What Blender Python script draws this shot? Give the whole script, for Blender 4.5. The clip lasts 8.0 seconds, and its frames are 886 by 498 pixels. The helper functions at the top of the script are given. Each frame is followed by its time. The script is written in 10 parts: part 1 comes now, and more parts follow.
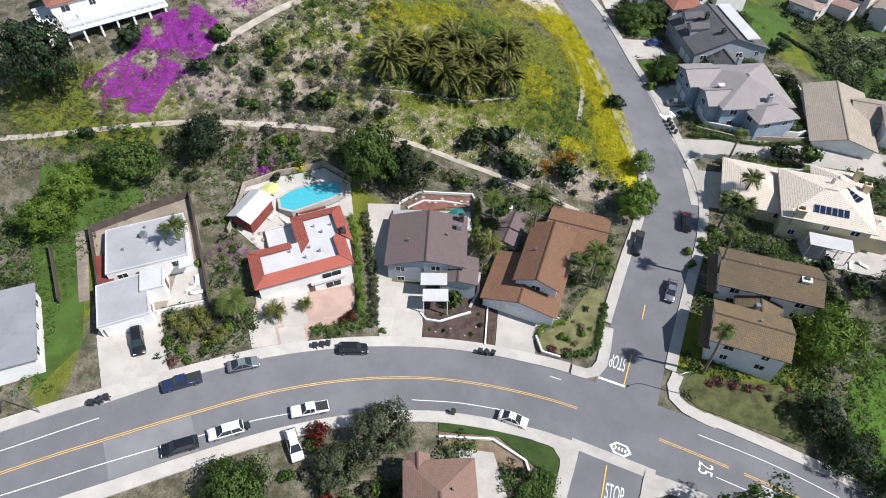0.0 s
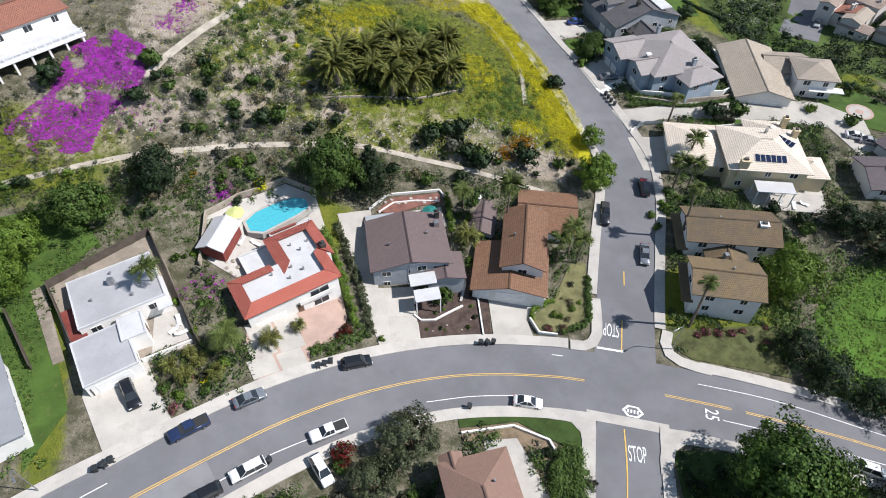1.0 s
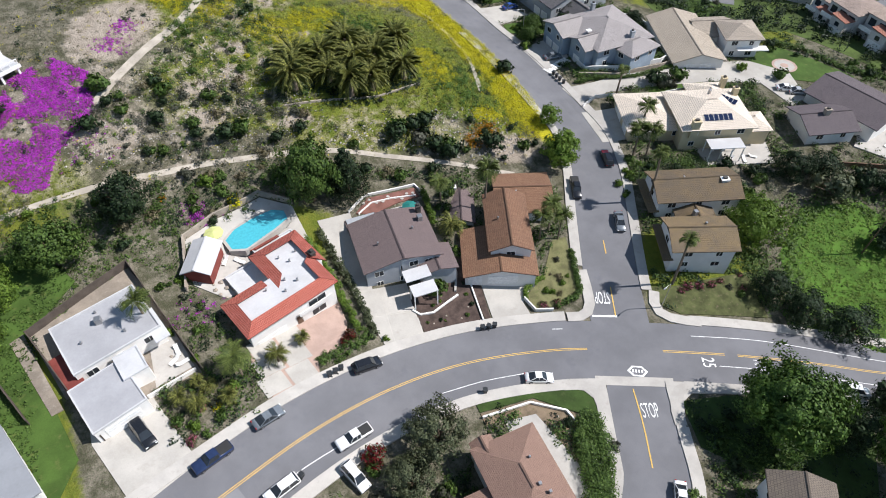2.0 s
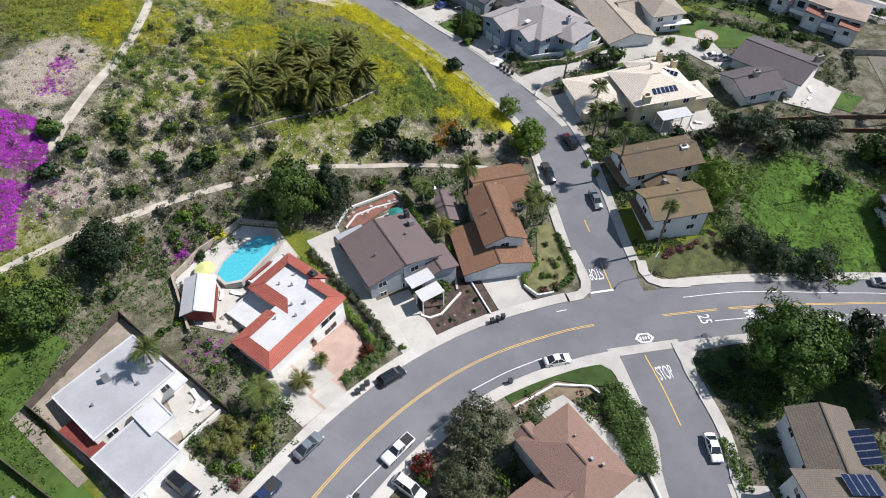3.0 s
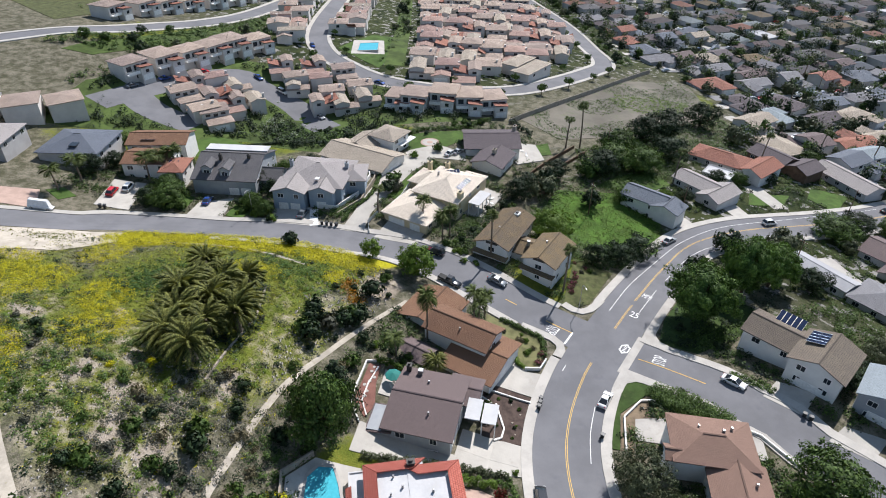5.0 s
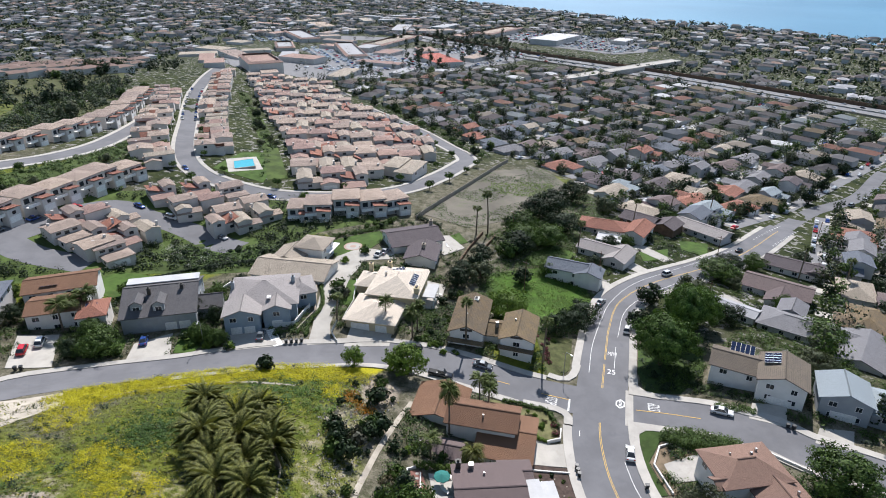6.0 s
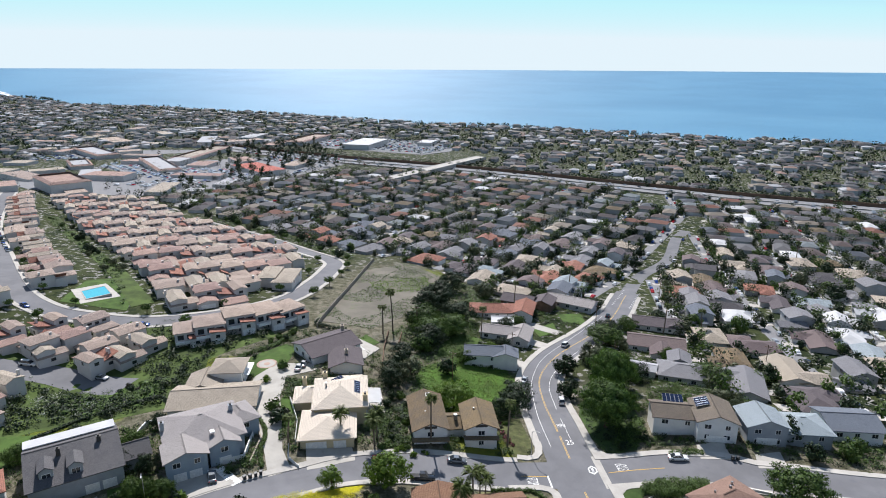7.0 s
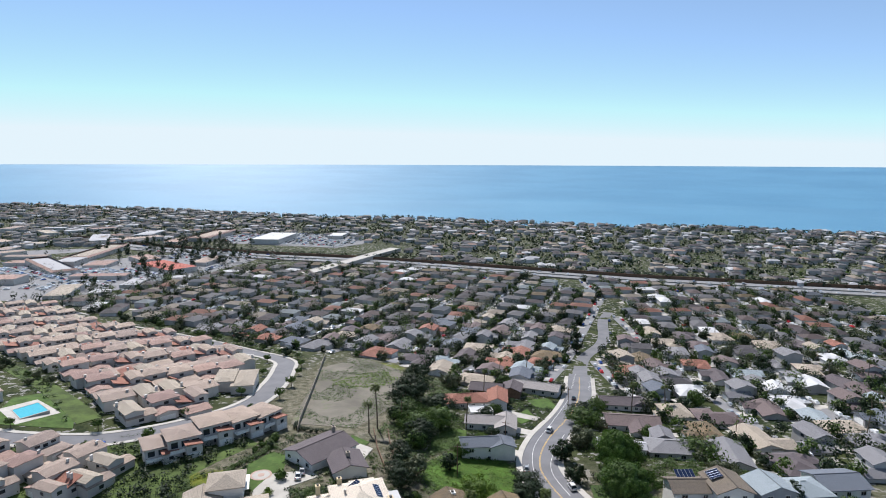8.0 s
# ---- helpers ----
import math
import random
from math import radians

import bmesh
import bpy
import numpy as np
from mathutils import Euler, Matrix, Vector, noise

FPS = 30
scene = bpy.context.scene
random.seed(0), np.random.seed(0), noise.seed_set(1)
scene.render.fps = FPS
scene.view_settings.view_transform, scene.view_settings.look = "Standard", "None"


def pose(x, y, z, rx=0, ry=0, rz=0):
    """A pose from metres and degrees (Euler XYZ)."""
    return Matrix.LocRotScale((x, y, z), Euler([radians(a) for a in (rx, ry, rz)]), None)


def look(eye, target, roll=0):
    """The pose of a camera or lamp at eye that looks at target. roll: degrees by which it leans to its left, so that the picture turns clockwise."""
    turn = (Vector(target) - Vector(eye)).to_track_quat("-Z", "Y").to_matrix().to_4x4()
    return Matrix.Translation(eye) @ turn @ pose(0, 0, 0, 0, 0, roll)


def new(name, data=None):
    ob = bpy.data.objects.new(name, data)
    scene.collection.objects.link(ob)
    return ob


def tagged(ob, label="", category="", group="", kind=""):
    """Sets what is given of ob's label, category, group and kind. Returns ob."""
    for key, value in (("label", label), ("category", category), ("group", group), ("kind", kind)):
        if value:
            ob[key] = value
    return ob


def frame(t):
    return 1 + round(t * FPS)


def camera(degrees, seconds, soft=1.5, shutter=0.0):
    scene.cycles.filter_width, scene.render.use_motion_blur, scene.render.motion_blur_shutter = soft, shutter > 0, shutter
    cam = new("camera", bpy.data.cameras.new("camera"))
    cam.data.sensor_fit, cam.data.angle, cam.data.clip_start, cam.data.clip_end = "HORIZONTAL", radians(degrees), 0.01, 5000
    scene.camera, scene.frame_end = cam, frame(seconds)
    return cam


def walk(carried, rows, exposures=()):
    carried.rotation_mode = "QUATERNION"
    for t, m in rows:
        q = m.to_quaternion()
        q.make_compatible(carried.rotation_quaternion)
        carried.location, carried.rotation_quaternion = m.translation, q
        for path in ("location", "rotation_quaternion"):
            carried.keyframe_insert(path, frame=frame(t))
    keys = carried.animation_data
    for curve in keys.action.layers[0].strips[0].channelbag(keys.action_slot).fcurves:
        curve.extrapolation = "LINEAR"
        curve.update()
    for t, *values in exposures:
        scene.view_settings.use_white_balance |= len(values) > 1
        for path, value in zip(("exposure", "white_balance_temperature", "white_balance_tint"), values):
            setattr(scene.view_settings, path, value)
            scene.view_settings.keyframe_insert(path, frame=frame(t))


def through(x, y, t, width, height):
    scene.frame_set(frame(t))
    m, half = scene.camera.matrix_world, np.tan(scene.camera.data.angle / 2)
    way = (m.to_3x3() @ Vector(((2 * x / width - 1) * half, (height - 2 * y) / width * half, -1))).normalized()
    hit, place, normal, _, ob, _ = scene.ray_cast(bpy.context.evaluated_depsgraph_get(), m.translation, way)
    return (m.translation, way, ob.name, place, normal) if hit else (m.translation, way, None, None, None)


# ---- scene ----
cam = camera(71.2, 8.0, 1.0)
PATH = [
    (0, (0.629, -1.042, 99.684), (0.629, 10.874, 86.193), 0.4),
    (0.5, (-5.048, -0.565, 99.564), (-3.896, 11.27, 86.046), 0.3),
    (1, (-10.994, 0.254, 99.278), (-8.581, 11.891, 85.76), 0.4),
    (1.5, (-16.474, 1.225, 99.226), (-13.001, 12.592, 85.708), 0.2),
    (3, (-33.134, 7.768, 99.549), (-26.78, 17.767, 85.995), -0.1),
    (3.5, (-44.363, 15.499, 99.762), (-36.065, 24.571, 86.613), 0.3),
    (4, (-56.323, 27.414, 99.881), (-45.46, 34.812, 87.587), 0.6),
    (4.2, (-60.554, 33.184, 100.107), (-48.745, 39.709, 88.191), 0.7),
    (5.3, (-74.308, 66.911, 99.317), (-59.197, 68.459, 89.66), 0.8),
    (5.5, (-75.672, 73.617, 99.496), (-60.183, 74.139, 90.343), 0.8),
    (6, (-76.643, 90.936, 99.344), (-60.533, 89.118, 91.532), 0.7),
    (6.5, (-75.096, 107.513, 99.532), (-58.941, 102.905, 93.052), 0.5),
    (7, (-70.544, 124.091, 99.846), (-54.902, 116.792, 94.743), 0.3),
    (7.5, (-64.231, 139.684, 99.893), (-49.102, 130.666, 96.158), 0.2),
    (8, (-56.285, 153.171, 100.301), (-41.696, 142.938, 97.781), 0.2),
]
walk(cam, [(t, look(eye, target, roll)) for t, eye, target, roll in PATH])

# ---------------------------------------------------------------- light
SUN_AZ, SUN_EL = radians(-16), radians(47)
world = bpy.data.worlds.new("daylight")
scene.world = world
world.use_nodes = True
wn = world.node_tree.nodes
sky = wn.new("ShaderNodeTexSky")
sky.sky_type = "NISHITA"
sky.sun_disc = False
sky.sun_elevation = SUN_EL
sky.sun_rotation = math.pi / 2 - SUN_AZ
sky.altitude = 100
sky.air_density, sky.dust_density, sky.ozone_density = 0.55, 0.0, 1.0
wn["Background"].inputs["Strength"].default_value = 0.107
tint = wn.new("ShaderNodeMix")      # white balance of the daylight
tint.data_type, tint.blend_type = "RGBA", "MULTIPLY"
tint.inputs[0].default_value, tint.inputs[7].default_value = 1.0, (0.87, 1.0, 1.05, 1)
world.node_tree.links.new(sky.outputs[0], tint.inputs[6])
veil = wn.new("ShaderNodeMix")      # light sea haze, even over the whole sky
veil.data_type = "RGBA"
veil.inputs[0].default_value, veil.inputs[7].default_value = 0.15, (5.5, 6.8, 8.0, 1)
world.node_tree.links.new(tint.outputs[2], veil.inputs[6])
rim = wn.new("ShaderNodeMix")       # the haze at the horizon stays a pale blue
rim.data_type, rim.blend_type = "RGBA", "DARKEN"
rim.inputs[0].default_value, rim.inputs[7].default_value = 1.0, (5.4, 6.25, 6.8, 1)
world.node_tree.links.new(veil.outputs[2], rim.inputs[6])
world.node_tree.links.new(rim.outputs[2], wn["Background"].inputs[0])
sun = new("sun", bpy.data.lights.new("sun", "SUN"))
sun.data.energy, sun.data.angle, sun.data.color = 5.0, radians(0.53), (1.0, 0.965, 0.965)
sun.matrix_basis = look((0, 0, 0), (-math.cos(SUN_AZ) * math.cos(SUN_EL), -math.sin(SUN_AZ) * math.cos(SUN_EL), -math.sin(SUN_EL)))
sun.location = (0, 0, 200)
scene.view_settings.exposure = 0.43

# ---------------------------------------------------------------- materials
def node_mat(name):
    m = bpy.data.materials.new(name)
    m.use_nodes = True
    t = m.node_tree
    return m, t.nodes, t.links, t.nodes["Principled BSDF"]


def noise_tex(n, l, scale, vec, detail=4.0, rough=0.6):
    k = n.new("ShaderNodeTexNoise")
    k.inputs["Scale"].default_value, k.inputs["Detail"].default_value, k.inputs["Roughness"].default_value = scale, detail, rough
    l.new(vec, k.inputs["Vector"])
    return k.outputs["Fac"]


def mixed(n, l, fac, a, b, mode="MIX"):
    k = n.new("ShaderNodeMix")
    k.data_type, k.blend_type = "RGBA", mode
    for sock, val in ((k.inputs[0], fac), (k.inputs[6], a), (k.inputs[7], b)):
        if isinstance(val, (int, float)):
            sock.default_value = val
        elif isinstance(val, tuple):
            sock.default_value = (*val[:3], 1)
        else:
            l.new(val, sock)
    return k.outputs[2]


def ramp(n, l, fac, lo, hi):
    k = n.new("ShaderNodeMapRange")
    k.inputs[1].default_value, k.inputs[2].default_value = lo, hi
    k.interpolation_type = "SMOOTHSTEP"
    l.new(fac, k.inputs[0])
    return k.outputs[0]


def times(n, l, a, b, op="MULTIPLY"):
    k = n.new("ShaderNodeMath")
    k.operation = op
    for sock, val in zip(k.inputs, (a, b)):
        if isinstance(val, (int, float)):
            sock.default_value = val
        else:
            l.new(val, sock)
    return k.outputs[0]


def bumped(n, l, bsdf, height, strength, distance):
    k = n.new("ShaderNodeBump")
    k.inputs["Strength"].default_value, k.inputs["Distance"].default_value = strength, distance
    l.new(height, k.inputs["Height"])
    l.new(k.outputs[0], bsdf.inputs["Normal"])


def tone(c, k):
    return tuple(min(1.0, v * k) for v in c[:3])


def surf(name, col, rough=0.85, var=0.25, big=0.25, fine=6.0, bump=0.3, rand=0.0, metal=0.0, stain=None):
    """A plain surface with stains at a large scale and grain at a small one."""
    m, n, l, b = node_mat(name)
    pos = n.new("ShaderNodeNewGeometry").outputs["Position"]
    a, f = noise_tex(n, l, big, pos), noise_tex(n, l, fine, pos, 3.0)
    c = mixed(n, l, ramp(n, l, a, 0.3, 0.7), tone(col, 1 - var), tone(col, 1 + var * 0.6))
    c = mixed(n, l, ramp(n, l, f, 0.25, 0.75), c, mixed(n, l, 1.0, c, (1 - var * 0.6,) * 3, "MULTIPLY"))
    if stain:
        c = mixed(n, l, times(n, l, ramp(n, l, noise_tex(n, l, big * 3.1, pos, 6.0), 0.55, 0.75), 0.7), c, stain)
    if rand:
        r = n.new("ShaderNodeObjectInfo").outputs["Random"]
        c = mixed(n, l, r, mixed(n, l, 1.0, c, (1 - rand,) * 3, "MULTIPLY"), c)
    l.new(c, b.inputs["Base Color"])
    b.inputs["Roughness"].default_value, b.inputs["Metallic"].default_value = rough, metal
    b.inputs["Specular IOR Level"].default_value = 0.25
    if bump:
        bumped(n, l, b, f, bump, 0.03)
    return m


def roofing(name, c1, c2, course=0.33, width=0.3, gap=0.03, var=0.35, bump=0.6, stain=(0.08, 0.07, 0.06), rand=0.25, rough=0.85):
    """Tiles or shingles laid in courses along the slope, weathered in patches."""
    m, n, l, b = node_mat(name)
    uv = n.new("ShaderNodeUVMap")
    uv.uv_map = "slope"
    br = n.new("ShaderNodeTexBrick")
    for key, val in (("Color1", (*c1, 1)), ("Color2", (*c2, 1)), ("Mortar", (*tone(c1, 0.45), 1)), ("Scale", 1.0), ("Mortar Size", gap),
                     ("Mortar Smooth", 0.4), ("Brick Width", width), ("Row Height", course)):
        br.inputs[key].default_value = val
    l.new(uv.outputs[0], br.inputs["Vector"])
    pos = n.new("ShaderNodeNewGeometry").outputs["Position"]
    big = ramp(n, l, noise_tex(n, l, 0.35, pos, 6.0), 0.35, 0.7)
    c = mixed(n, l, times(n, l, big, var), br.outputs["Color"], stain)
    c = mixed(n, l, times(n, l, ramp(n, l, noise_tex(n, l, 3.0, pos), 0.5, 0.8), var * 0.6), c, tone(c2, 1.25))
    r = n.new("ShaderNodeObjectInfo").outputs["Random"]
    c = mixed(n, l, r, mixed(n, l, 1.0, c, (1 - rand, 1 - rand, 1 - rand * 0.8), "MULTIPLY"), c)
    l.new(c, b.inputs["Base Color"])
    b.inputs["Roughness"].default_value = rough
    b.inputs["Specular IOR Level"].default_value = 0.25
    h = times(n, l, br.outputs["Fac"], -1.0)
    bumped(n, l, b, h, bump, 0.05)
    return m


def foliage(name, dark, light, through=0.2, flower=None, share=0.0):
    m, n, l, b = node_mat(name)
    g = n.new("ShaderNodeNewGeometry")
    rnd = g.outputs["Random Per Island"]
    c = mixed(n, l, rnd, dark, light)
    big = noise_tex(n, l, 0.6, g.outputs["Position"], 3.0)
    c = mixed(n, l, ramp(n, l, big, 0.3, 0.7), mixed(n, l, 1.0, c, (0.65, 0.65, 0.6), "MULTIPLY"), c)
    if flower:
        pick = times(n, l, times(n, l, rnd, 7.31), 1.0, "MODULO")
        c = mixed(n, l, times(n, l, pick, share, "LESS_THAN"), c, flower)
    r = n.new("ShaderNodeObjectInfo").outputs["Random"]
    c = mixed(n, l, r, mixed(n, l, 1.0, c, (0.72, 0.75, 0.7), "MULTIPLY"), c)
    l.new(c, b.inputs["Base Color"])
    b.inputs["Roughness"].default_value = 0.6
    b.inputs["Specular IOR Level"].default_value = 0.2
    tr = n.new("ShaderNodeBsdfTranslucent")
    l.new(c, tr.inputs[0])
    mx = n.new("ShaderNodeMixShader")
    mx.inputs[0].default_value = through
    l.new(b.outputs[0], mx.inputs[1])
    l.new(tr.outputs[0], mx.inputs[2])
    l.new(mx.outputs[0], n["Material Output"].inputs[0])
    return m


def paint(name, col, rough=0.3, metal=0.0, coat=0.0):
    m, n, l, b = node_mat(name)
    pos = n.new("ShaderNodeNewGeometry").outputs["Position"]
    c = mixed(n, l, ramp(n, l, noise_tex(n, l, 2.0, pos), 0.3, 0.7), tone(col, 0.88), tone(col, 1.06))
    l.new(c, b.inputs["Base Color"])
    b.inputs["Roughness"].default_value, b.inputs["Metallic"].default_value = rough, metal
    b.inputs["Coat Weight"].default_value = coat
    return m


def ground_mat():
    """Scrub soil, grass, mustard and bare sand, by the weights laid on the sheet."""
    m, n, l, b = node_mat("hillside_ground")
    pos = n.new("ShaderNodeNewGeometry").outputs["Position"]
    at = n.new("ShaderNodeAttribute")
    at.attribute_name = "cover"
    sep = n.new("ShaderNodeSeparateColor")
    l.new(at.outputs["Color"], sep.inputs[0])
    big, mid, fine = noise_tex(n, l, 0.06, pos, 5.0), noise_tex(n, l, 0.35, pos, 6.0, 0.7), noise_tex(n, l, 2.6, pos, 5.0, 0.7)
    soil = mixed(n, l, ramp(n, l, mid, 0.35, 0.65), (0.075, 0.072, 0.045), (0.22, 0.195, 0.15))
    soil = mixed(n, l, times(n, l, ramp(n, l, fine, 0.45, 0.7), 0.75), soil, (0.055, 0.068, 0.028))
    grass = mixed(n, l, ramp(n, l, mid, 0.3, 0.7), (0.075, 0.105, 0.015), (0.19, 0.185, 0.032))
    grass = mixed(n, l, ramp(n, l, fine, 0.3, 0.75), grass, (0.12, 0.15, 0.024))
    gold = mixed(n, l, ramp(n, l, fine, 0.3, 0.7), (0.5, 0.43, 0.015), (0.26, 0.26, 0.025))
    bare = mixed(n, l, ramp(n, l, mid, 0.3, 0.7), (0.24, 0.20, 0.155), (0.37, 0.32, 0.26))
    bare = mixed(n, l, times(n, l, ramp(n, l, fine, 0.55, 0.75), 0.5), bare, (0.16, 0.15, 0.09))

    def patchy(weight):
        k = times(n, l, times(n, l, weight, times(n, l, mid, 0.9), "ADD"), times(n, l, fine, 0.3), "ADD")
        return ramp(n, l, k, 0.95, 1.25)
    c = mixed(n, l, patchy(sep.outputs[1]), soil, grass)
    c = mixed(n, l, patchy(sep.outputs[2]), c, bare)
    c = mixed(n, l, patchy(sep.outputs[0]), c, gold)
    tw = n.new("ShaderNodeAttribute")
    tw.attribute_name = "town"
    lot = noise_tex(n, l, 0.11, pos, 4.0, 0.6)
    yard = mixed(n, l, ramp(n, l, lot, 0.38, 0.55), (0.018, 0.028, 0.010), (0.045, 0.055, 0.02))
    yard = mixed(n, l, ramp(n, l, noise_tex(n, l, 0.3, pos, 3.0), 0.56, 0.60), yard, (0.25, 0.24, 0.225))
    c = mixed(n, l, tw.outputs["Fac"], c, yard)
    l.new(c, b.inputs["Base Color"])
    b.inputs["Roughness"].default_value = 0.95
    b.inputs["Specular IOR Level"].default_value = 0.1
    bumped(n, l, b, times(n, l, mid, fine, "ADD"), 0.7, 0.5)
    return m


def sea_mat():
    m, n, l, b = node_mat("sea_water")
    pos = n.new("ShaderNodeNewGeometry").outputs["Position"]
    big = noise_tex(n, l, 0.0025, pos, 3.0)
    c = mixed(n, l, ramp(n, l, big, 0.35, 0.65), (0.055, 0.18, 0.29), (0.075, 0.22, 0.335))
    l.new(c, b.inputs["Base Color"])
    b.inputs["Roughness"].default_value = 0.35
    b.inputs["IOR"].default_value = 1.33
    bumped(n, l, b, noise_tex(n, l, 0.06, pos, 5.0), 0.6, 1.5)
    return m


M_GROUND, M_SEA = ground_mat(), sea_mat()
M_ASPHALT = surf("worn_asphalt", (0.160, 0.160, 0.168), 0.9, 0.14, 0.12, 9.0, 0.2, stain=(0.125, 0.126, 0.138))
M_ASPHALT2 = surf("patched_asphalt", (0.2, 0.2, 0.205), 0.9, 0.1, 0.3, 9.0, 0.2)
M_CONC = surf("pale_concrete", (0.45, 0.425, 0.385), 0.9, 0.12, 0.3, 5.0, 0.15, rand=0.12, stain=(0.35, 0.325, 0.29))
M_DRIVE = surf("driveway_concrete", (0.45, 0.425, 0.38), 0.9, 0.14, 0.2, 5.0, 0.15, rand=0.1, stain=(0.35, 0.325, 0.285))
M_PINKPAVE = surf("pink_paving", (0.42, 0.30, 0.245), 0.9, 0.15, 0.4, 5.0, 0.2)
M_DIRTPATH = surf("sandy_path", (0.42, 0.375, 0.31), 0.95, 0.2, 0.5, 3.0, 0.3, stain=(0.25, 0.23, 0.14))
M_DARKROOF_MEMBRANE = surf("mid_grey_roofing", (0.25, 0.26, 0.275), 0.85, 0.1, 0.25, 3.0, 0.1, stain=(0.19, 0.19, 0.19))
M_YARD = surf("trodden_yard_earth", (0.26, 0.22, 0.175), 0.95, 0.25, 0.3, 4.0, 0.3, stain=(0.36, 0.32, 0.27))
M_LOT = surf("graded_lot_earth", (0.165, 0.15, 0.12), 0.95, 0.25, 0.06, 2.0, 0.3, stain=(0.11, 0.14, 0.05))
M_BANK = surf("weedy_bank", (0.085, 0.095, 0.035), 0.95, 0.4, 0.5, 4.0, 0.5, stain=(0.17, 0.13, 0.085))
M_RUST = roofing("rust_brown_shingle", (0.26, 0.165, 0.125), (0.225, 0.14, 0.108), 0.25, 0.3, 0.015, 0.3, 0.5, (0.2, 0.13, 0.1), 0.05)
M_SAND = surf("bare_sand", (0.45, 0.40, 0.33), 0.95, 0.2, 0.3, 3.0, 0.3, stain=(0.3, 0.27, 0.2))
M_MULCH = surf("dark_mulch", (0.085, 0.06, 0.05), 0.95, 0.4, 0.8, 8.0, 0.5)
M_SOIL = surf("garden_soil", (0.2, 0.15, 0.1), 0.95, 0.35, 0.5, 6.0, 0.4, stain=(0.10, 0.11, 0.04))
M_LAWN = surf("mown_lawn", (0.06, 0.108, 0.02), 0.95, 0.3, 0.25, 7.0, 0.5, stain=(0.12, 0.13, 0.04))
M_DRYLAWN = surf("thin_dry_lawn", (0.17, 0.165, 0.075), 0.95, 0.35, 0.5, 6.0, 0.4, stain=(0.09, 0.12, 0.03))
# darker lawn green; on the lawn below the tall trees it carries their shade
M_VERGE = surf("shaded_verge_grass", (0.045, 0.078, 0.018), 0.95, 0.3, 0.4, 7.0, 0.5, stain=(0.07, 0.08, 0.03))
M_BANKGRASS = surf("rough_bank_grass", (0.07, 0.105, 0.024), 0.95, 0.45, 0.12, 3.0, 0.5, stain=(0.035, 0.055, 0.018))
M_REDMULCH = surf("red_brick_mulch", (0.20, 0.095, 0.075), 0.95, 0.25, 0.6, 7.0, 0.4)
M_FIELD = surf("rough_spring_field", (0.12, 0.14, 0.03), 0.95, 0.4, 0.06, 2.0, 0.4, stain=(0.22, 0.20, 0.04))
M_MEADOW = surf("lush_grass", (0.075, 0.155, 0.02), 0.95, 0.35, 0.2, 4.0, 0.6, stain=(0.10, 0.15, 0.03))
M_YELLOW = paint("road_yellow", (0.62, 0.40, 0.10), 0.8)
M_WHITE_LINE = paint("road_white", (0.72, 0.72, 0.70), 0.8)
M_STUCCO = surf("white_stucco", (0.74, 0.72, 0.68), 0.9, 0.07, 0.4, 6.0, 0.15)
M_CREAM = surf("cream_stucco", (0.60, 0.50, 0.32), 0.9, 0.08, 0.4, 6.0, 0.15)
M_TOWNWALL = surf("pale_town_stucco", (0.62, 0.585, 0.545), 0.9, 0.08, 0.3, 6.0, 0.1, rand=0.15)
M_GREYWALL = surf("grey_siding", (0.34, 0.36, 0.38), 0.85, 0.1, 0.4, 6.0, 0.15)
M_BLUEWALL = surf("blue_grey_siding", (0.30, 0.36, 0.42), 0.85, 0.1, 0.4, 6.0, 0.15)
M_HOUSEWALL = surf("mixed_house_wall", (0.67, 0.65, 0.63), 0.9, 0.1, 0.3, 5.0, 0.1, rand=0.45)
M_TRIM = paint("white_trim", (0.78, 0.77, 0.74), 0.6)
M_DARKTRIM = paint("dark_trim", (0.05, 0.045, 0.04), 0.6)
M_GLASS = paint("window_glass", (0.025, 0.03, 0.035), 0.06)
M_MEMBRANE = surf("white_roof_membrane", (0.52, 0.52, 0.52), 0.85, 0.1, 0.25, 3.0, 0.1, stain=(0.5, 0.49, 0.47))
M_GREYMEMBRANE = surf("grey_roof_membrane", (0.36, 0.36, 0.37), 0.85, 0.1, 0.25, 3.0, 0.1, stain=(0.33, 0.33, 0.34))
M_REDTILE = roofing("red_barrel_tile", (0.46, 0.12, 0.085), (0.54, 0.175, 0.13), 0.4, 0.28, 0.04, 0.2, 1.0, (0.3, 0.1, 0.06))
M_BROWNTILE = roofing("brown_orange_tile", (0.265, 0.15, 0.09), (0.215, 0.115, 0.07), 0.36, 0.32, 0.03, 0.35, 0.8, (0.15, 0.09, 0.06))
M_TANTILE = roofing("mossy_tan_tile", (0.23, 0.165, 0.085), (0.19, 0.14, 0.085), 0.4, 0.34, 0.03, 0.55, 0.8, (0.11, 0.095, 0.075))
M_GREYTAN = roofing("grey_brown_tile", (0.2, 0.165, 0.125), (0.17, 0.14, 0.11), 0.4, 0.34, 0.03, 0.4, 0.8, (0.12, 0.1, 0.085))
M_MAUVE = roofing("mauve_brown_shingle", (0.165, 0.125, 0.12), (0.145, 0.11, 0.105), 0.2, 0.3, 0.01, 0.3, 0.4, (0.12, 0.095, 0.09))
M_CREAMTILE = roofing("pale_cream_tile", (0.76, 0.66, 0.54), (0.70, 0.61, 0.50), 0.42, 0.34, 0.04, 0.15, 0.8, (0.55, 0.48, 0.40), 0.04)
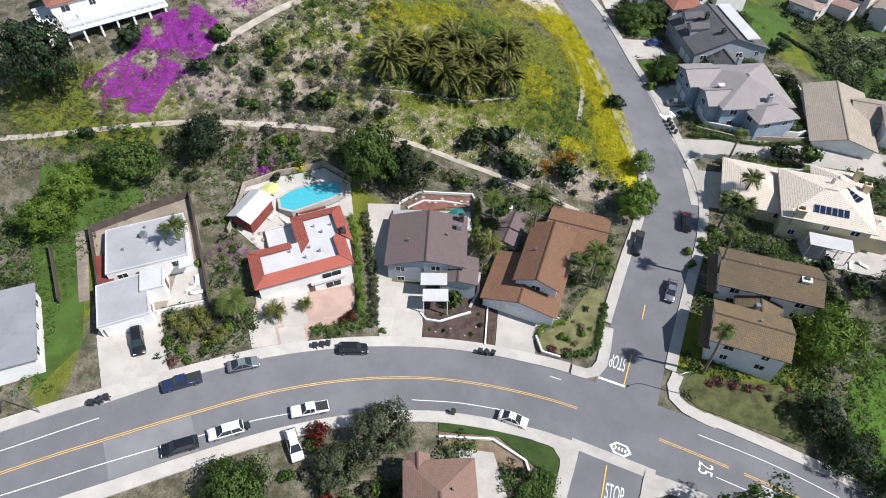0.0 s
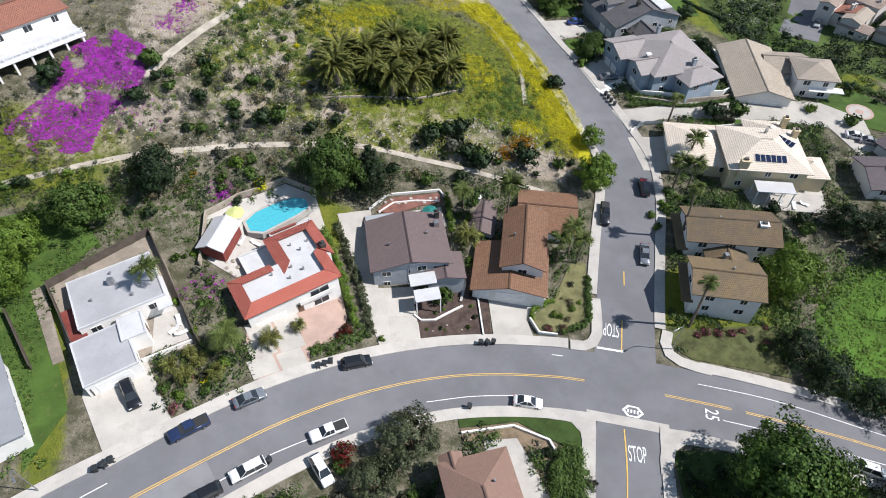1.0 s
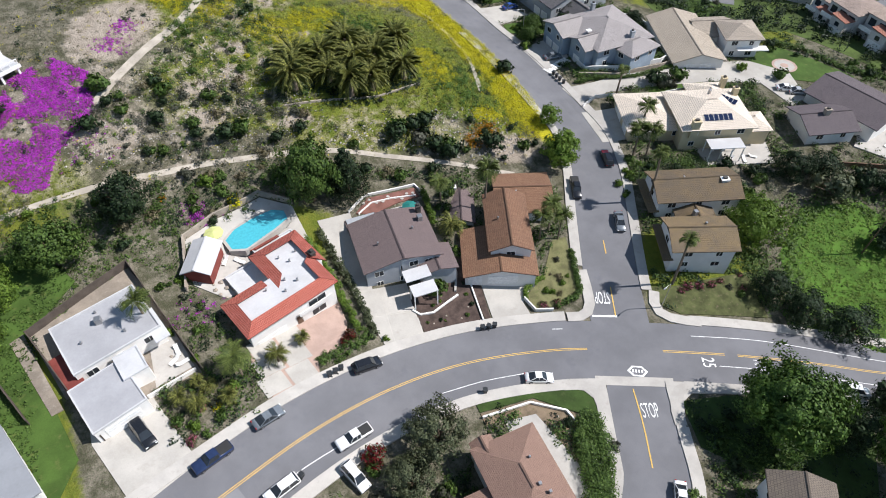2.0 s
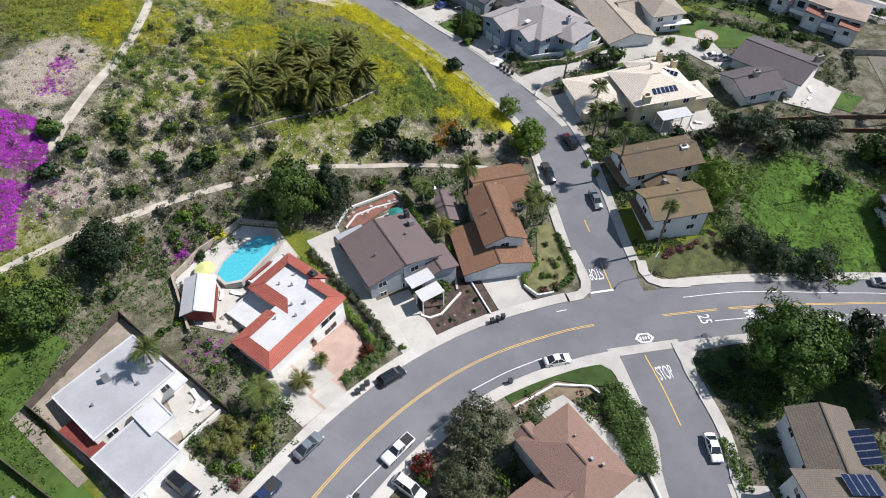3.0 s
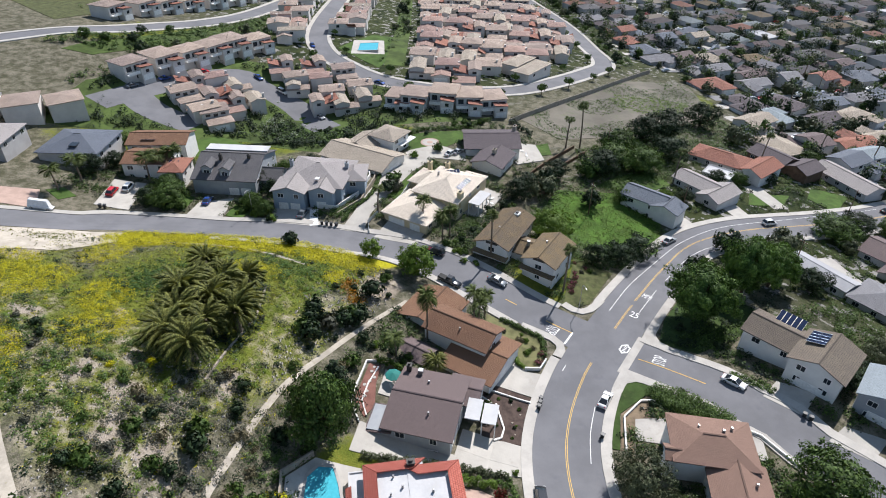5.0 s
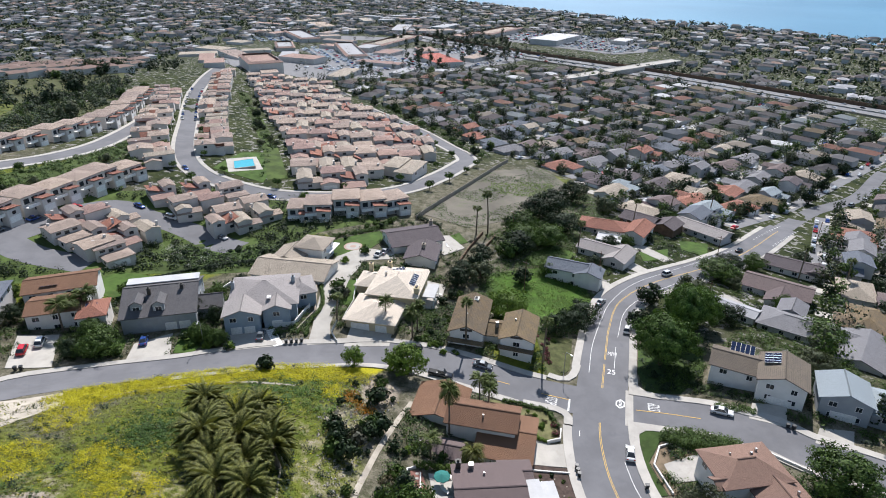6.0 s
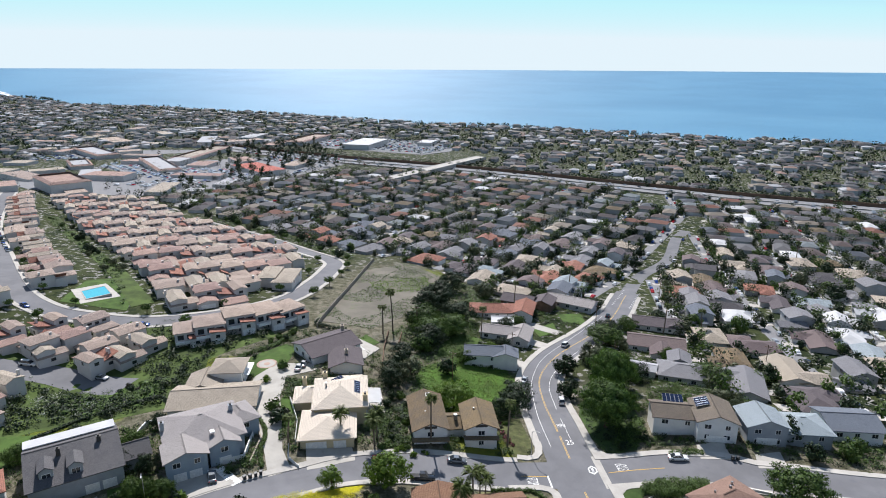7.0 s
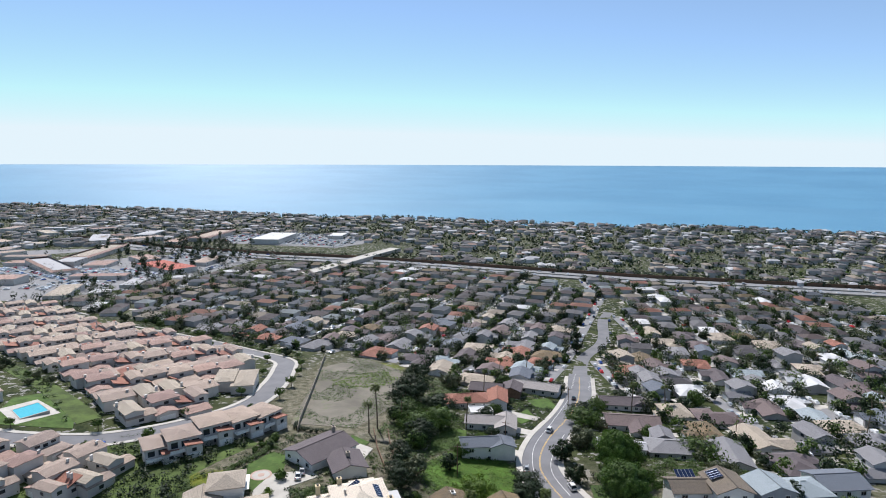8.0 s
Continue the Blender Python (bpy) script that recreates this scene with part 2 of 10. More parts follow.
M_GREYSHING = roofing("taupe_shingle", (0.34, 0.31, 0.295), (0.30, 0.275, 0.26), 0.2, 0.3, 0.01, 0.25, 0.4, (0.25, 0.225, 0.21), 0.08)
M_TANSHING = roofing("beige_tile", (0.42, 0.36, 0.285), (0.37, 0.315, 0.25), 0.4, 0.34, 0.03, 0.25, 0.7, (0.22, 0.185, 0.15), 0.1)
M_DARKSHING = roofing("charcoal_shingle", (0.085, 0.08, 0.085), (0.07, 0.066, 0.07), 0.2, 0.3, 0.01, 0.3, 0.4, (0.12, 0.11, 0.11), 0.15)
M_CHARCOAL = roofing("weathered_charcoal_shingle", (0.125, 0.12, 0.122), (0.10, 0.097, 0.10), 0.2, 0.3, 0.01, 0.3, 0.4, (0.17, 0.16, 0.155), 0.1)
M_PLUMSHING = roofing("plum_grey_shingle", (0.115, 0.095, 0.10), (0.095, 0.08, 0.085), 0.2, 0.3, 0.01, 0.25, 0.4, (0.13, 0.11, 0.11), 0.1)
M_BLUESHING = roofing("pale_blue_grey_shingle", (0.30, 0.345, 0.36), (0.27, 0.31, 0.33), 0.2, 0.3, 0.01, 0.2, 0.4, (0.22, 0.25, 0.26), 0.1)
M_SLATESHING = roofing("blue_slate_shingle", (0.15, 0.17, 0.20), (0.13, 0.145, 0.17), 0.2, 0.3, 0.01, 0.2, 0.4, (0.11, 0.12, 0.13), 0.15)
M_TERRACOTTA = roofing("terracotta_tile", (0.38, 0.17, 0.115), (0.32, 0.14, 0.10), 0.38, 0.3, 0.04, 0.3, 0.8, (0.22, 0.12, 0.09), 0.25)
M_PINKTILE = roofing("faded_pink_tile", (0.44, 0.30, 0.245), (0.37, 0.245, 0.20), 0.38, 0.3, 0.04, 0.4, 0.7, (0.28, 0.19, 0.15), 0.3)
M_MIDSHING = roofing("mid_grey_shingle", (0.225, 0.222, 0.23), (0.195, 0.192, 0.2), 0.2, 0.3, 0.01, 0.25, 0.4, (0.14, 0.135, 0.135), 0.1)
M_TOWNTILE = roofing("sun_bleached_tile", (0.47, 0.375, 0.30), (0.41, 0.315, 0.25), 0.38, 0.3, 0.04, 0.45, 0.7, (0.26, 0.20, 0.16), 0.3)
M_SOLAR = paint("solar_cells", (0.012, 0.02, 0.05), 0.12)
M_STEEL = paint("grey_metal", (0.4, 0.4, 0.4), 0.4, 0.8)
M_WOOD = surf("weathered_timber", (0.16, 0.10, 0.065), 0.85, 0.3, 0.6, 8.0, 0.3)
M_DARKWOOD = surf("dark_fence_timber", (0.10, 0.08, 0.065), 0.9, 0.3, 0.6, 8.0, 0.3)
M_REDWOOD = surf("red_stained_timber", (0.2, 0.05, 0.04), 0.8, 0.2, 0.6, 8.0, 0.2)
M_BLOCK = surf("rough_block_wall", (0.36, 0.31, 0.25), 0.95, 0.2, 0.8, 4.0, 0.4)
M_POOL = paint("pool_water", (0.07, 0.42, 0.50), 0.05)
M_BARK = surf("bark", (0.13, 0.095, 0.065), 0.95, 0.3, 1.5, 9.0, 0.6)
M_PALMBARK = surf("palm_bark", (0.19, 0.15, 0.11), 0.95, 0.3, 1.5, 9.0, 0.6)
M_BLACK = paint("black_rubber", (0.02, 0.02, 0.02), 0.8)
M_BIN = paint("dark_bin_plastic", (0.025, 0.028, 0.03), 0.5)
M_LEAF_MID = foliage("mid_green_leaves", (0.034, 0.07, 0.014), (0.13, 0.205, 0.045))
M_LEAF_FRESH = foliage("fresh_green_leaves", (0.036, 0.082, 0.014), (0.15, 0.25, 0.05))
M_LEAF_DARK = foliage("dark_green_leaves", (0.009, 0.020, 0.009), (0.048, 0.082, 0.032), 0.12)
M_LEAF_LIGHT = foliage("bright_green_leaves", (0.09, 0.16, 0.02), (0.2, 0.3, 0.05), 0.3)
M_LEAF_OLIVE = foliage("olive_grey_leaves", (0.065, 0.08, 0.04), (0.16, 0.18, 0.10))
M_LEAF_SAGE = foliage("sage_leaves", (0.06, 0.065, 0.045), (0.15, 0.15, 0.115))
M_LEAF_GOLD = foliage("yellow_blossom", (0.50, 0.46, 0.012), (0.78, 0.70, 0.02), 0.3, (0.16, 0.19, 0.02), 0.12)
M_LEAF_ORANGE = foliage("orange_poppies", (0.45, 0.16, 0.008), (0.62, 0.26, 0.012), 0.3, (0.08, 0.11, 0.02), 0.4)
M_LEAF_MAGENTA = foliage("magenta_blossom", (0.44, 0.03, 0.48), (0.64, 0.075, 0.68), 0.3, (0.10, 0.13, 0.04), 0.14)
M_LEAF_PINK = foliage("pink_blossom", (0.32, 0.07, 0.14), (0.5, 0.14, 0.22), 0.3, (0.05, 0.09, 0.02), 0.5)
M_LEAF_RED = foliage("dark_red_leaves", (0.12, 0.012, 0.015), (0.26, 0.03, 0.03), 0.3, (0.05, 0.07, 0.02), 0.25)
M_LEAF_GRASS = foliage("grass_blades", (0.085, 0.115, 0.016), (0.25, 0.25, 0.042), 0.3)
M_LEAF_HERB = foliage("soft_green_herbs", (0.045, 0.10, 0.018), (0.12, 0.21, 0.04), 0.25)
M_LEAF_DRY = foliage("dry_brush_stems", (0.14, 0.12, 0.07), (0.28, 0.24, 0.15), 0.2)
M_FROND = foliage("palm_fronds", (0.045, 0.075, 0.018), (0.19, 0.23, 0.06), 0.15)
M_FROND_GOLD = foliage("golden_palm_fronds", (0.028, 0.045, 0.012), (0.34, 0.34, 0.09), 0.18)

# ---------------------------------------------------------------- helpers
SOLID = []      # built-over polygons, kept free of wild plants


def part(name, bm, material, parent=None, label="", smooth=False):
    """Links a bmesh, or (verts, faces), as one mesh object under a thing or part."""
    me = bpy.data.meshes.new(name)
    if isinstance(bm, tuple):
        me.from_pydata(*[np.asarray(v).tolist() if i == 0 else v for i, v in enumerate((bm[0], [], bm[1]))])
    else:
        bm.to_mesh(me)
        bm.free()
    me.materials.append(material)
    if smooth:
        me.polygons.foreach_set("use_smooth", [True] * len(me.polygons))
    ob = new(name, me)
    if parent is not None:
        ob.parent = parent
    if label:
        ob["label"] = label
    return ob


def twin(name, me, m, parent, label=""):
    """A further piece on a mesh that is already there."""
    ob = new(name, me)
    ob.matrix_basis = m
    if parent is not None:
        ob.parent = parent
    if label:
        ob["label"] = label
    return ob


FAMILY = {}


def stamp(ob, m):
    """copy_thing(), with the list of parts looked up once for each pattern."""
    if ob.name not in FAMILY:
        FAMILY[ob.name] = (ob, *ob.children_recursive)
    made = {}
    for o in FAMILY[ob.name]:
        made[o] = o.copy()
        scene.collection.objects.link(made[o])
        if o.parent is not None:
            made[o].parent = made[o.parent]
            made[o].matrix_parent_inverse = o.matrix_parent_inverse
    made[ob].matrix_basis = m
    return made[ob]


def thing(name, label, category, m, group="", kind=""):
    ob = new(name)
    ob.matrix_basis = m
    return tagged(ob, label, category, group, kind)


def add_box(bm, x0, y0, z0, x1, y1, z1, m=None):
    v = [Vector((x, y, z)) for z in (z0, z1) for y in (y0, y1) for x in (x0, x1)]
    v = [bm.verts.new(m @ p if m else p) for p in v]
    for f in ((0, 2, 3, 1), (4, 5, 7, 6), (0, 1, 5, 4), (2, 6, 7, 3), (0, 4, 6, 2), (1, 3, 7, 5)):
        bm.faces.new([v[i] for i in f])


def boxes(*dims, m=None, bevel=0.0):
    bm = bmesh.new()
    for d in dims:
        add_box(bm, *d, m=m)
    if bevel:
        bmesh.ops.bevel(bm, geom=bm.edges[:], offset=bevel, segments=1, affect="EDGES")
    return bm


def add_tube(bm, pts, radii, sides=8):
    """A tapered tube through the points."""
    rings = []
    for i, p in enumerate(pts):
        d = Vector(pts[min(i + 1, len(pts) - 1)]) - Vector(pts[max(i - 1, 0)])
        q = d.to_track_quat("Z", "Y")
        rings.append([bm.verts.new(Vector(p) + q @ Vector((radii[i] * math.cos(a), radii[i] * math.sin(a), 0)))
                      for a in [2 * math.pi * k / sides for k in range(sides)]])
    for a, b in zip(rings, rings[1:]):
        for k in range(sides):
            bm.faces.new((a[k], a[(k + 1) % sides], b[(k + 1) % sides], b[k]))
    bm.faces.new(rings[-1])
    bm.faces.new(rings[0][::-1])


# ---------------------------------------------------------------- ground
# spot heights of the hillside and of the town below (x, y, z)
NEAR_GROUND = [
    (-70, 22, 20.5), (-49, 40, 19.6), (-28, 51, 16.3), (-2, 57, 10.6), (16, 57, 9.0), (28, 39, 8.4), (48, 33, 6.8),
    (11, 8, 10.0), (-40, 10, 15.0), (40, 56, 8.4), (51, 101, 11.2), (45, 138, 13.6), (37, 166, 15.0), (52, 68, 10.5), (36, 124, 16.0),
    (-25, 82, 16.5), (3, 94, 17.5), (-36, 95, 24.0), (-8, 108, 25.5), (20, 108, 20.0), (-42, 111, 34.0), (-37, 130, 37.5), (-75, 75, 23.0),
    (-75, 110, 36.0), (14, 163, 24.0), (27, 0, 10.5), (-20, 140, 35.0),
]
FAR_GROUND = [
    (68, 114, 13.5), (118, 103, 10.3), (75, 40, 3.0), (100, 70, 9.0), (96, 8.6, 1.6), (132, -37, -5.6), (153, -78, -11.3), (192, -111, -18.5), (276, -254, -23.8),
    (362, -395, -26.8), (394, -244, -21), (52, -49, -1.0), (60, -110, -7), (166, 59, 4.0), (225, 15, -3.5), (215, 165, 9.2), (128, 153, 4.5),
    (374, 221, -1.0), (291, 45, -7.7), (452, 121, -14.5), (352, 12, -15.5), (637, -25, -22), (595, -154, -25), (70, 200, 16), (140, 250, 26), (500, 330, 10),
]
SPOTS = np.array(NEAR_GROUND + FAR_GROUND, float)
COAST = [(-1500, -2600), (405, -1150), (1060, -632), (1500, -290), (2150, 60), (2345, 318), (2775, 566), (3450, 900), (3700, 1500), (3700, 2600)]
SEA_LEVEL = -45.0


def spread(a, b):
    return np.sqrt(((a[:, None, :] - b[None, :, :]) ** 2).sum(-1) + 9.0)


n_spots = len(SPOTS)
lhs = np.ones((n_spots + 1, n_spots + 1))
lhs[:n_spots, :n_spots] = spread(SPOTS[:, :2], SPOTS[:, :2])
lhs[n_spots, n_spots] = 0
SPOT_W = np.linalg.solve(lhs, np.append(SPOTS[:, 2], 0.0))


def inland(x, y):
    """Metres behind the shore line (minus: out at sea)."""
    best, sign = np.full(x.shape, 1e9), np.ones(x.shape)
    for (ax, ay), (bx, by) in zip(COAST, COAST[1:]):
        dx, dy = bx - ax, by - ay
        k = np.clip(((x - ax) * dx + (y - ay) * dy) / (dx * dx + dy * dy), 0, 1)
        d = np.hypot(x - ax - k * dx, y - ay - k * dy)
        side = dx * (y - ay) - dy * (x - ax)
        sign = np.where(d < best, np.sign(side), sign)
        best = np.minimum(d, best)
    return best * sign


def heights(x, y):
    x, y = np.asarray(x, float).ravel(), np.asarray(y, float).ravel()
    v = spread(np.stack([x, y], 1), SPOTS[:, :2]) @ SPOT_W[:-1] + SPOT_W[-1]
    k = np.clip((np.hypot(x - 100, y - 20) - 420) / 400, 0, 1)
    k = k * k * (3 - 2 * k)
    v = v * (1 - k) - 26.0 * k
    s = inland(x, y) + 14 * np.sin(x * 0.013) + 9 * np.sin(y * 0.031) + 20 * np.sin((x - y) * 0.0047)
    b = np.clip((s + 5) / 40, 0, 1)
    return v * b + (SEA_LEVEL - 12) * (1 - b) + 115 * np.clip((np.hypot(x, y - 120) - 2250) / 2600, 0, 1.4) ** 1.15


def ground_z(x, y):
    return float(heights([x], [y])[0])


def within(x, y, poly):
    """Which points lie in a polygon."""
    hit = np.zeros(np.shape(x), bool)
    for (ax, ay), (bx, by) in zip(poly, poly[1:] + poly[:1]):
        hit ^= ((ay > y) != (by > y)) & (x < (bx - ax) * (y - ay) / (by - ay + 1e-12) + ax)
    return hit


def patch(x, y, cx, cy, rx, ry, turn=0.0):
    """A soft oval, 1 in the middle."""
    c, s = math.cos(radians(turn)), math.sin(radians(turn))
    u, v = (x - cx) * c + (y - cy) * s, -(x - cx) * s + (y - cy) * c
    return np.clip(1.6 - 1.6 * np.sqrt((u / rx) ** 2 + (v / ry) ** 2), 0, 1)


def graded(lo, hi, a, b, step, grow=1.18):
    mid = list(np.arange(a, b + step / 2, step))
    out, d, p = [], step, mid[-1]
    while p < hi:
        d = min(d * grow, 140)
        p += d
        out.append(p)
    low, d, p = [], step, mid[0]
    while p > lo:
        d = min(d * grow, 140)
        p -= d
        low.append(p)
    return np.array(low[::-1] + mid + out)


def cover(x, y):
    """Weights of mustard, grass and bare sand."""
    gold, green, bare = np.zeros(x.shape), np.zeros(x.shape), np.zeros(x.shape)
    for p in ((39, 117, 7, 26, -8), (35, 137, 7, 15, 15), (30, 150, 7, 10, 10), (41, 98, 6, 13, 10), (-4, 168, 12, 20, -15), (3, 182, 10, 16, -15), (12, 204, 8, 16, -20), (36, 126, 6, 10, 0), (28, 102, 4, 3, 0)):
        gold = np.maximum(gold, patch(x, y, *p))
    for p in ((3, 160, 12, 8, 30), (0, 150, 9, 8, 0), (0, 134, 8, 5, 30), (20, 150, 10, 5, 20), (-10, 128, 8, 6, 0), (-24, 140, 10, 12, 0), (22, 118, 5, 9, 0)):
        gold = np.maximum(gold, np.minimum(patch(x, y, *p), 0.34))
    for p in ((8, 122, 44, 34, 20), (-6, 170, 40, 36, 0), (-30, 150, 24, 30, 0), (-14, 138, 36, 30, 30), (-20, 112, 26, 14, 0), (-66, 96, 26, 14, 0), (2, 100, 30, 6, -10), (30, 108, 14, 22, 0), (86, 43, 24, 20, -40), (52, 55, 20, 16, 0), (-58, 56, 5, 30, 10),
              (-20, 82, 14, 10, 0), (90, 175, 18, 60, 20), (195, 146, 10, 26, 20), (310, 165, 130, 9, 13), (120, 118, 12, 18, -20), (300, 320, 90, 40, 20), (250, 205, 90, 12, -10),
              (205, 5, 30, 16, -30), (170, 240, 60, 14, -25)):
        green = np.maximum(green, patch(x, y, *p) * 0.9)
    for p in ((14, 168, 18, 7, 68), (-40, 128, 11, 17, -35), (-17, 132, 3, 4, 0), (-20, 122, 4, 3, 0), (-21, 115, 4, 3, 0), (-28, 112, 6, 3, 20), (-20, 108, 4, 3, 0), (-10, 140, 3, 5, 0), (-14, 118, 3, 2.5, 0), (-4, 128, 2.5, 2, 0), (-12, 104, 5, 2, 0), (205, 22, 34, 17, -38), (165, 45, 36, 16, -30), (-44, 104, 9, 5, 0), (30, 92, 8, 7, 0), (-28, 106, 6, 3, 0)):
        bare = np.maximum(bare, patch(x, y, *p) * 0.85)
    for p in ((-20, 120, 20, 22, 0), (-46, 104, 30, 16, 10), (8, 99, 28, 7, -8), (-12, 148, 14, 18, 0), (4, 105, 18, 3, 12)):
        bare = np.maximum(bare, np.minimum(patch(x, y, *p), 0.44))
    return gold, green, bare


gx, gy = graded(-420, 3800, -84, 130, 2.0), graded(-2300, 2100, -40, 190, 2.0)
GX, GY = np.meshgrid(gx, gy)
nx, ny = len(gx), len(gy)
fx, fy = GX.ravel(), GY.ravel()
fz = np.concatenate([heights(fx[i:i + 4000], fy[i:i + 4000]) for i in range(0, len(fx), 4000)])
idx = np.arange(nx * ny).reshape(ny, nx)
quads = np.stack([idx[:-1, :-1], idx[:-1, 1:], idx[1:, 1:], idx[1:, :-1]], -1).reshape(-1, 4)
ground = part("ground", (np.stack([fx, fy, fz], 1), quads.tolist()), M_GROUND, None, "", True)
tagged(ground, "scrubby hillside ground with grass, mustard and bare sandy patches", "ground", kind="structure")
layer = ground.data.color_attributes.new("cover", "FLOAT_COLOR", "POINT")
g0, g1, g2 = cover(fx, fy)
layer.data.foreach_set("color", np.stack([g0, g1, g2, np.ones_like(g0)], 1).ravel())

town = ground.data.attributes.new("town", "FLOAT", "POINT")
built_up = np.clip((np.hypot(fx - 20, fy - 150) - 110) / 40, 0, 1) * np.clip((fx + 0.9 * (-fy) - 20) / 60 + np.clip((fx - 100) / 40, 0, 1), 0, 1)
built_up *= 1 - np.maximum(patch(fx, fy, 300, 320, 110, 50, 20), patch(fx, fy, 172, 40, 110, 52, -36))
town.data.foreach_set("value", np.clip(built_up, 0, 1))

# sea: level by the shore, rising gently far out so that its edge meets the true horizon within reach of the lens
turn, reach = np.meshgrid(np.radians(np.linspace(-150, 75, 226)), np.concatenate([np.linspace(700, 2400, 52), np.linspace(2460, 4900, 34)]))
sx, sy = reach * np.cos(turn), 120 + reach * np.sin(turn)
sz = SEA_LEVEL + 115 * np.clip((reach - 2250) / 2600, 0, 1.4) ** 1.15
sidx = np.arange(sx.size).reshape(sx.shape)
squads = np.stack([sidx[:-1, :-1], sidx[:-1, 1:], sidx[1:, 1:], sidx[1:, :-1]], -1).reshape(-1, 4)
keep = inland(sx.ravel()[squads].mean(1), sy.ravel()[squads].mean(1)) < 120
water = part("water", (np.stack([sx.ravel(), sy.ravel(), sz.ravel()], 1), squads[keep].tolist()), M_SEA, None, "", True)
tagged(water, "calm blue ocean reaching to a hazy horizon", "sea", kind="structure")


# ---------------------------------------------------------------- roads
def curve(pts, step=2.0):
    """A smooth line through the points, with its side vectors."""
    p = [np.array(q, float) for q in pts]
    p = [2 * p[0] - p[1]] + p + [2 * p[-1] - p[-2]]
    out = []
    for a, b, c, d in zip(p, p[1:], p[2:], p[3:]):
        k = max(2, int(np.hypot(*(c - b)) / step))
        for t in np.arange(k) / k:
            out.append(0.5 * (2 * b + (c - a) * t + (2 * a - 5 * b + 4 * c - d) * t * t + (3 * b - a - 3 * c + d) * t ** 3))
    out.append(p[-2])
    out = np.array(out)
    g = np.gradient(out, axis=0)
    g /= np.linalg.norm(g, axis=1)[:, None]
    return out, np.stack([-g[:, 1], g[:, 0]], 1)


def strip(line, offs, lifts, a=0.0, b=1.0):
    """A band along a line: offsets to its left and heights over the ground, from share a to share b."""
    p, n = line
    run = np.append(0, np.cumsum(np.linalg.norm(np.diff(p, axis=0), axis=1)))
    s = np.linspace(a * run[-1], b * run[-1], max(2, int((b - a) * run[-1] / 2.0)))
    q = np.stack([np.interp(s, run, p[:, i]) for i in (0, 1)], 1)
    m = np.stack([np.interp(s, run, n[:, i]) for i in (0, 1)], 1)
    rows = [q + m * o for o in offs]
    v = np.stack([np.column_stack([r, heights(r[:, 0], r[:, 1]) + h]) for r, h in zip(rows, lifts)], 1)
    k, w = len(s), len(offs)
    i = np.arange(k * w).reshape(k, w)
    f = np.stack([i[:-1, :-1], i[1:, :-1], i[1:, 1:], i[:-1, 1:]], -1).reshape(-1, 4)
    return v.reshape(-1, 3), f[:, ::-1].tolist()


def road(label, line, half, lift=0.10, mat=M_ASPHALT, name="road"):
    o = np.linspace(-half, half, max(3, int(half * 1.2)))
    return tagged(part(name, strip(line, o, [lift] * len(o)), mat), label, name, kind="structure")


def footway(line, near, far, a, b, label="pale concrete pavement with a kerb along the street"):
    o = [near, near, (near + far) / 2, far, far]
    return tagged(part("pavement", strip(line, o, [0.02, 0.24, 0.25, 0.26, -0.3], a, b), M_CONC), label, "pavement", kind="structure")


def marking(line, off, width, a, b, mat, lift=0.118):
    ob = part("road_marking", strip(line, [off - width / 2, off + width / 2], [lift, lift], a, b), mat)
    return tagged(ob, "painted line on the asphalt", "road marking", kind="structure")


MAIN = curve([(-130, -6), (-90, 14), (-56.3, 30.3), (-45.7, 35.1), (-37.3, 39), (-24.9, 44.4), (-13.4, 48), (-2.6, 49.6), (6.7, 49.2), (15.8, 47.5), (22.3, 45.5), (34.4, 40.7), (50.4, 34),
              (65, 27.5), (80.5, 18.5), (94, 2), (110, -25), (125, -47), (139, -64), (166, -94), (194, -128), (216, -171), (262, -226), (291, -279)])
SIDE = curve([(29.5, 45.5), (31, 49.2), (34.4, 57.7), (40.1, 71.4), (45.6, 83.9), (48.5, 96), (46.5, 111), (43, 136), (38.5, 164), (33, 172), (21.7, 196), (18, 213), (10, 250), (-5, 300)])
LOWER = curve([(28.5, 40.5), (25.9, 35.8), (22.7, 28), (20, 21.5), (16.3, 17), (13, 11.5), (8.5, 8), (3, 0), (-6, -14), (-16, -34)])
TOWN_LOOP = curve([(560, 240), (416, 227), (306, 203), (226, 183.5), (196, 170), (182, 153), (172.5, 132), (171.5, 104), (181, 80), (206, 61), (232, 47), (245, 42), (262, 43), (280, 48), (344, 66), (422, 100), (476, 120), (520, 160)])
TOWN_UPPER = curve([(125, 275), (157, 250.6), (177, 240.6), (201, 229), (233, 222.6), (289, 225), (340, 232)])
TOWN_COURT = curve([(100, 214), (112, 210), (126, 204.5), (140, 198), (151, 188), (146, 177), (138, 159), (122, 140)])
TOWN_SPUR = curve([(112, 208), (106, 197), (103, 180)])
road("worn grey asphalt road curving through the houses", (MAIN[0][:np.argmin(np.hypot(MAIN[0][:, 0] - 168, MAIN[0][:, 1] + 96))], MAIN[1][:np.argmin(np.hypot(MAIN[0][:, 0] - 168, MAIN[0][:, 1] + 96))]), 5.8)
road("worn grey asphalt road running on into the town", (MAIN[0][np.argmin(np.hypot(MAIN[0][:, 0] - 164, MAIN[0][:, 1] + 92)):], MAIN[1][np.argmin(np.hypot(MAIN[0][:, 0] - 164, MAIN[0][:, 1] + 92)):]), 3.9, 0.09)
road("grey asphalt side street climbing past the hill", SIDE, 5.2, 0.085)
road("grey asphalt side street dropping below the bend", LOWER, 4.9, 0.085)
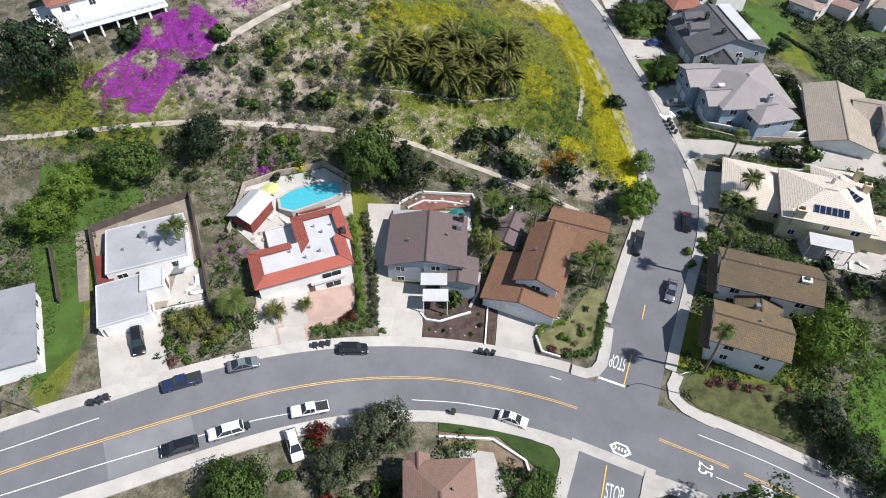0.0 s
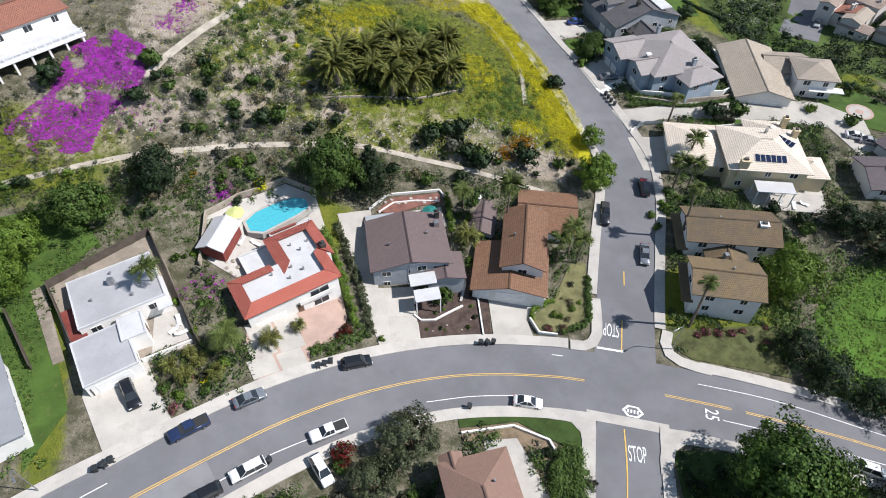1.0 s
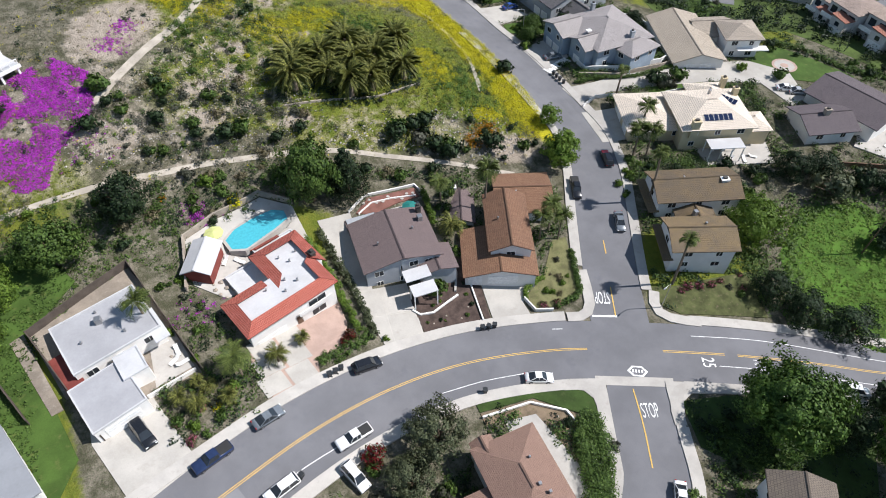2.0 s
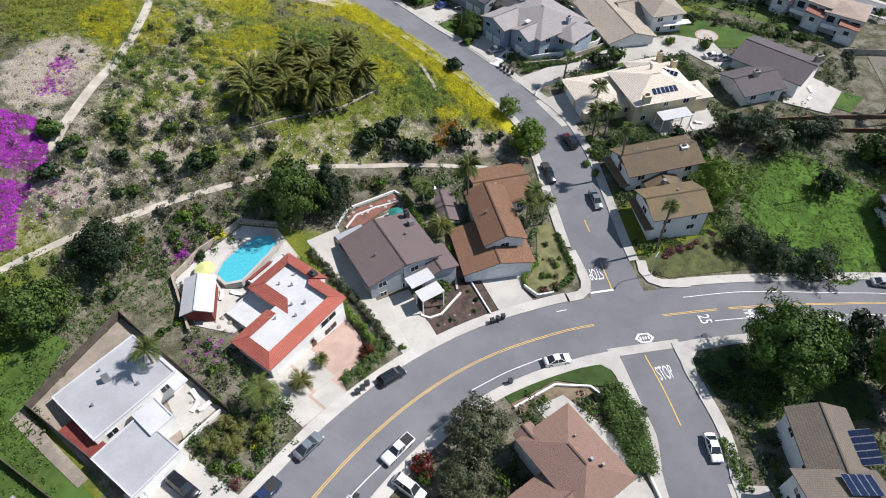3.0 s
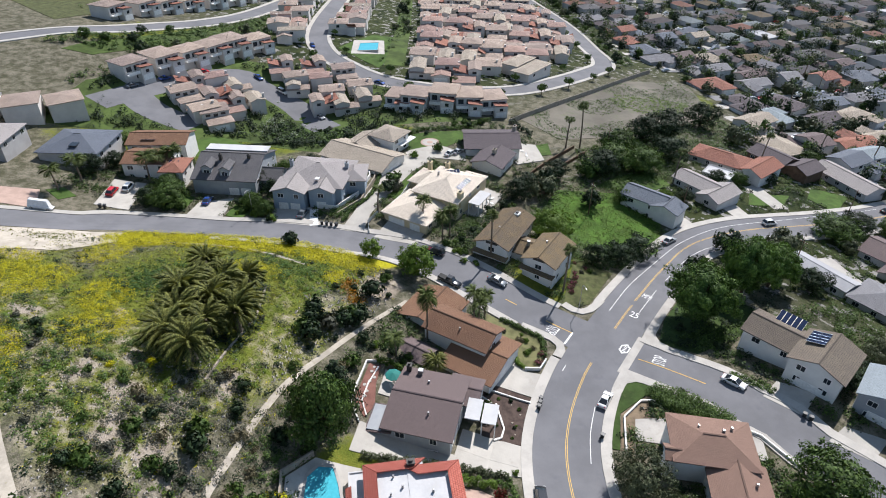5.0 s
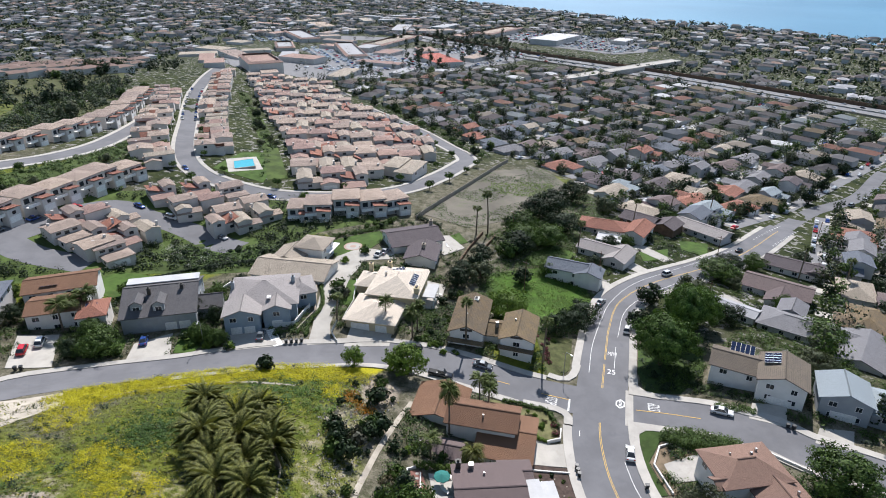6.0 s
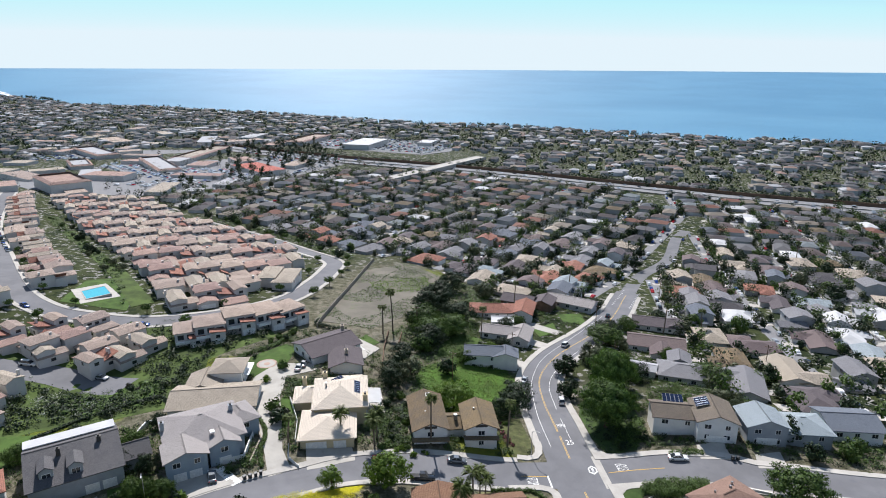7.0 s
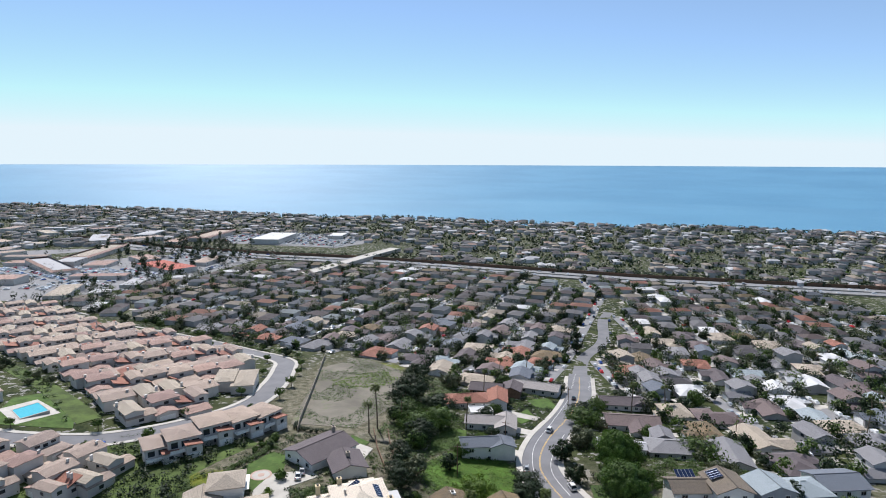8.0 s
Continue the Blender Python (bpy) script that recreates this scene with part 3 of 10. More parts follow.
road("asphalt street looping round the terraced houses", TOWN_LOOP, 4.3)
road("asphalt street above the terraced houses", TOWN_UPPER, 4.2)
road("asphalt lane between terraced houses", TOWN_COURT, 5.4, 0.12)
road("asphalt lane between terraced houses", TOWN_SPUR, 5.8, 0.11)


def along(line, x, y):
    """How far along a line a spot lies, 0 to 1."""
    p = line[0]
    run = np.append(0, np.cumsum(np.linalg.norm(np.diff(p, axis=0), axis=1)))
    return float(run[np.argmin(np.hypot(p[:, 0] - x, p[:, 1] - y))] / run[-1])


for line, off, a, b in ((MAIN, 5.8, 0.0, along(MAIN, 20.0, 46.4)), (MAIN, 5.8, along(MAIN, 40.2, 38.4), along(MAIN, 160, -88)), (MAIN, -5.8, 0.0, along(MAIN, 17.0, 47.2)), (MAIN, -5.8, along(MAIN, 40.2, 38.2), along(MAIN, 160, -88)),
                        (SIDE, 5.2, along(SIDE, 35.4, 60.0), 0.36), (SIDE, -5.2, along(SIDE, 33.4, 55.2), 1.0), (LOWER, 4.9, along(LOWER, 23.6, 30.2), 1.0), (LOWER, -4.9, along(LOWER, 23.0, 29.0), 1.0),
                        (TOWN_LOOP, 4.3, 0.0, 1.0), (TOWN_LOOP, -4.3, 0.0, 1.0), (TOWN_UPPER, 4.2, 0.0, 1.0), (TOWN_UPPER, -4.2, 0.0, 1.0)):
    footway(line, off, off + math.copysign(1.9, off), a, b)
# rounded street corners
for pts, side in (([(22.0, 51.6), (25.4, 50.8), (28.0, 52.6), (29.4, 56.0), (30.6, 60.4)], 1), ([(39.4, 52.6), (37.6, 49.4), (38.2, 46.4), (41.0, 44.2), (44.0, 42.7)], 1), ([(15.2, 41.6), (19.2, 40.0), (20.4, 36.8), (18.4, 30.6)], -1), ([(28.0, 28.4), (29.8, 32.4), (33.4, 34.6), (38.6, 32.6)], -1)):
    footway(curve(pts, 0.8), 0.0, 1.9 * side, 0.0, 1.0, "pale concrete pavement rounding the street corner")
def drape(name, poly, mat, lift=0.12, label="", category="", kind="structure", parent=None, step=2.5, edge=0.3):
    """A flat yard piece laid over the slope, with a thin edge."""
    if name in ("driveway", "patio", "side_yard", "pool_deck", "slab", "empty_lot", "verge", "meadow") or mat is M_LAWN or "corner" in label:
        SOLID.append(list(poly))
    bm = bmesh.new()
    bm.faces.new([bm.verts.new((x, y, 0)) for x, y in poly])
    xs, ys = [p[0] for p in poly], [p[1] for p in poly]
    for lo, hi, nrm in ((min(xs), max(xs), (1, 0, 0)), (min(ys), max(ys), (0, 1, 0))):
        for k in np.arange(lo + step, hi, step):
            bmesh.ops.bisect_plane(bm, geom=bm.verts[:] + bm.edges[:] + bm.faces[:], plane_co=Vector(nrm) * float(k), plane_no=nrm)
    rim = [e for e in bm.edges if len(e.link_faces) == 1]
    bmesh.ops.recalc_face_normals(bm, faces=bm.faces[:])
    if sum(f.normal.z for f in bm.faces) < 0:
        bmesh.ops.reverse_faces(bm, faces=bm.faces[:])
    z = heights([v.co.x for v in bm.verts], [v.co.y for v in bm.verts])
    for v, k in zip(bm.verts, z):
        v.co.z = k + lift
    low = bmesh.ops.extrude_edge_only(bm, edges=rim)["geom"]
    for v in low:
        if isinstance(v, bmesh.types.BMVert):
            v.co.z -= lift + edge
    ob = part(name, bm, mat, parent)
    return tagged(ob, label, category, kind=kind) if parent is None else ob


def fence(name, pts, h, thick, mat, label, category="fence", post=2.5, lift=0.0, board=True):
    """Posts with panels between them, following the slope."""
    ob = thing(name, label, category, pose(pts[0][0], pts[0][1], ground_z(*pts[0])))
    z00 = ground_z(*pts[0])
    for (ax, ay), (bx, by) in zip(pts, pts[1:]):
        n = max(1, round(math.hypot(bx - ax, by - ay) / post))
        ang = math.degrees(math.atan2(by - ay, bx - ax))
        for i in range(n):
            x0, y0, x1, y1 = ax + (bx - ax) * i / n, ay + (by - ay) * i / n, ax + (bx - ax) * (i + 1) / n, ay + (by - ay) * (i + 1) / n
            z0, z1 = ground_z(x0, y0) - z00 + lift, ground_z(x1, y1) - z00 + lift
            bm = bmesh.new()
            nx, ny = -math.sin(radians(ang)) * thick / 2, math.cos(radians(ang)) * thick / 2
            v = [bm.verts.new(p) for p in [(x0 - pts[0][0] + s * nx, y0 - pts[0][1] + s * ny, z0 + k) for s in (-1, 1) for k in (-0.5, h)] +
                 [(x1 - pts[0][0] + s * nx, y1 - pts[0][1] + s * ny, z1 + k) for s in (-1, 1) for k in (-0.5, h)]]
            for f in ((0, 1, 5, 4), (2, 6, 7, 3), (1, 3, 7, 5), (0, 4, 6, 2), (0, 2, 3, 1), (4, 5, 7, 6)):
                bm.faces.new([v[k] for k in f])
            part("panel", bm, mat, ob)
            if board:
                part("post", boxes((-0.08, -0.08, -0.5, 0.08, 0.08, h + 0.12), m=pose(x0 - pts[0][0], y0 - pts[0][1], z0, 0, 0, ang)), mat, ob)
    return ob


DRIVE = "pale concrete driveway in front of a garage"
drape("driveway", [(-52.0, 51.0), (-52.2, 53.3), (-45.6, 56.0), (-44.4, 56.6), (-39.4, 44.5), (-47.2, 40.2)], M_DRIVE, 0.14, DRIVE, "driveway")
drape("driveway", [(-11.9, 68), (-2.4, 67.6), (-2.9, 57.2), (-9.8, 56.0)], M_DRIVE, 0.14, DRIVE, "driveway")
drape("side_yard", [(-13.9, 84.0), (-7.6, 84.3), (-8.6, 67), (-11.9, 67)], M_DRIVE, 0.13, "pale concrete side yard along the mauve-roofed house", "yard")
drape("driveway", [(10.7, 65.2), (21.5, 62.5), (16.3, 58.0), (16.5, 54.6), (9.5, 55.2)], M_DRIVE, 0.14, DRIVE, "driveway")
drape("driveway", [(52.2, 100.8), (61.3, 99), (58.0, 88.6), (51.2, 89.6)], M_DRIVE, 0.14, DRIVE, "driveway")
drape("driveway", [(51.5, 109.5), (60, 108.8), (72, 108.2), (82.3, 107.8), (85.7, 108.6), (103, 105), (109.7, 97), (106.5, 87), (101.0, 86), (99.6, 95.5), (88.3, 100), (74, 102.2), (61.4, 104.5), (53, 104)], M_DRIVE, 0.14, "long pale concrete private drive", "driveway")
drape("driveway", [(49.2, 127.2), (60, 130.6), (59, 119.9), (50.6, 115.4)], M_CONC, 0.14, DRIVE, "driveway")
drape("patio", [(69.6, 81.6), (86.5, 78.5), (84.3, 71.8), (69.4, 75.6)], M_CONC, 0.3, "white paved patio with outdoor furniture", "patio")
drape("patio", [(118, 86), (124, 66), (113, 62), (105, 70), (108, 72)], M_CONC, 0.3, "white paved terrace beside the plum-roofed house", "patio")
drape("lawn", [(40.2, 53.2), (44.6, 51.8), (61.4, 50.2), (57.6, 40.6), (42.1, 46.2), (39.2, 49.8)], M_BANK, 0.14, "grassy bank at the street corner", "lawn")
drape("lawn", [(22.2, 61.6), (27.4, 68.4), (30.4, 68.4), (27.2, 56.8), (22.8, 54.9), (18.0, 55.9), (16.8, 58.7)], M_DRYLAWN, 0.14, "dry corner garden bed with clipped edges", "garden bed")
drape("garden_bed", [(-3.0, 64.2), (-0.4, 64.6), (7.4, 70.6), (10.6, 69.6), (8.0, 57.0), (-2.7, 57.2)], M_MULCH, 0.14, "dark mulched garden bed with small plants", "garden bed")
drape("garden_bed", [(9.0, 64.4), (10.5, 64.2), (9.3, 56.4), (8.3, 56.5)], M_MULCH, 0.14, "narrow dark planting strip", "garden bed")
drape("pool_deck", [(-36.5, 84), (-31, 87.5), (-22.7, 90.5), (-17.5, 88.0), (-16, 79), (-26, 73.5), (-32, 71.5), (-36.5, 75)], M_CONC, 0.16, "pale paved deck round the pool", "deck")
drape("patio", [(-59.6, 71.0), (-45.6, 80.0), (-43, 74.8), (-37.4, 58.4), (-44.2, 56.4), (-55.1, 59.2)], M_YARD, 0.13, "bare paved yard round the flat-roofed house", "yard")
drape("patio", [(3.2, 38), (8.4, 37.6), (9.6, 33.2), (10.6, 28.2), (8.8, 16), (3.4, 16)], M_CONC, 0.14, "pale concrete patio beside the rust-roofed house", "patio")
# darker green than the other lawns: the trees' shade is put into the colour
drape("lawn", [(31.5, 31.6), (39.4, 30.0), (52, 24.6), (60, 18), (50, 8), (38, 14), (29.6, 24)], M_VERGE, 0.1, "lawn under the tall trees, their shade put into its dark green", "lawn")
drape("lawn", [(-40, 25.6), (-31.6, 29.4), (-28.6, 24.2), (-37.4, 19.0)], M_DRYLAWN, 0.12, "thin pale front lawn below the road", "lawn")
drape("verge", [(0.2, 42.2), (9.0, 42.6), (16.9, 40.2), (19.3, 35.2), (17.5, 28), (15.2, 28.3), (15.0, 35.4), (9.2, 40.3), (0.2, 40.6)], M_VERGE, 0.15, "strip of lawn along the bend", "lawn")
drape("garden_bed", [(0.2, 40.4), (9.2, 40.1), (14.8, 35.2), (14.6, 28), (10.6, 28), (9.6, 33.2), (8.4, 37.4), (0.2, 38.4)], M_SOIL, 0.12, "dry planted bed behind a low white wall", "garden bed")
drape("driveway", [(23.8, 10.4), (21.5, 3.8), (15.6, 7.6), (19.2, 13.8)], M_DRIVE, 0.14, DRIVE, "driveway")
drape("driveway", [(14.6, 0.9), (13.2, -6), (7.6, -1.6), (10.6, 4.6)], M_DRIVE, 0.14, DRIVE, "driveway")
drape("driveway", [(56, 151.2), (60.4, 143.4), (49.0, 140.8), (48.2, 150.4)], M_DRIVE, 0.14, DRIVE, "driveway")
drape("driveway", [(45, 174.6), (59.7, 179.2), (61, 170.4), (46.2, 165.6)], M_DRIVE, 0.14, DRIVE, "driveway")
drape("meadow", [(95.5, 57.1), (103, 38), (90, 26), (74, 28), (64, 37), (70, 52), (82, 60)], M_MEADOW, 0.1, "lush green grass hollow between thickets", "meadow")
drape("lawn", [(115.7, 108), (126, 91), (120.3, 88), (106.5, 95.3), (103, 104.5), (110, 110)], M_LAWN, 0.12, "mown garden lawn with a round patio", "lawn")
drape("lawn", [(125, 160), (108, 152), (103, 135), (112, 128), (120, 132)], M_LAWN, 0.1, "mown lawn bank above the lane", "lawn")
drape("empty_lot", [(149, 76), (222, 32), (234, 2), (196, -4), (153, 29), (134, 58)], M_LOT, 0.1, "empty graded lot of bare earth and thin grass", "lot")
drape("lawn", [(187, 141), (202, 165), (233, 158), (236, 146), (210, 138)], M_LAWN, 0.1, "mown lawn round the shared pool", "lawn")
drape("bare_lot", [(15.0, 188), (20, 184), (29, 168), (33.0, 157), (26, 153), (15, 158), (9, 176)], M_SAND, 0.12, "bare pale sand beside the street", "bare ground")

for poly in ([(16.4, 41.4), (22.0, 39.5), (21.2, 37.4), (18.2, 30.0), (16.6, 28.0), (19.2, 35.2)], [(31.2, 35.6), (40.2, 32.0), (39.6, 30.2), (34, 32.2), (31.8, 31.4), (29.2, 27.2), (27.4, 26.4), (30.4, 33.9)]):
    drape("pavement", poly, M_CONC, 0.235, "pale concrete pavement at the street corner", "pavement")
drape("gutter", [(20.8, 40.5), (32.8, 35.7), (32.2, 34.1), (20.2, 38.9)], M_CONC, 0.118, "pale concrete gutter across the lower street's mouth", "gutter")
drape("lawn", [(50.5, 140.6), (61.8, 141.6), (61.5, 134.5), (57.5, 132.8), (50.0, 136.0)], M_LAWN, 0.13, "bright green front lawn among hedges", "lawn")
drape("lawn", [(51.0, 152.6), (58.0, 153.6), (60.0, 159.5), (50.2, 161.0)], M_LAWN, 0.13, "green front lawn beside a driveway", "lawn")
drape("lawn", [(84, 150), (96, 152), (100, 170), (88, 178), (82, 166)], M_LAWN, 0.13, "green back lawn behind the grey-roofed house", "lawn")
drape("lawn", [(72, 103.6), (84.5, 101.2), (88, 98.5), (80, 97.0), (70, 100)], M_LAWN, 0.13, "strip of green lawn beside the private drive", "lawn")
drape("lawn", [(190.5, 139.5), (248, 150.5), (334, 171), (440, 199.5), (440, 192), (334, 163.4), (248, 142.6), (194, 131)], M_BANKGRASS, 0.16, "lush green bank between rows of terraced houses", "bank", step=8)
drape("lawn", [(128, 247), (157, 237), (178, 229), (201, 219), (236, 212), (300, 215), (240, 206), (205, 207), (176, 214), (150, 226), (130, 236)], M_BANKGRASS, 0.14, "green bank below the upper street", "bank", step=6)
drape("lawn", [(160, 276), (200, 266), (260, 256), (340, 262), (420, 280), (520, 310), (480, 420), (300, 400), (190, 330)], M_BANK, 0.14, "green wooded slope above the terraced houses", "slope", step=10)
drape("field", [(214, 296), (262, 292), (306, 300), (338, 314), (318, 346), (262, 356), (216, 340)], M_FIELD, 0.3, "rough yellow-green field on the far slope", "field", step=6)
drape("lawn", [(113, 68), (119, 60), (128, 62), (124, 66)], M_LAWN, 0.13, "patch of lawn beside the white terrace", "lawn")
drape("lawn", [(104, 45), (112, 40), (124, 27), (116, 21), (106, 30)], M_LAWN, 0.13, "green garden lawn behind the slate-roofed house", "lawn")
drape("lawn", [(138, -29), (137, -41), (121, -32), (128, -25)], M_LAWN, 0.13, "bright green front lawn by the downhill road", "lawn")
drape("lawn", [(122, -5), (127, -19), (116, -14), (113, -3)], M_LAWN, 0.13, "bright green front lawn by the downhill road", "lawn")
drape("driveway", [(108, 7), (112, 2), (105, -1.5), (102, 3.5)], M_CONC, 0.14, DRIVE, "driveway")
drape("driveway", [(126, -4), (131, -9), (116, -16), (113.5, -11)], M_CONC, 0.14, DRIVE, "driveway")
drape("driveway", [(93, 25), (97, 20), (92.5, 16.5), (89, 21.5)], M_CONC, 0.14, DRIVE, "driveway")
rp = thing("round_patio", "round pinkish paved patio on the lawn", "patio", pose(110.6, 99.8, ground_z(110.6, 99.8) + 0.13))
for r0, r1, m_ in ((0.0, 1.0, M_PINKPAVE), (1.0, 2.5, M_CONC), (2.5, 3.1, M_PINKPAVE)):
    bm = bmesh.new()
    for k in range(24):
        a0, a1 = k * math.pi / 12, (k + 1) * math.pi / 12
        ring = [(r0, a0), (r1, a0), (r1, a1)] + ([(r0, a1)] if r0 else [])
        bm.faces.new([bm.verts.new((r * math.cos(a), r * math.sin(a), 0.1)) for r, a in ring])
    part("paving_ring", bm, m_, rp)
drape("driveway", [(33.0, 193.0), (35.6, 183.0), (44.8, 189.5), (41.0, 198.1)], M_PINKPAVE, 0.14, "red brick paved driveway by the street", "driveway")
drape("lawn", [(42.6, 182.6), (46.6, 180.6), (49, 186), (45.6, 188.6)], M_LAWN, 0.13, "small green lawn between driveways", "lawn")
drape("lawn", [(96, 122), (126, 116), (136, 92), (168, 96), (168, 132), (178, 156), (164, 196), (112, 226), (78, 222), (88, 190), (100, 160)], M_BANKGRASS, 0.05, "weedy green ground between the terraced houses", "lawn", step=4)
drape("driveway", [(84, -14), (88, -20), (74, -26), (66, -24), (68, -16), (78, -10)], M_CONC, 0.14, DRIVE, "driveway")
drape("lawn", [(-57.5, 41), (-53.6, 49.5), (-60.6, 70.5), (-53, 79), (-58, 86), (-72, 84), (-69, 68), (-59, 50)], M_LAWN, 0.12, "rough green lawn beside the grey house", "lawn")

# ---------------------------------------------------------------- houses
class House:
    """One house: a thing whose walls, roofs, windows and fittings are parts."""

    def __init__(self, label, x, y, z=None, name="house", group="", category="house", plain=False):
        self.x, self.y, self.z = x, y, ground_z(x, y) if z is None else z
        self.ob = thing(name, label, category, pose(x, y, self.z), group)
        self.last = None
        self.plain = plain

    def mat(self, cx, cy, ang, dz=0.0):
        return pose(cx - self.x, cy - self.y, dz, 0, 0, ang)

    def block(self, cx, cy, length, width, ang, h, roof="gable", rise=1.5, wall=M_STUCCO, tiles=M_MAUVE, over=0.5, dz=0.0, base=-2.6, along=True, win="", garage="",
              door="", storeys=1, parapet=0.35):
        """Walls length by width under a roof; the ridge runs along the length."""
        if not along:
            length, width, ang = width, length, ang + 90
        m = self.mat(cx, cy, ang, dz)
        self.last = (m, length, width, h)
        a, b = length / 2, width / 2
        if not self.plain:
            q = [m @ Vector((u * (a + 0.6), v * (b + 0.6), 0)) for u, v in ((-1, -1), (1, -1), (1, 1), (-1, 1))]
            SOLID.append([(p.x + self.x, p.y + self.y) for p in q])
        bm = bmesh.new()
        if roof == "gable":
            pts = [(-b, base), (b, base), (b, h), (0, h + rise), (-b, h)]
            l, r = [bm.verts.new(m @ Vector((-a, y, z))) for y, z in pts], [bm.verts.new(m @ Vector((a, y, z))) for y, z in pts]
            bm.faces.new(l[::-1])
            bm.faces.new(r)
            for i in range(5):
                bm.faces.new((l[i], l[(i + 1) % 5], r[(i + 1) % 5], r[i]))
        else:
            add_box(bm, -a, -b, base, a, b, h, m)
        part("wall", bm, wall, self.ob)
        self.roof(m, a, b, h, roof, rise, tiles, over, parapet)
        for s in win:
            self.windows(s, storeys)
        for s in garage:
            self.garage(s)
        for s in door:
            self.door(s)
        return self

    def roof(self, m, a, b, h, kind, rise, tiles, over, parapet):
        bm = bmesh.new()
        uv = bm.loops.layers.uv.new("slope")
        t = 0.2
        if kind == "flat":
            add_box(bm, -a + 0.02, -b + 0.02, h - 0.1, a - 0.02, b - 0.02, h + 0.06, m)
        else:
            la, lb = a + over, b + over
            drop = rise * over / b if kind == "gable" else rise * over / min(a, b)
            e, top = h - drop + t, h + rise + t
            ra = la if kind == "gable" else max(0.05, la - lb)
            rb = 0.0 if la >= lb or kind == "gable" else lb - la
            if kind == "shed":
                ev = [(-la, -lb, h + t), (la, -lb, h + t), (la, lb, top), (-la, lb, top)]
                up = [bm.verts.new(m @ Vector(p)) for p in ev]
                lo = [bm.verts.new(m @ Vector((p[0], p[1], p[2] - t))) for p in ev]
                bm.faces.new(up)
                bm.faces.new(lo[::-1])
                for i in range(4):
                    bm.faces.new((up[i], lo[i], lo[(i + 1) % 4], up[(i + 1) % 4]))
            else:
                ev = [(-la, -lb, e), (la, -lb, e), (la, lb, e), (-la, lb, e)]
                up = [bm.verts.new(m @ Vector(p)) for p in ev]
                lo = [bm.verts.new(m @ Vector((p[0], p[1], p[2] - t))) for p in ev]
                r = [bm.verts.new(m @ Vector((-ra, -rb, top))), bm.verts.new(m @ Vector((ra, rb, top)))]
                bm.faces.new((up[0], up[1], r[1], r[0]))
                bm.faces.new((up[2], up[3], r[0], r[1]))
                if kind == "gable":
                    rl = [bm.verts.new(m @ Vector((s * ra, 0, top - t))) for s in (-1, 1)]
                    bm.faces.new((up[1], lo[1], rl[1], r[1]))
                    bm.faces.new((r[1], rl[1], lo[2], up[2]))
                    bm.faces.new((up[3], lo[3], rl[0], r[0]))
                    bm.faces.new((r[0], rl[0], lo[0], up[0]))
                    bm.faces.new((lo[1], lo[0], rl[0], rl[1]))
                    bm.faces.new((lo[3], lo[2], rl[1], rl[0]))
                    bm.faces.new((up[0], lo[0], lo[1], up[1]))
                    bm.faces.new((up[2], lo[2], lo[3], up[3]))
                else:
                    bm.faces.new((up[1], up[2], r[1]))
                    bm.faces.new((up[3], up[0], r[0]))
                    bm.faces.new(lo[::-1])
                    for i in range(4):
                        bm.faces.new((up[i], lo[i], lo[(i + 1) % 4], up[(i + 1) % 4]))
        bm.normal_update()
        for f in bm.faces:
            nrm = f.normal
            ax = Vector((-nrm.y, nrm.x, 0))
            ax = ax.normalized() if ax.length > 0.05 else (m.to_3x3() @ Vector((1, 0, 0)))
            ay = nrm.cross(ax)
            for lp in f.loops:
                lp[uv].uv = (lp.vert.co.dot(ax), lp.vert.co.dot(ay))
        self.top = part("roof", bm, tiles, self.ob)
        if kind == "flat":
            for d in ((-a - 0.08, -b - 0.08, a + 0.08, -b + 0.12), (-a - 0.08, b - 0.12, a + 0.08, b + 0.08), (-a - 0.08, -b + 0.12, -a + 0.12, b - 0.12), (a - 0.12, -b + 0.12, a + 0.08, b - 0.12)):
                self.plain or parapet <= 0 or part("parapet_cap", boxes((d[0], d[1], h - 0.08, d[2], d[3], h + parapet + 0.08), m=m), M_MEMBRANE, self.top)
        if kind in ("gable", "hip") and over > 0.3 and not self.plain:
            ridge = boxes((-ra, -0.14, top - 0.02, ra, 0.14, top + 0.07), m=m) if rb == 0 else boxes((-0.14, -rb, top - 0.02, 0.14, rb, top + 0.07), m=m)
            ridge.loops.layers.uv.new("slope")
            part("ridge_cap", ridge, tiles, self.top)
        return self.top

    def face(self, s):
        """Frame of one wall: n, s, e, w of the block; x along it, -y outwards."""
        m, length, width, h = self.last
        turn = {"s": 0, "e": 90, "n": 180, "w": 270}[s]
        run = length if s in "ns" else width
        off = width / 2 if s in "ns" else length / 2
        return m @ pose(0, 0, 0, 0, 0, turn) @ Matrix.Translation((0, -off, 0)), run, h

    def window(self, f, x, z, w, h, name="window"):
        if self.plain:
            part(name, boxes((x - w / 2, -0.05, z, x + w / 2, 0.0, z + h), m=f), M_GLASS, self.ob)
            return self
        fr = part(name, boxes((x - w / 2 - 0.08, -0.05, z - 0.08, x + w / 2 + 0.08, 0.05, z), (x - w / 2 - 0.08, -0.05, z + h, x + w / 2 + 0.08, 0.05, z + h + 0.08),
                              (x - w / 2 - 0.08, -0.05, z, x - w / 2, 0.05, z + h), (x + w / 2, -0.05, z, x + w / 2 + 0.08, 0.05, z + h),
                              (x - 0.03, -0.045, z, x + 0.03, 0.05, z + h), m=f), M_TRIM, self.ob)
        part("pane", boxes((x - w / 2, -0.03, z, x + w / 2, 0.0, z + h), m=f), M_GLASS, fr)
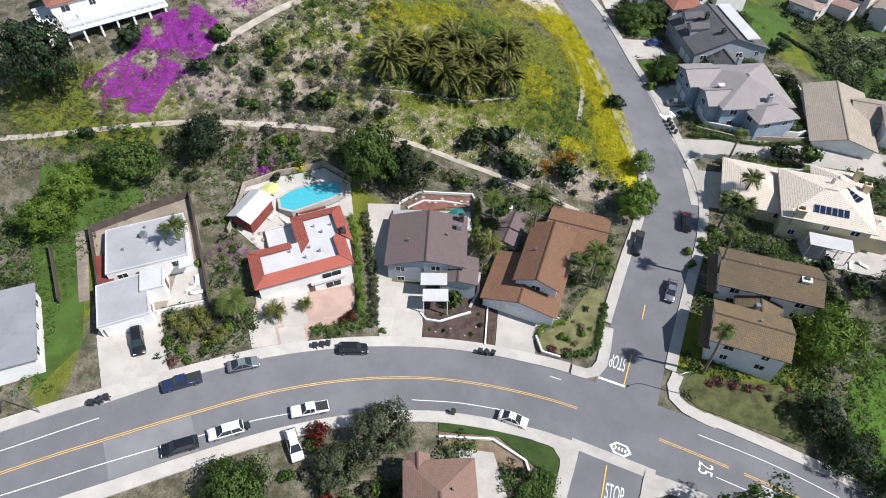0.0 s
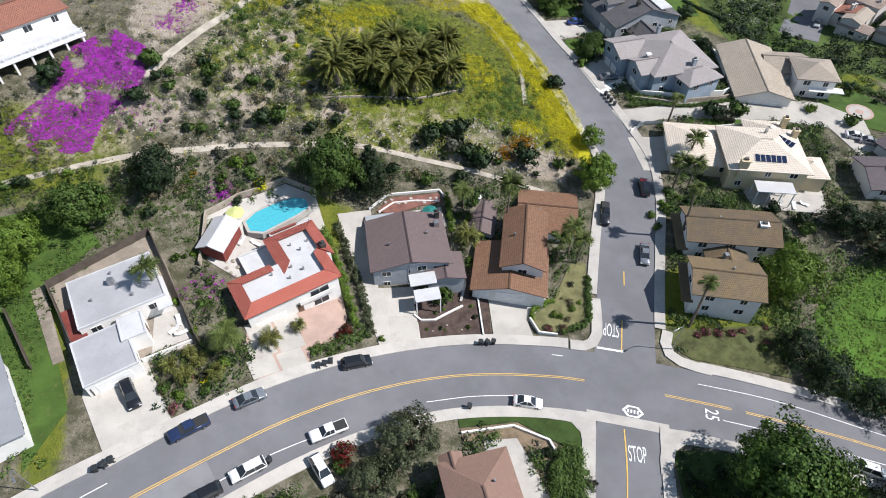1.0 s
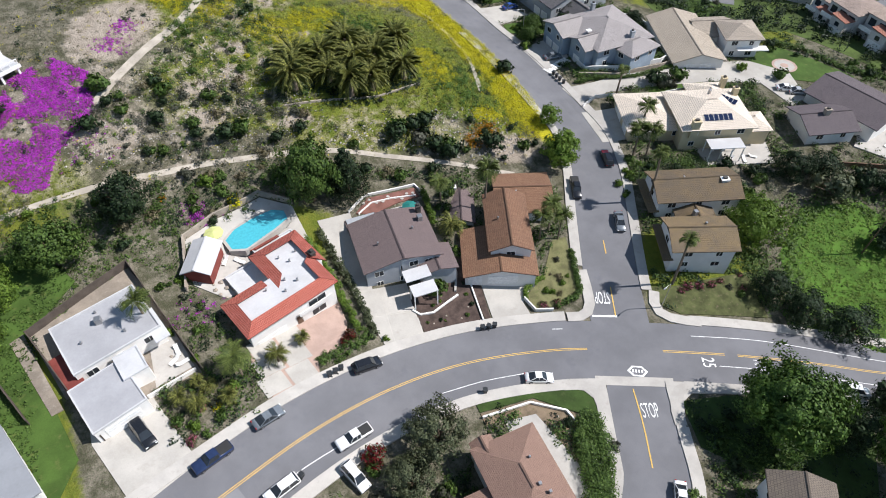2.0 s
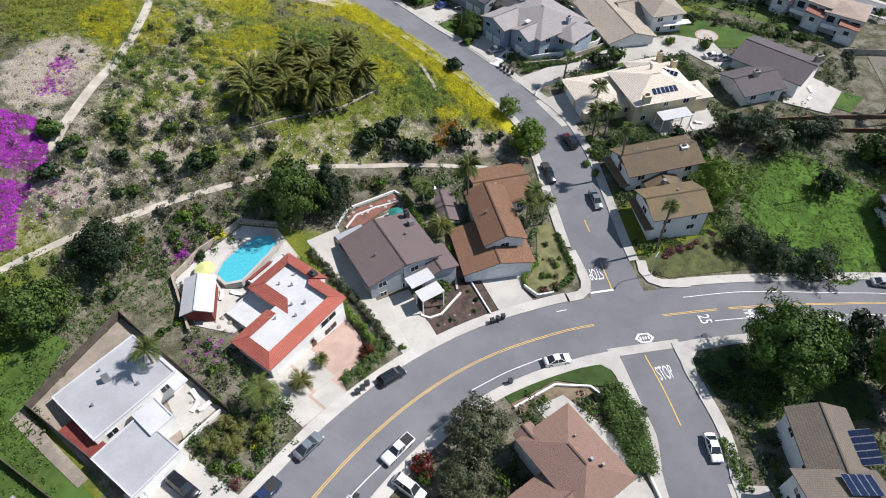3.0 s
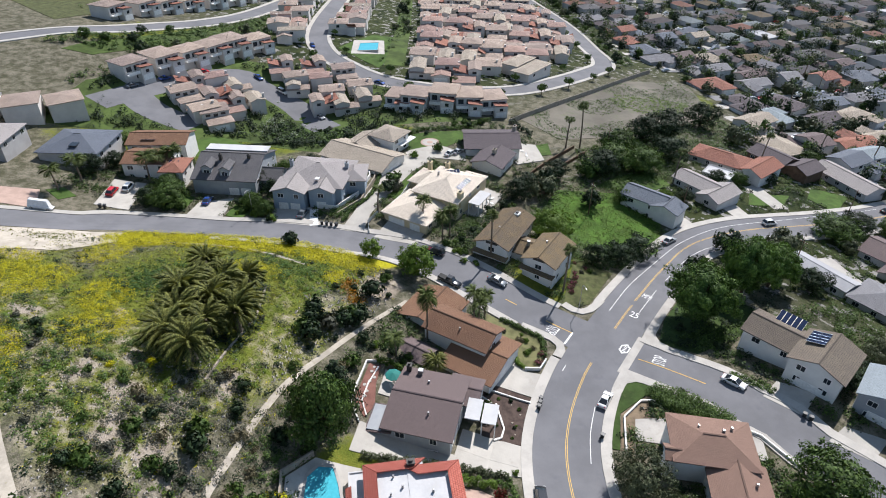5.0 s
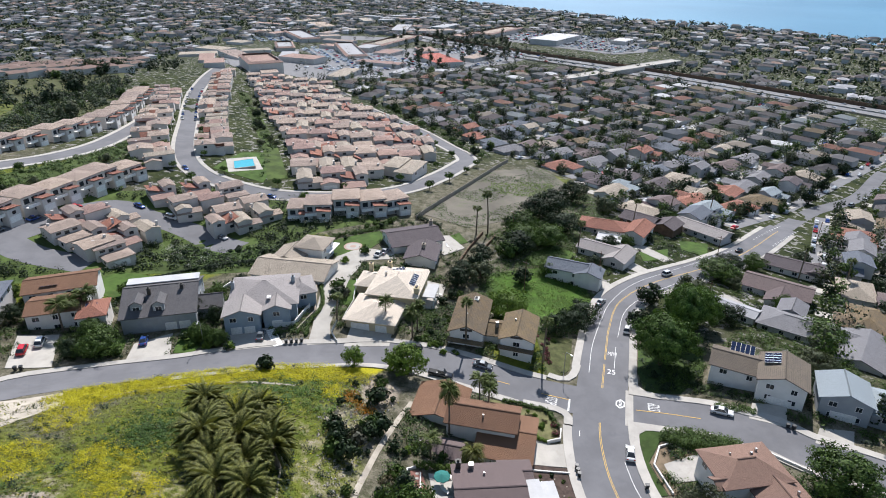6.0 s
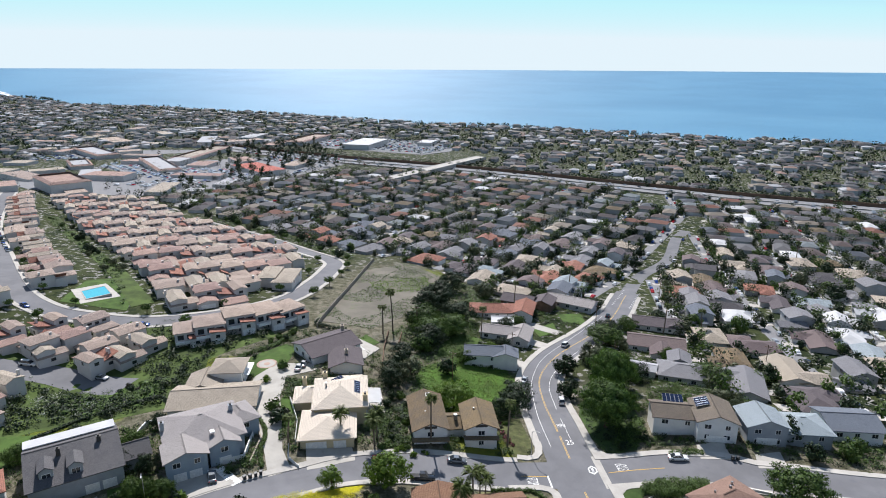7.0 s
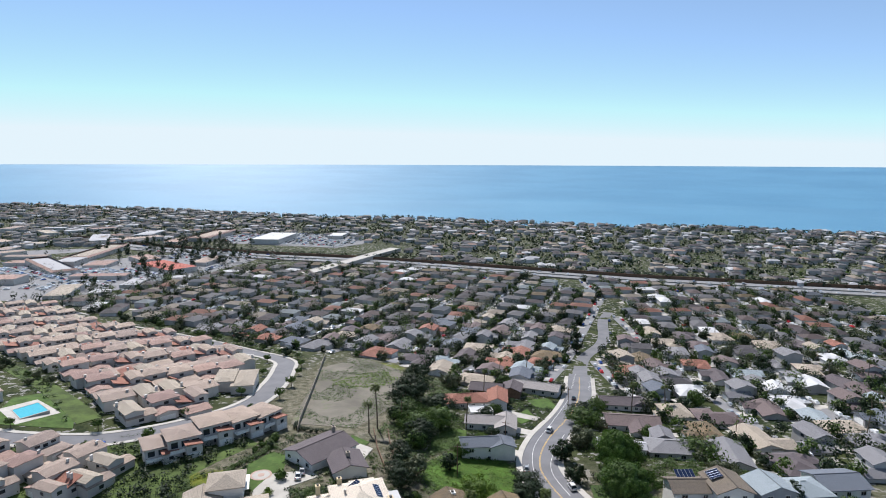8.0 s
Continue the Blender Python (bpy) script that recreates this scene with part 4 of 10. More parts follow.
        return self

    def windows(self, s, storeys=1, w=1.5, hh=1.15):
        f, run, h = self.face(s)
        k = max(1, int(run / (8.0 if self.plain else 4.2)))
        for st in range(storeys):
            z = h - 0.75 - hh - 2.75 * st
            for i in range(k):
                x = (i + 0.5) / k * run - run / 2
                self.window(f, x, z, w if (i + st) % 2 == 0 else w * 0.75, hh)
        return self

    def garage(self, s, x=0.0, w=4.9, n=1, z=0.0):
        f, run, h = self.face(s)
        for i in range(n):
            cx = x + (i - (n - 1) / 2) * (w + 0.6)
            g = part("garage_door", boxes((cx - w / 2, -0.06, z, cx + w / 2, 0.02, z + 2.2), m=f), M_TRIM, self.ob, "white panelled garage door")
            for k in range(0 if self.plain else 4):
                part("panel", boxes((cx - w / 2 + 0.06, -0.085, z + 0.05 + 0.54 * k, cx + w / 2 - 0.06, -0.06, z + 0.54 * k + 0.5), m=f), M_TRIM, g)
        return self

    def door(self, s, x=0.0, z=0.0):
        f, run, h = self.face(s)
        d = part("door", boxes((x - 0.5, -0.05, z, x + 0.5, 0.02, z + 2.05), m=f), M_WOOD, self.ob)
        part("door_handle", boxes((x + 0.36, -0.1, z + 1.0, x + 0.42, -0.05, z + 1.14), m=f), M_STEEL, d)
        return self

    def chimney(self, cx, cy, z0, h, w=0.9, d=0.9, ang=0.0, mat=M_STUCCO):
        m = self.mat(cx, cy, ang)
        c = part("chimney", boxes((-w / 2, -d / 2, z0, w / 2, d / 2, z0 + h), (-w / 2 - 0.1, -d / 2 - 0.1, z0 + h, w / 2 + 0.1, d / 2 + 0.1, z0 + h + 0.14), m=m), mat, self.ob)
        if self.plain:
            return self
        part("chimney_pot", boxes((-w / 4, -d / 4, z0 + h + 0.14, w / 4, d / 4, z0 + h + 0.5), m=m), M_DARKTRIM, c)
        return self

    def vents(self, spots):
        """Pipes and small boxes standing on the roof: (x, y, z, size)."""
        for x, y, z, s in spots:
            v = part("roof_vent", boxes((x - self.x - s / 2, y - self.y - s / 2, z - self.z - 0.9, x - self.x + s / 2, y - self.y + s / 2, z - self.z + s * 0.8), bevel=0.04), M_STEEL, self.ob)
        return self

    def solar(self, cx, cy, z, ang, pitch, cols, rows, w=1.0, l=1.65):
        m = self.mat(cx, cy, ang, z) @ pose(0, 0, 0, pitch)
        for i in range(cols):
            for j in range(rows):
                x, y = (i - (cols - 1) / 2) * (w + 0.05), (j - (rows - 1) / 2) * (l + 0.05)
                p = part("solar_panel", boxes((x - w / 2, y - l / 2, 0, x + w / 2, y + l / 2, 0.05), m=m), M_SOLAR, self.ob, "dark blue solar panel")
                part("panel_frame", boxes((x - w / 2, y - l / 2, 0.05, x - w / 2 + 0.04, y + l / 2, 0.062), (x + w / 2 - 0.04, y - l / 2, 0.05, x + w / 2, y + l / 2, 0.062), m=m), M_STEEL, p)
        return self

    def slab(self, name, mat, cx, cy, length, width, ang, z0, z1, label="", bevel=0.0):
        a, b = length / 2, width / 2
        part(name, boxes((-a, -b, z0, a, b, z1), m=self.mat(cx, cy, ang), bevel=bevel), mat, self.ob, label)
        return self

    def posts(self, mat, cx, cy, length, width, ang, z0, z1, nx=2, ny=2, r=0.09, name="post"):
        for i in range(nx):
            for j in range(ny):
                x, y = (i / max(1, nx - 1) - 0.5) * length, (j / max(1, ny - 1) - 0.5) * width
                part(name, boxes((x - r, y - r, z0, x + r, y + r, z1), m=self.mat(cx, cy, ang)), mat, self.ob)
        return self


def tile_skirt(h, side, a=0.0, b=1.0, w=2.05, drop=0.7, mat=M_REDTILE):
    """A sloping band of barrel tiles along one edge of a flat roof."""
    f, run, ht = h.face(side)
    x0, x1 = -run / 2 - 0.5 + a * (run + 1), -run / 2 - 0.5 + b * (run + 1)
    bm = bmesh.new()
    uv = bm.loops.layers.uv.new("slope")
    z1, z0 = ht + 0.08 + drop, ht + 0.08
    pts = [(x0, -0.55, z0), (x1, -0.55, z0), (x1 - w * (b > 0.99), w - 0.55, z1), (x0 + w * (a < 0.01), w - 0.55, z1)]
    top = [bm.verts.new(f @ Vector(p)) for p in pts]
    low = [bm.verts.new(f @ Vector((p[0], p[1], p[2] - 0.22))) for p in pts]
    bm.faces.new(top)
    bm.faces.new(low[::-1])
    for i in range(4):
        bm.faces.new((top[i], low[i], low[(i + 1) % 4], top[(i + 1) % 4]))
    for fc in bm.faces:
        for lp in fc.loops:
            i = (top + low).index(lp.vert) % 4
            lp[uv].uv = (pts[i][0], pts[i][1] * 1.15)
    part("tile_skirt", bm, mat, h.ob, "sloping band of red barrel tiles")


# grey low-roofed house beside the flat-roofed one
h = House("low pale-grey house with a shallow grey roof", -67.4, 47.4)
h.block(-67.4, 47.4, 17, 14, 25, 3.0, "gable", 0.9, M_STUCCO, M_DARKROOF_MEMBRANE, 0.5, along=False, win="es")

# flat-roofed white house
h = House("flat-roofed white house with an attached double garage", -48.8, 65.0, 19.6)
h.block(-48.8, 67.7, 12.6, 10.0, 20, 3.3, "flat", 0, M_STUCCO, M_GREYMEMBRANE, win="nse", parapet=0.15)
h.vents([(-49.5, 69, 23.3, 0.9), (-52, 66, 23.2, 0.3), (-46, 66, 23.2, 0.35), (-50, 71, 23.2, 0.3)])
h.block(-49.0, 56.3, 7.4, 8.4, 22, 2.8, "flat", 0, M_STUCCO, M_GREYMEMBRANE, win="e", garage="s", parapet=0.12)
h.block(-45.7, 60.4, 3.4, 4.4, 18, 3.05, "flat", 0, M_STUCCO, M_MEMBRANE, door="e", parapet=0.1)
h.slab("lean_to", M_REDWOOD, -54.4, 62.6, 7.6, 2.6, 112, 1.9, 2.1, "maroon timber lean-to roof")
h.posts(M_REDWOOD, -54.4, 62.6, 7.2, 2.2, 112, -1.2, 1.9, 4, 2, 0.08)
h.slab("porch_roof", M_MEMBRANE, -42.2, 66.2, 2.2, 6.5, 20, 2.5, 2.68)

drape("patio", [(-43.6, 57.4), (-38.2, 59.8), (-40.6, 67.6), (-44.0, 65.6)], M_CONC, 0.2, "white paved patio with pots and statuettes", "patio")
drape("path", [(-60.4, 71.6), (-57.8, 64.0), (-55.4, 57.6), (-56.8, 57.0), (-59.4, 63.4), (-62.2, 70.6)], M_YARD, 0.2, "grey trodden track through the lawn", "path")

# white house edged with red tiles
h = House("white stucco house with flat white roof edged in red tiles", -23.3, 69.0, 15.3)
h.block(-23.6, 67.2, 15.6, 7.4, 21, 4.5, "flat", 0, M_STUCCO, M_MEMBRANE, parapet=0)
for s, a, b in (("s", 0, 1), ("w", 0, 1), ("e", 0, 1), ("n", 0.55, 1.0)):
    tile_skirt(h, s, a, b)
f, run, ht = h.face("s")
h.garage("s", -4.4, 5.2, 1, -0.6)
h.window(f, 4.3, 2.0, 3.2, 1.3).window(f, 4.3, -0.6, 2.6, 1.3).door("s", 0.6, -0.6)
h.windows("w").windows("e")
h.slab("balcony", M_STUCCO, -18.9, 65.3, 6.2, 1.5, 21, 1.6, 1.85, "white stucco balcony over the terrace")
h.slab("parapet", M_STUCCO, -18.7, 64.65, 6.2, 0.16, 21, 1.85, 2.5)
h.block(-21.0, 74.0, 8.2, 8.4, 21, 4.42, "flat", 0, M_STUCCO, M_MEMBRANE, parapet=0, win="e")
for s, a, b in (("e", 0, 1), ("n", 0, 1), ("w", 0, 1)):
    tile_skirt(h, s, a, b)
h.block(-22.0, 79.3, 7.6, 3.2, 21, 2.6, "flat", 0, M_STUCCO, M_MEMBRANE, parapet=0.2)
tile_skirt(h, "n", 0.35, 1.0, 0.9, 0.5)
h.block(-27.4, 73.4, 6.4, 6.4, 21, 2.4, "flat", 0, M_STUCCO, M_MEMBRANE, parapet=0.3, win="w")
h.vents([(-25.5, 68.4, 20.2, 0.25), (-22.3, 69.5, 20.2, 0.3), (-20.4, 68.7, 20.2, 0.35), (-20.7, 73.2, 20.2, 0.3), (-19.4, 75.0, 20.2, 0.25), (-22.3, 74.5, 20.2, 0.25), (-22.6, 67.2, 20.2, 0.3)])
h.chimney(-16.9, 73.0, 4.0, 1.5, 0.8, 1.1, 21, M_DARKTRIM)

# white pavilion by the pool
h = House("small open-sided pavilion with white gabled roof and red walls", -34.2, 78.5, name="garden_pavilion", category="pavilion")
h.block(-34.2, 78.5, 6.6, 4.2, 67, 2.6, "gable", 0.9, M_REDWOOD, M_MEMBRANE, 0.45)

# mauve-roofed house
h = House("grey two-storey house with a mauve-brown shingle roof", -2.0, 73.4, 12.4)
h.block(-2.2, 74.0, 11.4, 13.4, 88, 4.6, "gable", 1.5, M_GREYWALL, M_MAUVE, 0.5, win="nsw", storeys=2)
h.vents([(-5.5, 73, 18.4, 0.3), (1.4, 74.5, 18.2, 0.35), (3.5, 76.5, 17.9, 0.9)])
h.chimney(4.0, 78.7, 4.2, 2.2, 0.8, 0.8, 0, M_DARKTRIM)
h.block(-6.2, 80.8, 5.4, 4.0, 0, 3.6, "shed", -0.5, M_GREYWALL, M_MAUVE, 0.35)
h.block(3.4, 68.4, 6.2, 5.4, -4, 2.9, "gable", 0.7, M_GREYWALL, M_MAUVE, 0.4, win="s", along=False)
h.block(-0.6, 69.3, 4.2, 2.4, -2, 5.2, "flat", 0, M_GREYWALL, M_MEMBRANE, parapet=0.1, win="s")
h.slab("porch_roof", M_MEMBRANE, -0.9, 66.0, 4.6, 2.6, 0, 3.4, 3.6, "flat white porch roof")
h.slab("carport_roof", M_MEMBRANE, -0.6, 63.2, 4.4, 2.6, 0, 2.5, 2.68, "flat white carport roof")
h.posts(M_TRIM, -0.6, 63.2, 4.1, 2.3, 0, -1.5, 2.5)

# brown tile house on the corner
h = House("brown-tiled corner house with a white gable and wide garage", 18.5, 71.0, 10.6)
h.block(19.0, 71.6, 13.6, 7.2, 71, 5.3, "gable", 1.5, M_STUCCO, M_BROWNTILE, 0.55, win="we", storeys=1)
h.vents([(17.2, 72, 17.2, 0.3)])
h.block(15.4, 67.4, 10.6, 12.6, 71, 2.5, "gable", 1.5, M_STUCCO, M_BROWNTILE, 0.5)
h.garage("w", 0.4, 5.4).garage("w", -4.6, 2.6)
h.block(26.0, 79.4, 10.6, 10.4, -19, 3.2, "gable", 1.5, M_STUCCO, M_BROWNTILE, 0.5, win="nse")
h.vents([(24.2, 78.6, 15.6, 0.3)])
h.block(13.4, 80.6, 4.6, 8.0, -20, 2.7, "gable", 0.8, M_STUCCO, M_MAUVE, 0.4, along=False)
h.chimney(13.6, 85.0, 2.4, 1.7, 1.0, 0.8, -20)

# pair of gabled blocks across the side street
h = House("white house with two gabled tan-tiled blocks joined by a low wing", 55.0, 63.0, 9.3)
h.block(58.4, 68.2, 16.2, 8.2, -17, 5.4, "gable", 1.7, M_STUCCO, M_TANTILE, 0.6, win="nws", storeys=2)
h.garage("w", 0, 5.0)
h.chimney(63.5, 66.0, 5.2, 2.0, 1.5, 1.3, -17)
h.block(55.6, 62.4, 7.0, 9.0, -17, 2.9, "gable", 1.3, M_STUCCO, M_TANTILE, 0.5, along=False, win="w")
h.block(51.6, 56.9, 11.4, 7.8, -20, 5.2, "gable", 1.6, M_STUCCO, M_TANTILE, 0.6, win="ws", storeys=2)
h.block(50.0, 70.8, 1.4, 8.4, -17, 2.7, "shed", 0.5, M_STUCCO, M_TANTILE, 0.35, base=2.5)
h.block(45.6, 59.1, 1.2, 8.0, -20, 2.6, "shed", 0.5, M_STUCCO, M_TANTILE, 0.35, base=2.4)
for vx, vy, va in ((50.55, 70.6, -17), (46.1, 58.9, -20)):
    h.slab("gable_vent", M_DARKTRIM, vx, vy, 0.14, 3.0, va, 5.6, 6.2, "dark gable vent")
h.vents([(56.5, 69.5, 16.2, 0.35), (53.0, 57.6, 16.0, 0.4), (54.5, 62.0, 14.0, 0.8)])

# cream house with solar panels
h = House("large cream stucco house with pale hipped tile roof and solar panels", 70.0, 89.0, 10.9)
h.block(64.6, 92.4, 12.6, 12.8, -18, 3.2, "hip", 1.7, M_CREAM, M_CREAMTILE, 0.7, win="s")
h.garage("w", -2.6, 4.9).garage("w", 3.0, 3.0)
h.block(75.0, 86.2, 15.4, 13.2, -17, 5.3, "hip", 2.4, M_CREAM, M_CREAMTILE, 0.7, win="sne", storeys=2)
h.block(80.5, 92.5, 8.0, 9.0, -17, 3.4, "hip", 1.7, M_CREAM, M_CREAMTILE, 0.6, win="en")
h.block(83.6, 81.0, 5.6, 6.0, -17, 3.2, "hip", 1.3, M_CREAM, M_CREAMTILE, 0.5)
h.solar(73.9, 81.9, 6.35, -17, 19, 6, 1).solar(79.3, 85.8, 6.9, -62, 19, 4, 1, 0.9, 1.3)
h.chimney(67.9, 81.6, 3.0, 4.2, 1.6, 1.2, -17, M_CREAM).chimney(83.2, 88.2, 3.0, 4.4, 1.1, 1.1, -17, M_CREAM).chimney(84.6, 93.6, 3.0, 3.4, 1.1, 1.1, -17, M_CREAM)
h.vents([(71.0, 91.2, 16.0, 0.9), (77, 89.5, 18.2, 0.5)])
h.slab("patio_cover", M_MEMBRANE, 73.6, 77.2, 7.6, 3.4, -17, 2.7, 2.86, "flat white patio cover")
h.posts(M_TRIM, 73.6, 77.2, 7.2, 3.0, -17, -1.0, 2.7, 4, 2)

# taupe hipped house behind the terrace walls
h = House("two-storey blue-grey house with taupe shingle roof and chimney", 67.0, 119.5, 12.9)
h.block(69.4, 121.4, 15.4, 16.4, 4, 5.6, "hip", 2.6, M_BLUEWALL, M_GREYSHING, 0.7, win="sn", storeys=2)
h.block(60.6, 125.6, 7.0, 8.4, 4, 5.6, "gable", 1.4, M_BLUEWALL, M_GREYSHING, 0.6, win="w")
h.garage("w", 0.0, 2.6, 2, 0.0)
h.block(62.8, 117.6, 6.6, 6.4, 4, 5.4, "gable", 1.3, M_BLUEWALL, M_GREYSHING, 0.6, win="w")
h.garage("w", 0.0, 2.6)
h.block(72.6, 112.6, 9.0, 6.4, 14, 4.9, "hip", 1.4, M_BLUEWALL, M_GREYSHING, 0.6, win="sw")
h.chimney(72.4, 114.4, 5.2, 2.4, 0.9, 0.9, 4, M_GREYWALL).chimney(70.5, 129.8, 5.0, 2.6, 0.9, 0.9, 4, M_GREYWALL)
h.slab("skylight", M_TRIM, 63.2, 119.4, 1.3, 1.0, 4, 6.9, 7.15, "white skylight")

# beige house on the long private drive
h = House("beige-tiled rambling house at the end of a private drive", 93.0, 115.0, 10.6)
h.block(91.2, 116.4, 22.0, 12.6, 73, 3.2, "gable", 1.9, M_STUCCO, M_TANSHING, 0.7)
h.garage("w", -2.0, 3.0).garage("w", 2.0, 3.0)
h.block(100.6, 118.4, 10.0, 9.0, -17, 3.2, "gable", 1.6, M_STUCCO, M_TANSHING, 0.6)
h.block(103.6, 111.4, 8.6, 8.6, -20, 5.4, "hip", 1.5, M_STUCCO, M_TANSHING, 0.7, win="se", storeys=2)
h.slab("deck", M_TRIM, 104.5, 106.2, 8.0, 2.2, -20, 2.6, 2.8, "white-railed upper deck")

# charcoal house with dormers
h = House("charcoal-roofed house with two dormers and a white rear roof", 71.0, 148.5, 12.0)
h.block(71.5, 148.0, 17.5, 19.0, 98, 4.6, "gable", 3.4, M_GREYWALL, M_CHARCOAL, 0.5, win="we")
h.garage("n", 4.2, 2.7, 2, 0.0)
for yy in (152.4, 147.0):
    h.block(65.6, yy, 4.6, 2.6, 8, 7.1, "gable", 0.8, M_GREYWALL, M_CHARCOAL, 0.3, base=4.6, win="w")
h.chimney(68.5, 150.2, 6.2, 2.6, 0.8, 0.8, 8, M_DARKTRIM).chimney(70.5, 142.6, 6.0, 2.6, 0.8, 0.8, 8, M_DARKTRIM)
h.slab("rear_roof", M_MEMBRANE, 76.2, 148.8, 3.4, 18.0, 8, 7.3, 7.55, "white flat rear roof")
h.block(70.5, 137.6, 9.0, 7.0, 98, 3.2, "gable", 2.0, M_GREYWALL, M_CHARCOAL, 0.4, win="w")

# white and red-tiled house with solar panels
h = House("white stucco house with red-brown tile roof and solar panels", 74.0, 173.0, 12.4)
h.block(79.8, 176.4, 17.0, 9.6, 104, 5.6, "gable", 1.5, M_STUCCO, M_BROWNTILE, 0.5, win="nse", storeys=2)
h.block(69.0, 173.0, 9.6, 13.0, 12, 5.0, "gable", 1.3, M_STUCCO, M_BROWNTILE, 0.4, along=False, win="wn", storeys=2)
h.garage("e", 0, 5.0)
h.block(66.4, 163.6, 8.4, 6.4, 12, 4.6, "hip", 1.3, M_STUCCO, M_TERRACOTTA, 0.4, win="ws")
h.solar(76.4, 178.2, 6.3, 104, 18, 4, 1).solar(66.2, 163.8, 5.55, 280, 18, 3, 1, 0.9, 1.4)

h = House("grey hipped house with a dark skylight", 68.5, 195.0)
h.block(68.5, 195.0, 17.0, 15.0, 100, 4.6, "hip", 2.2, M_HOUSEWALL, M_SLATESHING, 0.6, win="ws", storeys=1)
h.slab("skylight", M_GLASS, 64.2, 193.0, 2.6, 2.2, 10, 5.6, 5.95, "dark roof window")
h = House("dark grey house at the top of the street", 58.0, 216.0)
h.block(58.0, 216.0, 16.0, 13.0, 104, 4.6, "hip", 2.2, M_HOUSEWALL, M_GREYSHING, 0.6, win="ws")
h = House("peach stucco house with orange tile roof", 54.0, 240.0)
h.block(54.0, 240.0, 20.0, 14.0, 106, 5.4, "hip", 2.0, M_CREAM, M_TERRACOTTA, 0.6, win="ws", storeys=2)

# plum-roofed house beside the empty lot
h = House("low house with plum-grey roof and two chimneys", 108.0, 78.0, 9.4)
h.block(113.5, 80.0, 17.0, 13.4, 104, 3.4, "gable", 1.9, M_STUCCO, M_PLUMSHING, 0.7, win="we")
h.block(101.0, 77.4, 11.0, 9.4, -14, 3.2, "gable", 1.5, M_STUCCO, M_PLUMSHING, 0.7, win="sn")
h.chimney(100.7, 77.1, 3.8, 2.2, 1.3, 1.0, -14, M_BLOCK).chimney(119.1, 73.1, 3.8, 2.4, 1.6, 1.0, -14, M_BLOCK)

# brown hipped house below the bend
h = House("low house with rust-brown shingle roof below the road bend", -1.0, 26.0, 13.1)
h.block(0.6, 27.0, 12.4, 8.8, 93, 3.3, "hip", 1.5, M_STUCCO, M_RUST, 0.6, base=-4.0, win="we")
h.block(-2.6, 32.6, 3.4, 2.6, 93, 2.9, "gable", 0.7, M_STUCCO, M_RUST, 0.4, base=-4.0)
h.block(-7.2, 23.4, 9.0, 8.4, 3, 2.2, "gable", 1.4, M_STUCCO, M_RUST, 0.6, base=-4.0, win="s")
h.vents([(1.8, 25.4, 17.9, 0.45), (2.6, 24.0, 17.9, 0.4), (2.2, 29.2, 17.8, 0.3), (-6.6, 21.4, 16.7, 0.4)])

# white house on the hill with pillared decks
h = House("large white hillside house with pillared balcony decks", -66.0, 116.0, 36.2)
h.block(-69.4, 121.0, 20.0, 10.0, 35, 5.6, "hip", 1.6, M_STUCCO, M_TERRACOTTA, 0.5, win="se", storeys=2)
h.block(-75.6, 113.2, 7.0, 9.0, 35, 2.6, "flat", 0, M_STUCCO, M_MEMBRANE, parapet=0.2)
h.slab("deck", M_MEMBRANE, -65.2, 114.9, 20.0, 5.4, 35, 2.2, 2.5, "long white balcony deck")
h.slab("fascia", M_TRIM, -63.62, 112.66, 20.2, 0.16, 35, 1.9, 2.52)
h.posts(M_TRIM, -63.9, 113.0, 19.0, 0.2, 35, -3.4, 2.2, 7, 1, 0.18)
h.posts(M_DARKTRIM, -66.0, 116.0, 19.0, 0.2, 35, -3.4, 2.2, 5, 1, 0.16)
h.posts(M_TRIM, -63.75, 112.8, 19.8, 0.1, 35, 2.5, 3.4, 15, 1, 0.05, "baluster")
h.slab("rail", M_TRIM, -63.75, 112.8, 20.0, 0.12, 35, 3.35, 3.47)

# houses along the lower street
h = House("brown-tiled house with upper gable and solar panels", 29.5, 5.2, 11.3)
h.block(33.2, 9.2, 11.0, 8.0, 56, 3.2, "gable", 1.5, M_STUCCO, M_GREYTAN, 0.6, base=-5, win="n")
h.solar(36.4, 6.6, 4.1, 236, 17, 5, 2, 1.0, 1.65)
h.block(26.6, 2.6, 9.4, 10.6, 56, 4.6, "gable", 1.8, M_STUCCO, M_GREYTAN, 0.6, base=-5, along=False, win="ew", storeys=2)
h.garage("e", 0, 5.0, 1, -1.4)
h.solar(29.8, 3.6, 6.1, 146, 17, 4, 2, 1.0, 1.65)
h = House("pale blue-grey roofed house with two gables", 19.0, -11.0, 9.6)
h.block(20.6, -7.8, 9.6, 9.0, 60, 5.3, "gable", 1.8, M_GREYWALL, M_BLUESHING, 0.6, base=-4, along=False, win="ew", storeys=2)
h.garage("e", 0, 5.0)
h.block(16.6, -18.0, 11.0, 9.6, 60, 3.2, "hip", 1.6, M_GREYWALL, M_BLUESHING, 0.6, base=-4, win="n")
h = House("pale grey house with a slate roof beside a palm", 15.0, -34.0)
h.block(15.0, -34.0, 13.0, 11.0, 60, 4.6, "gable", 1.7, M_STUCCO, M_SLATESHING, 0.6, win="new", storeys=1)

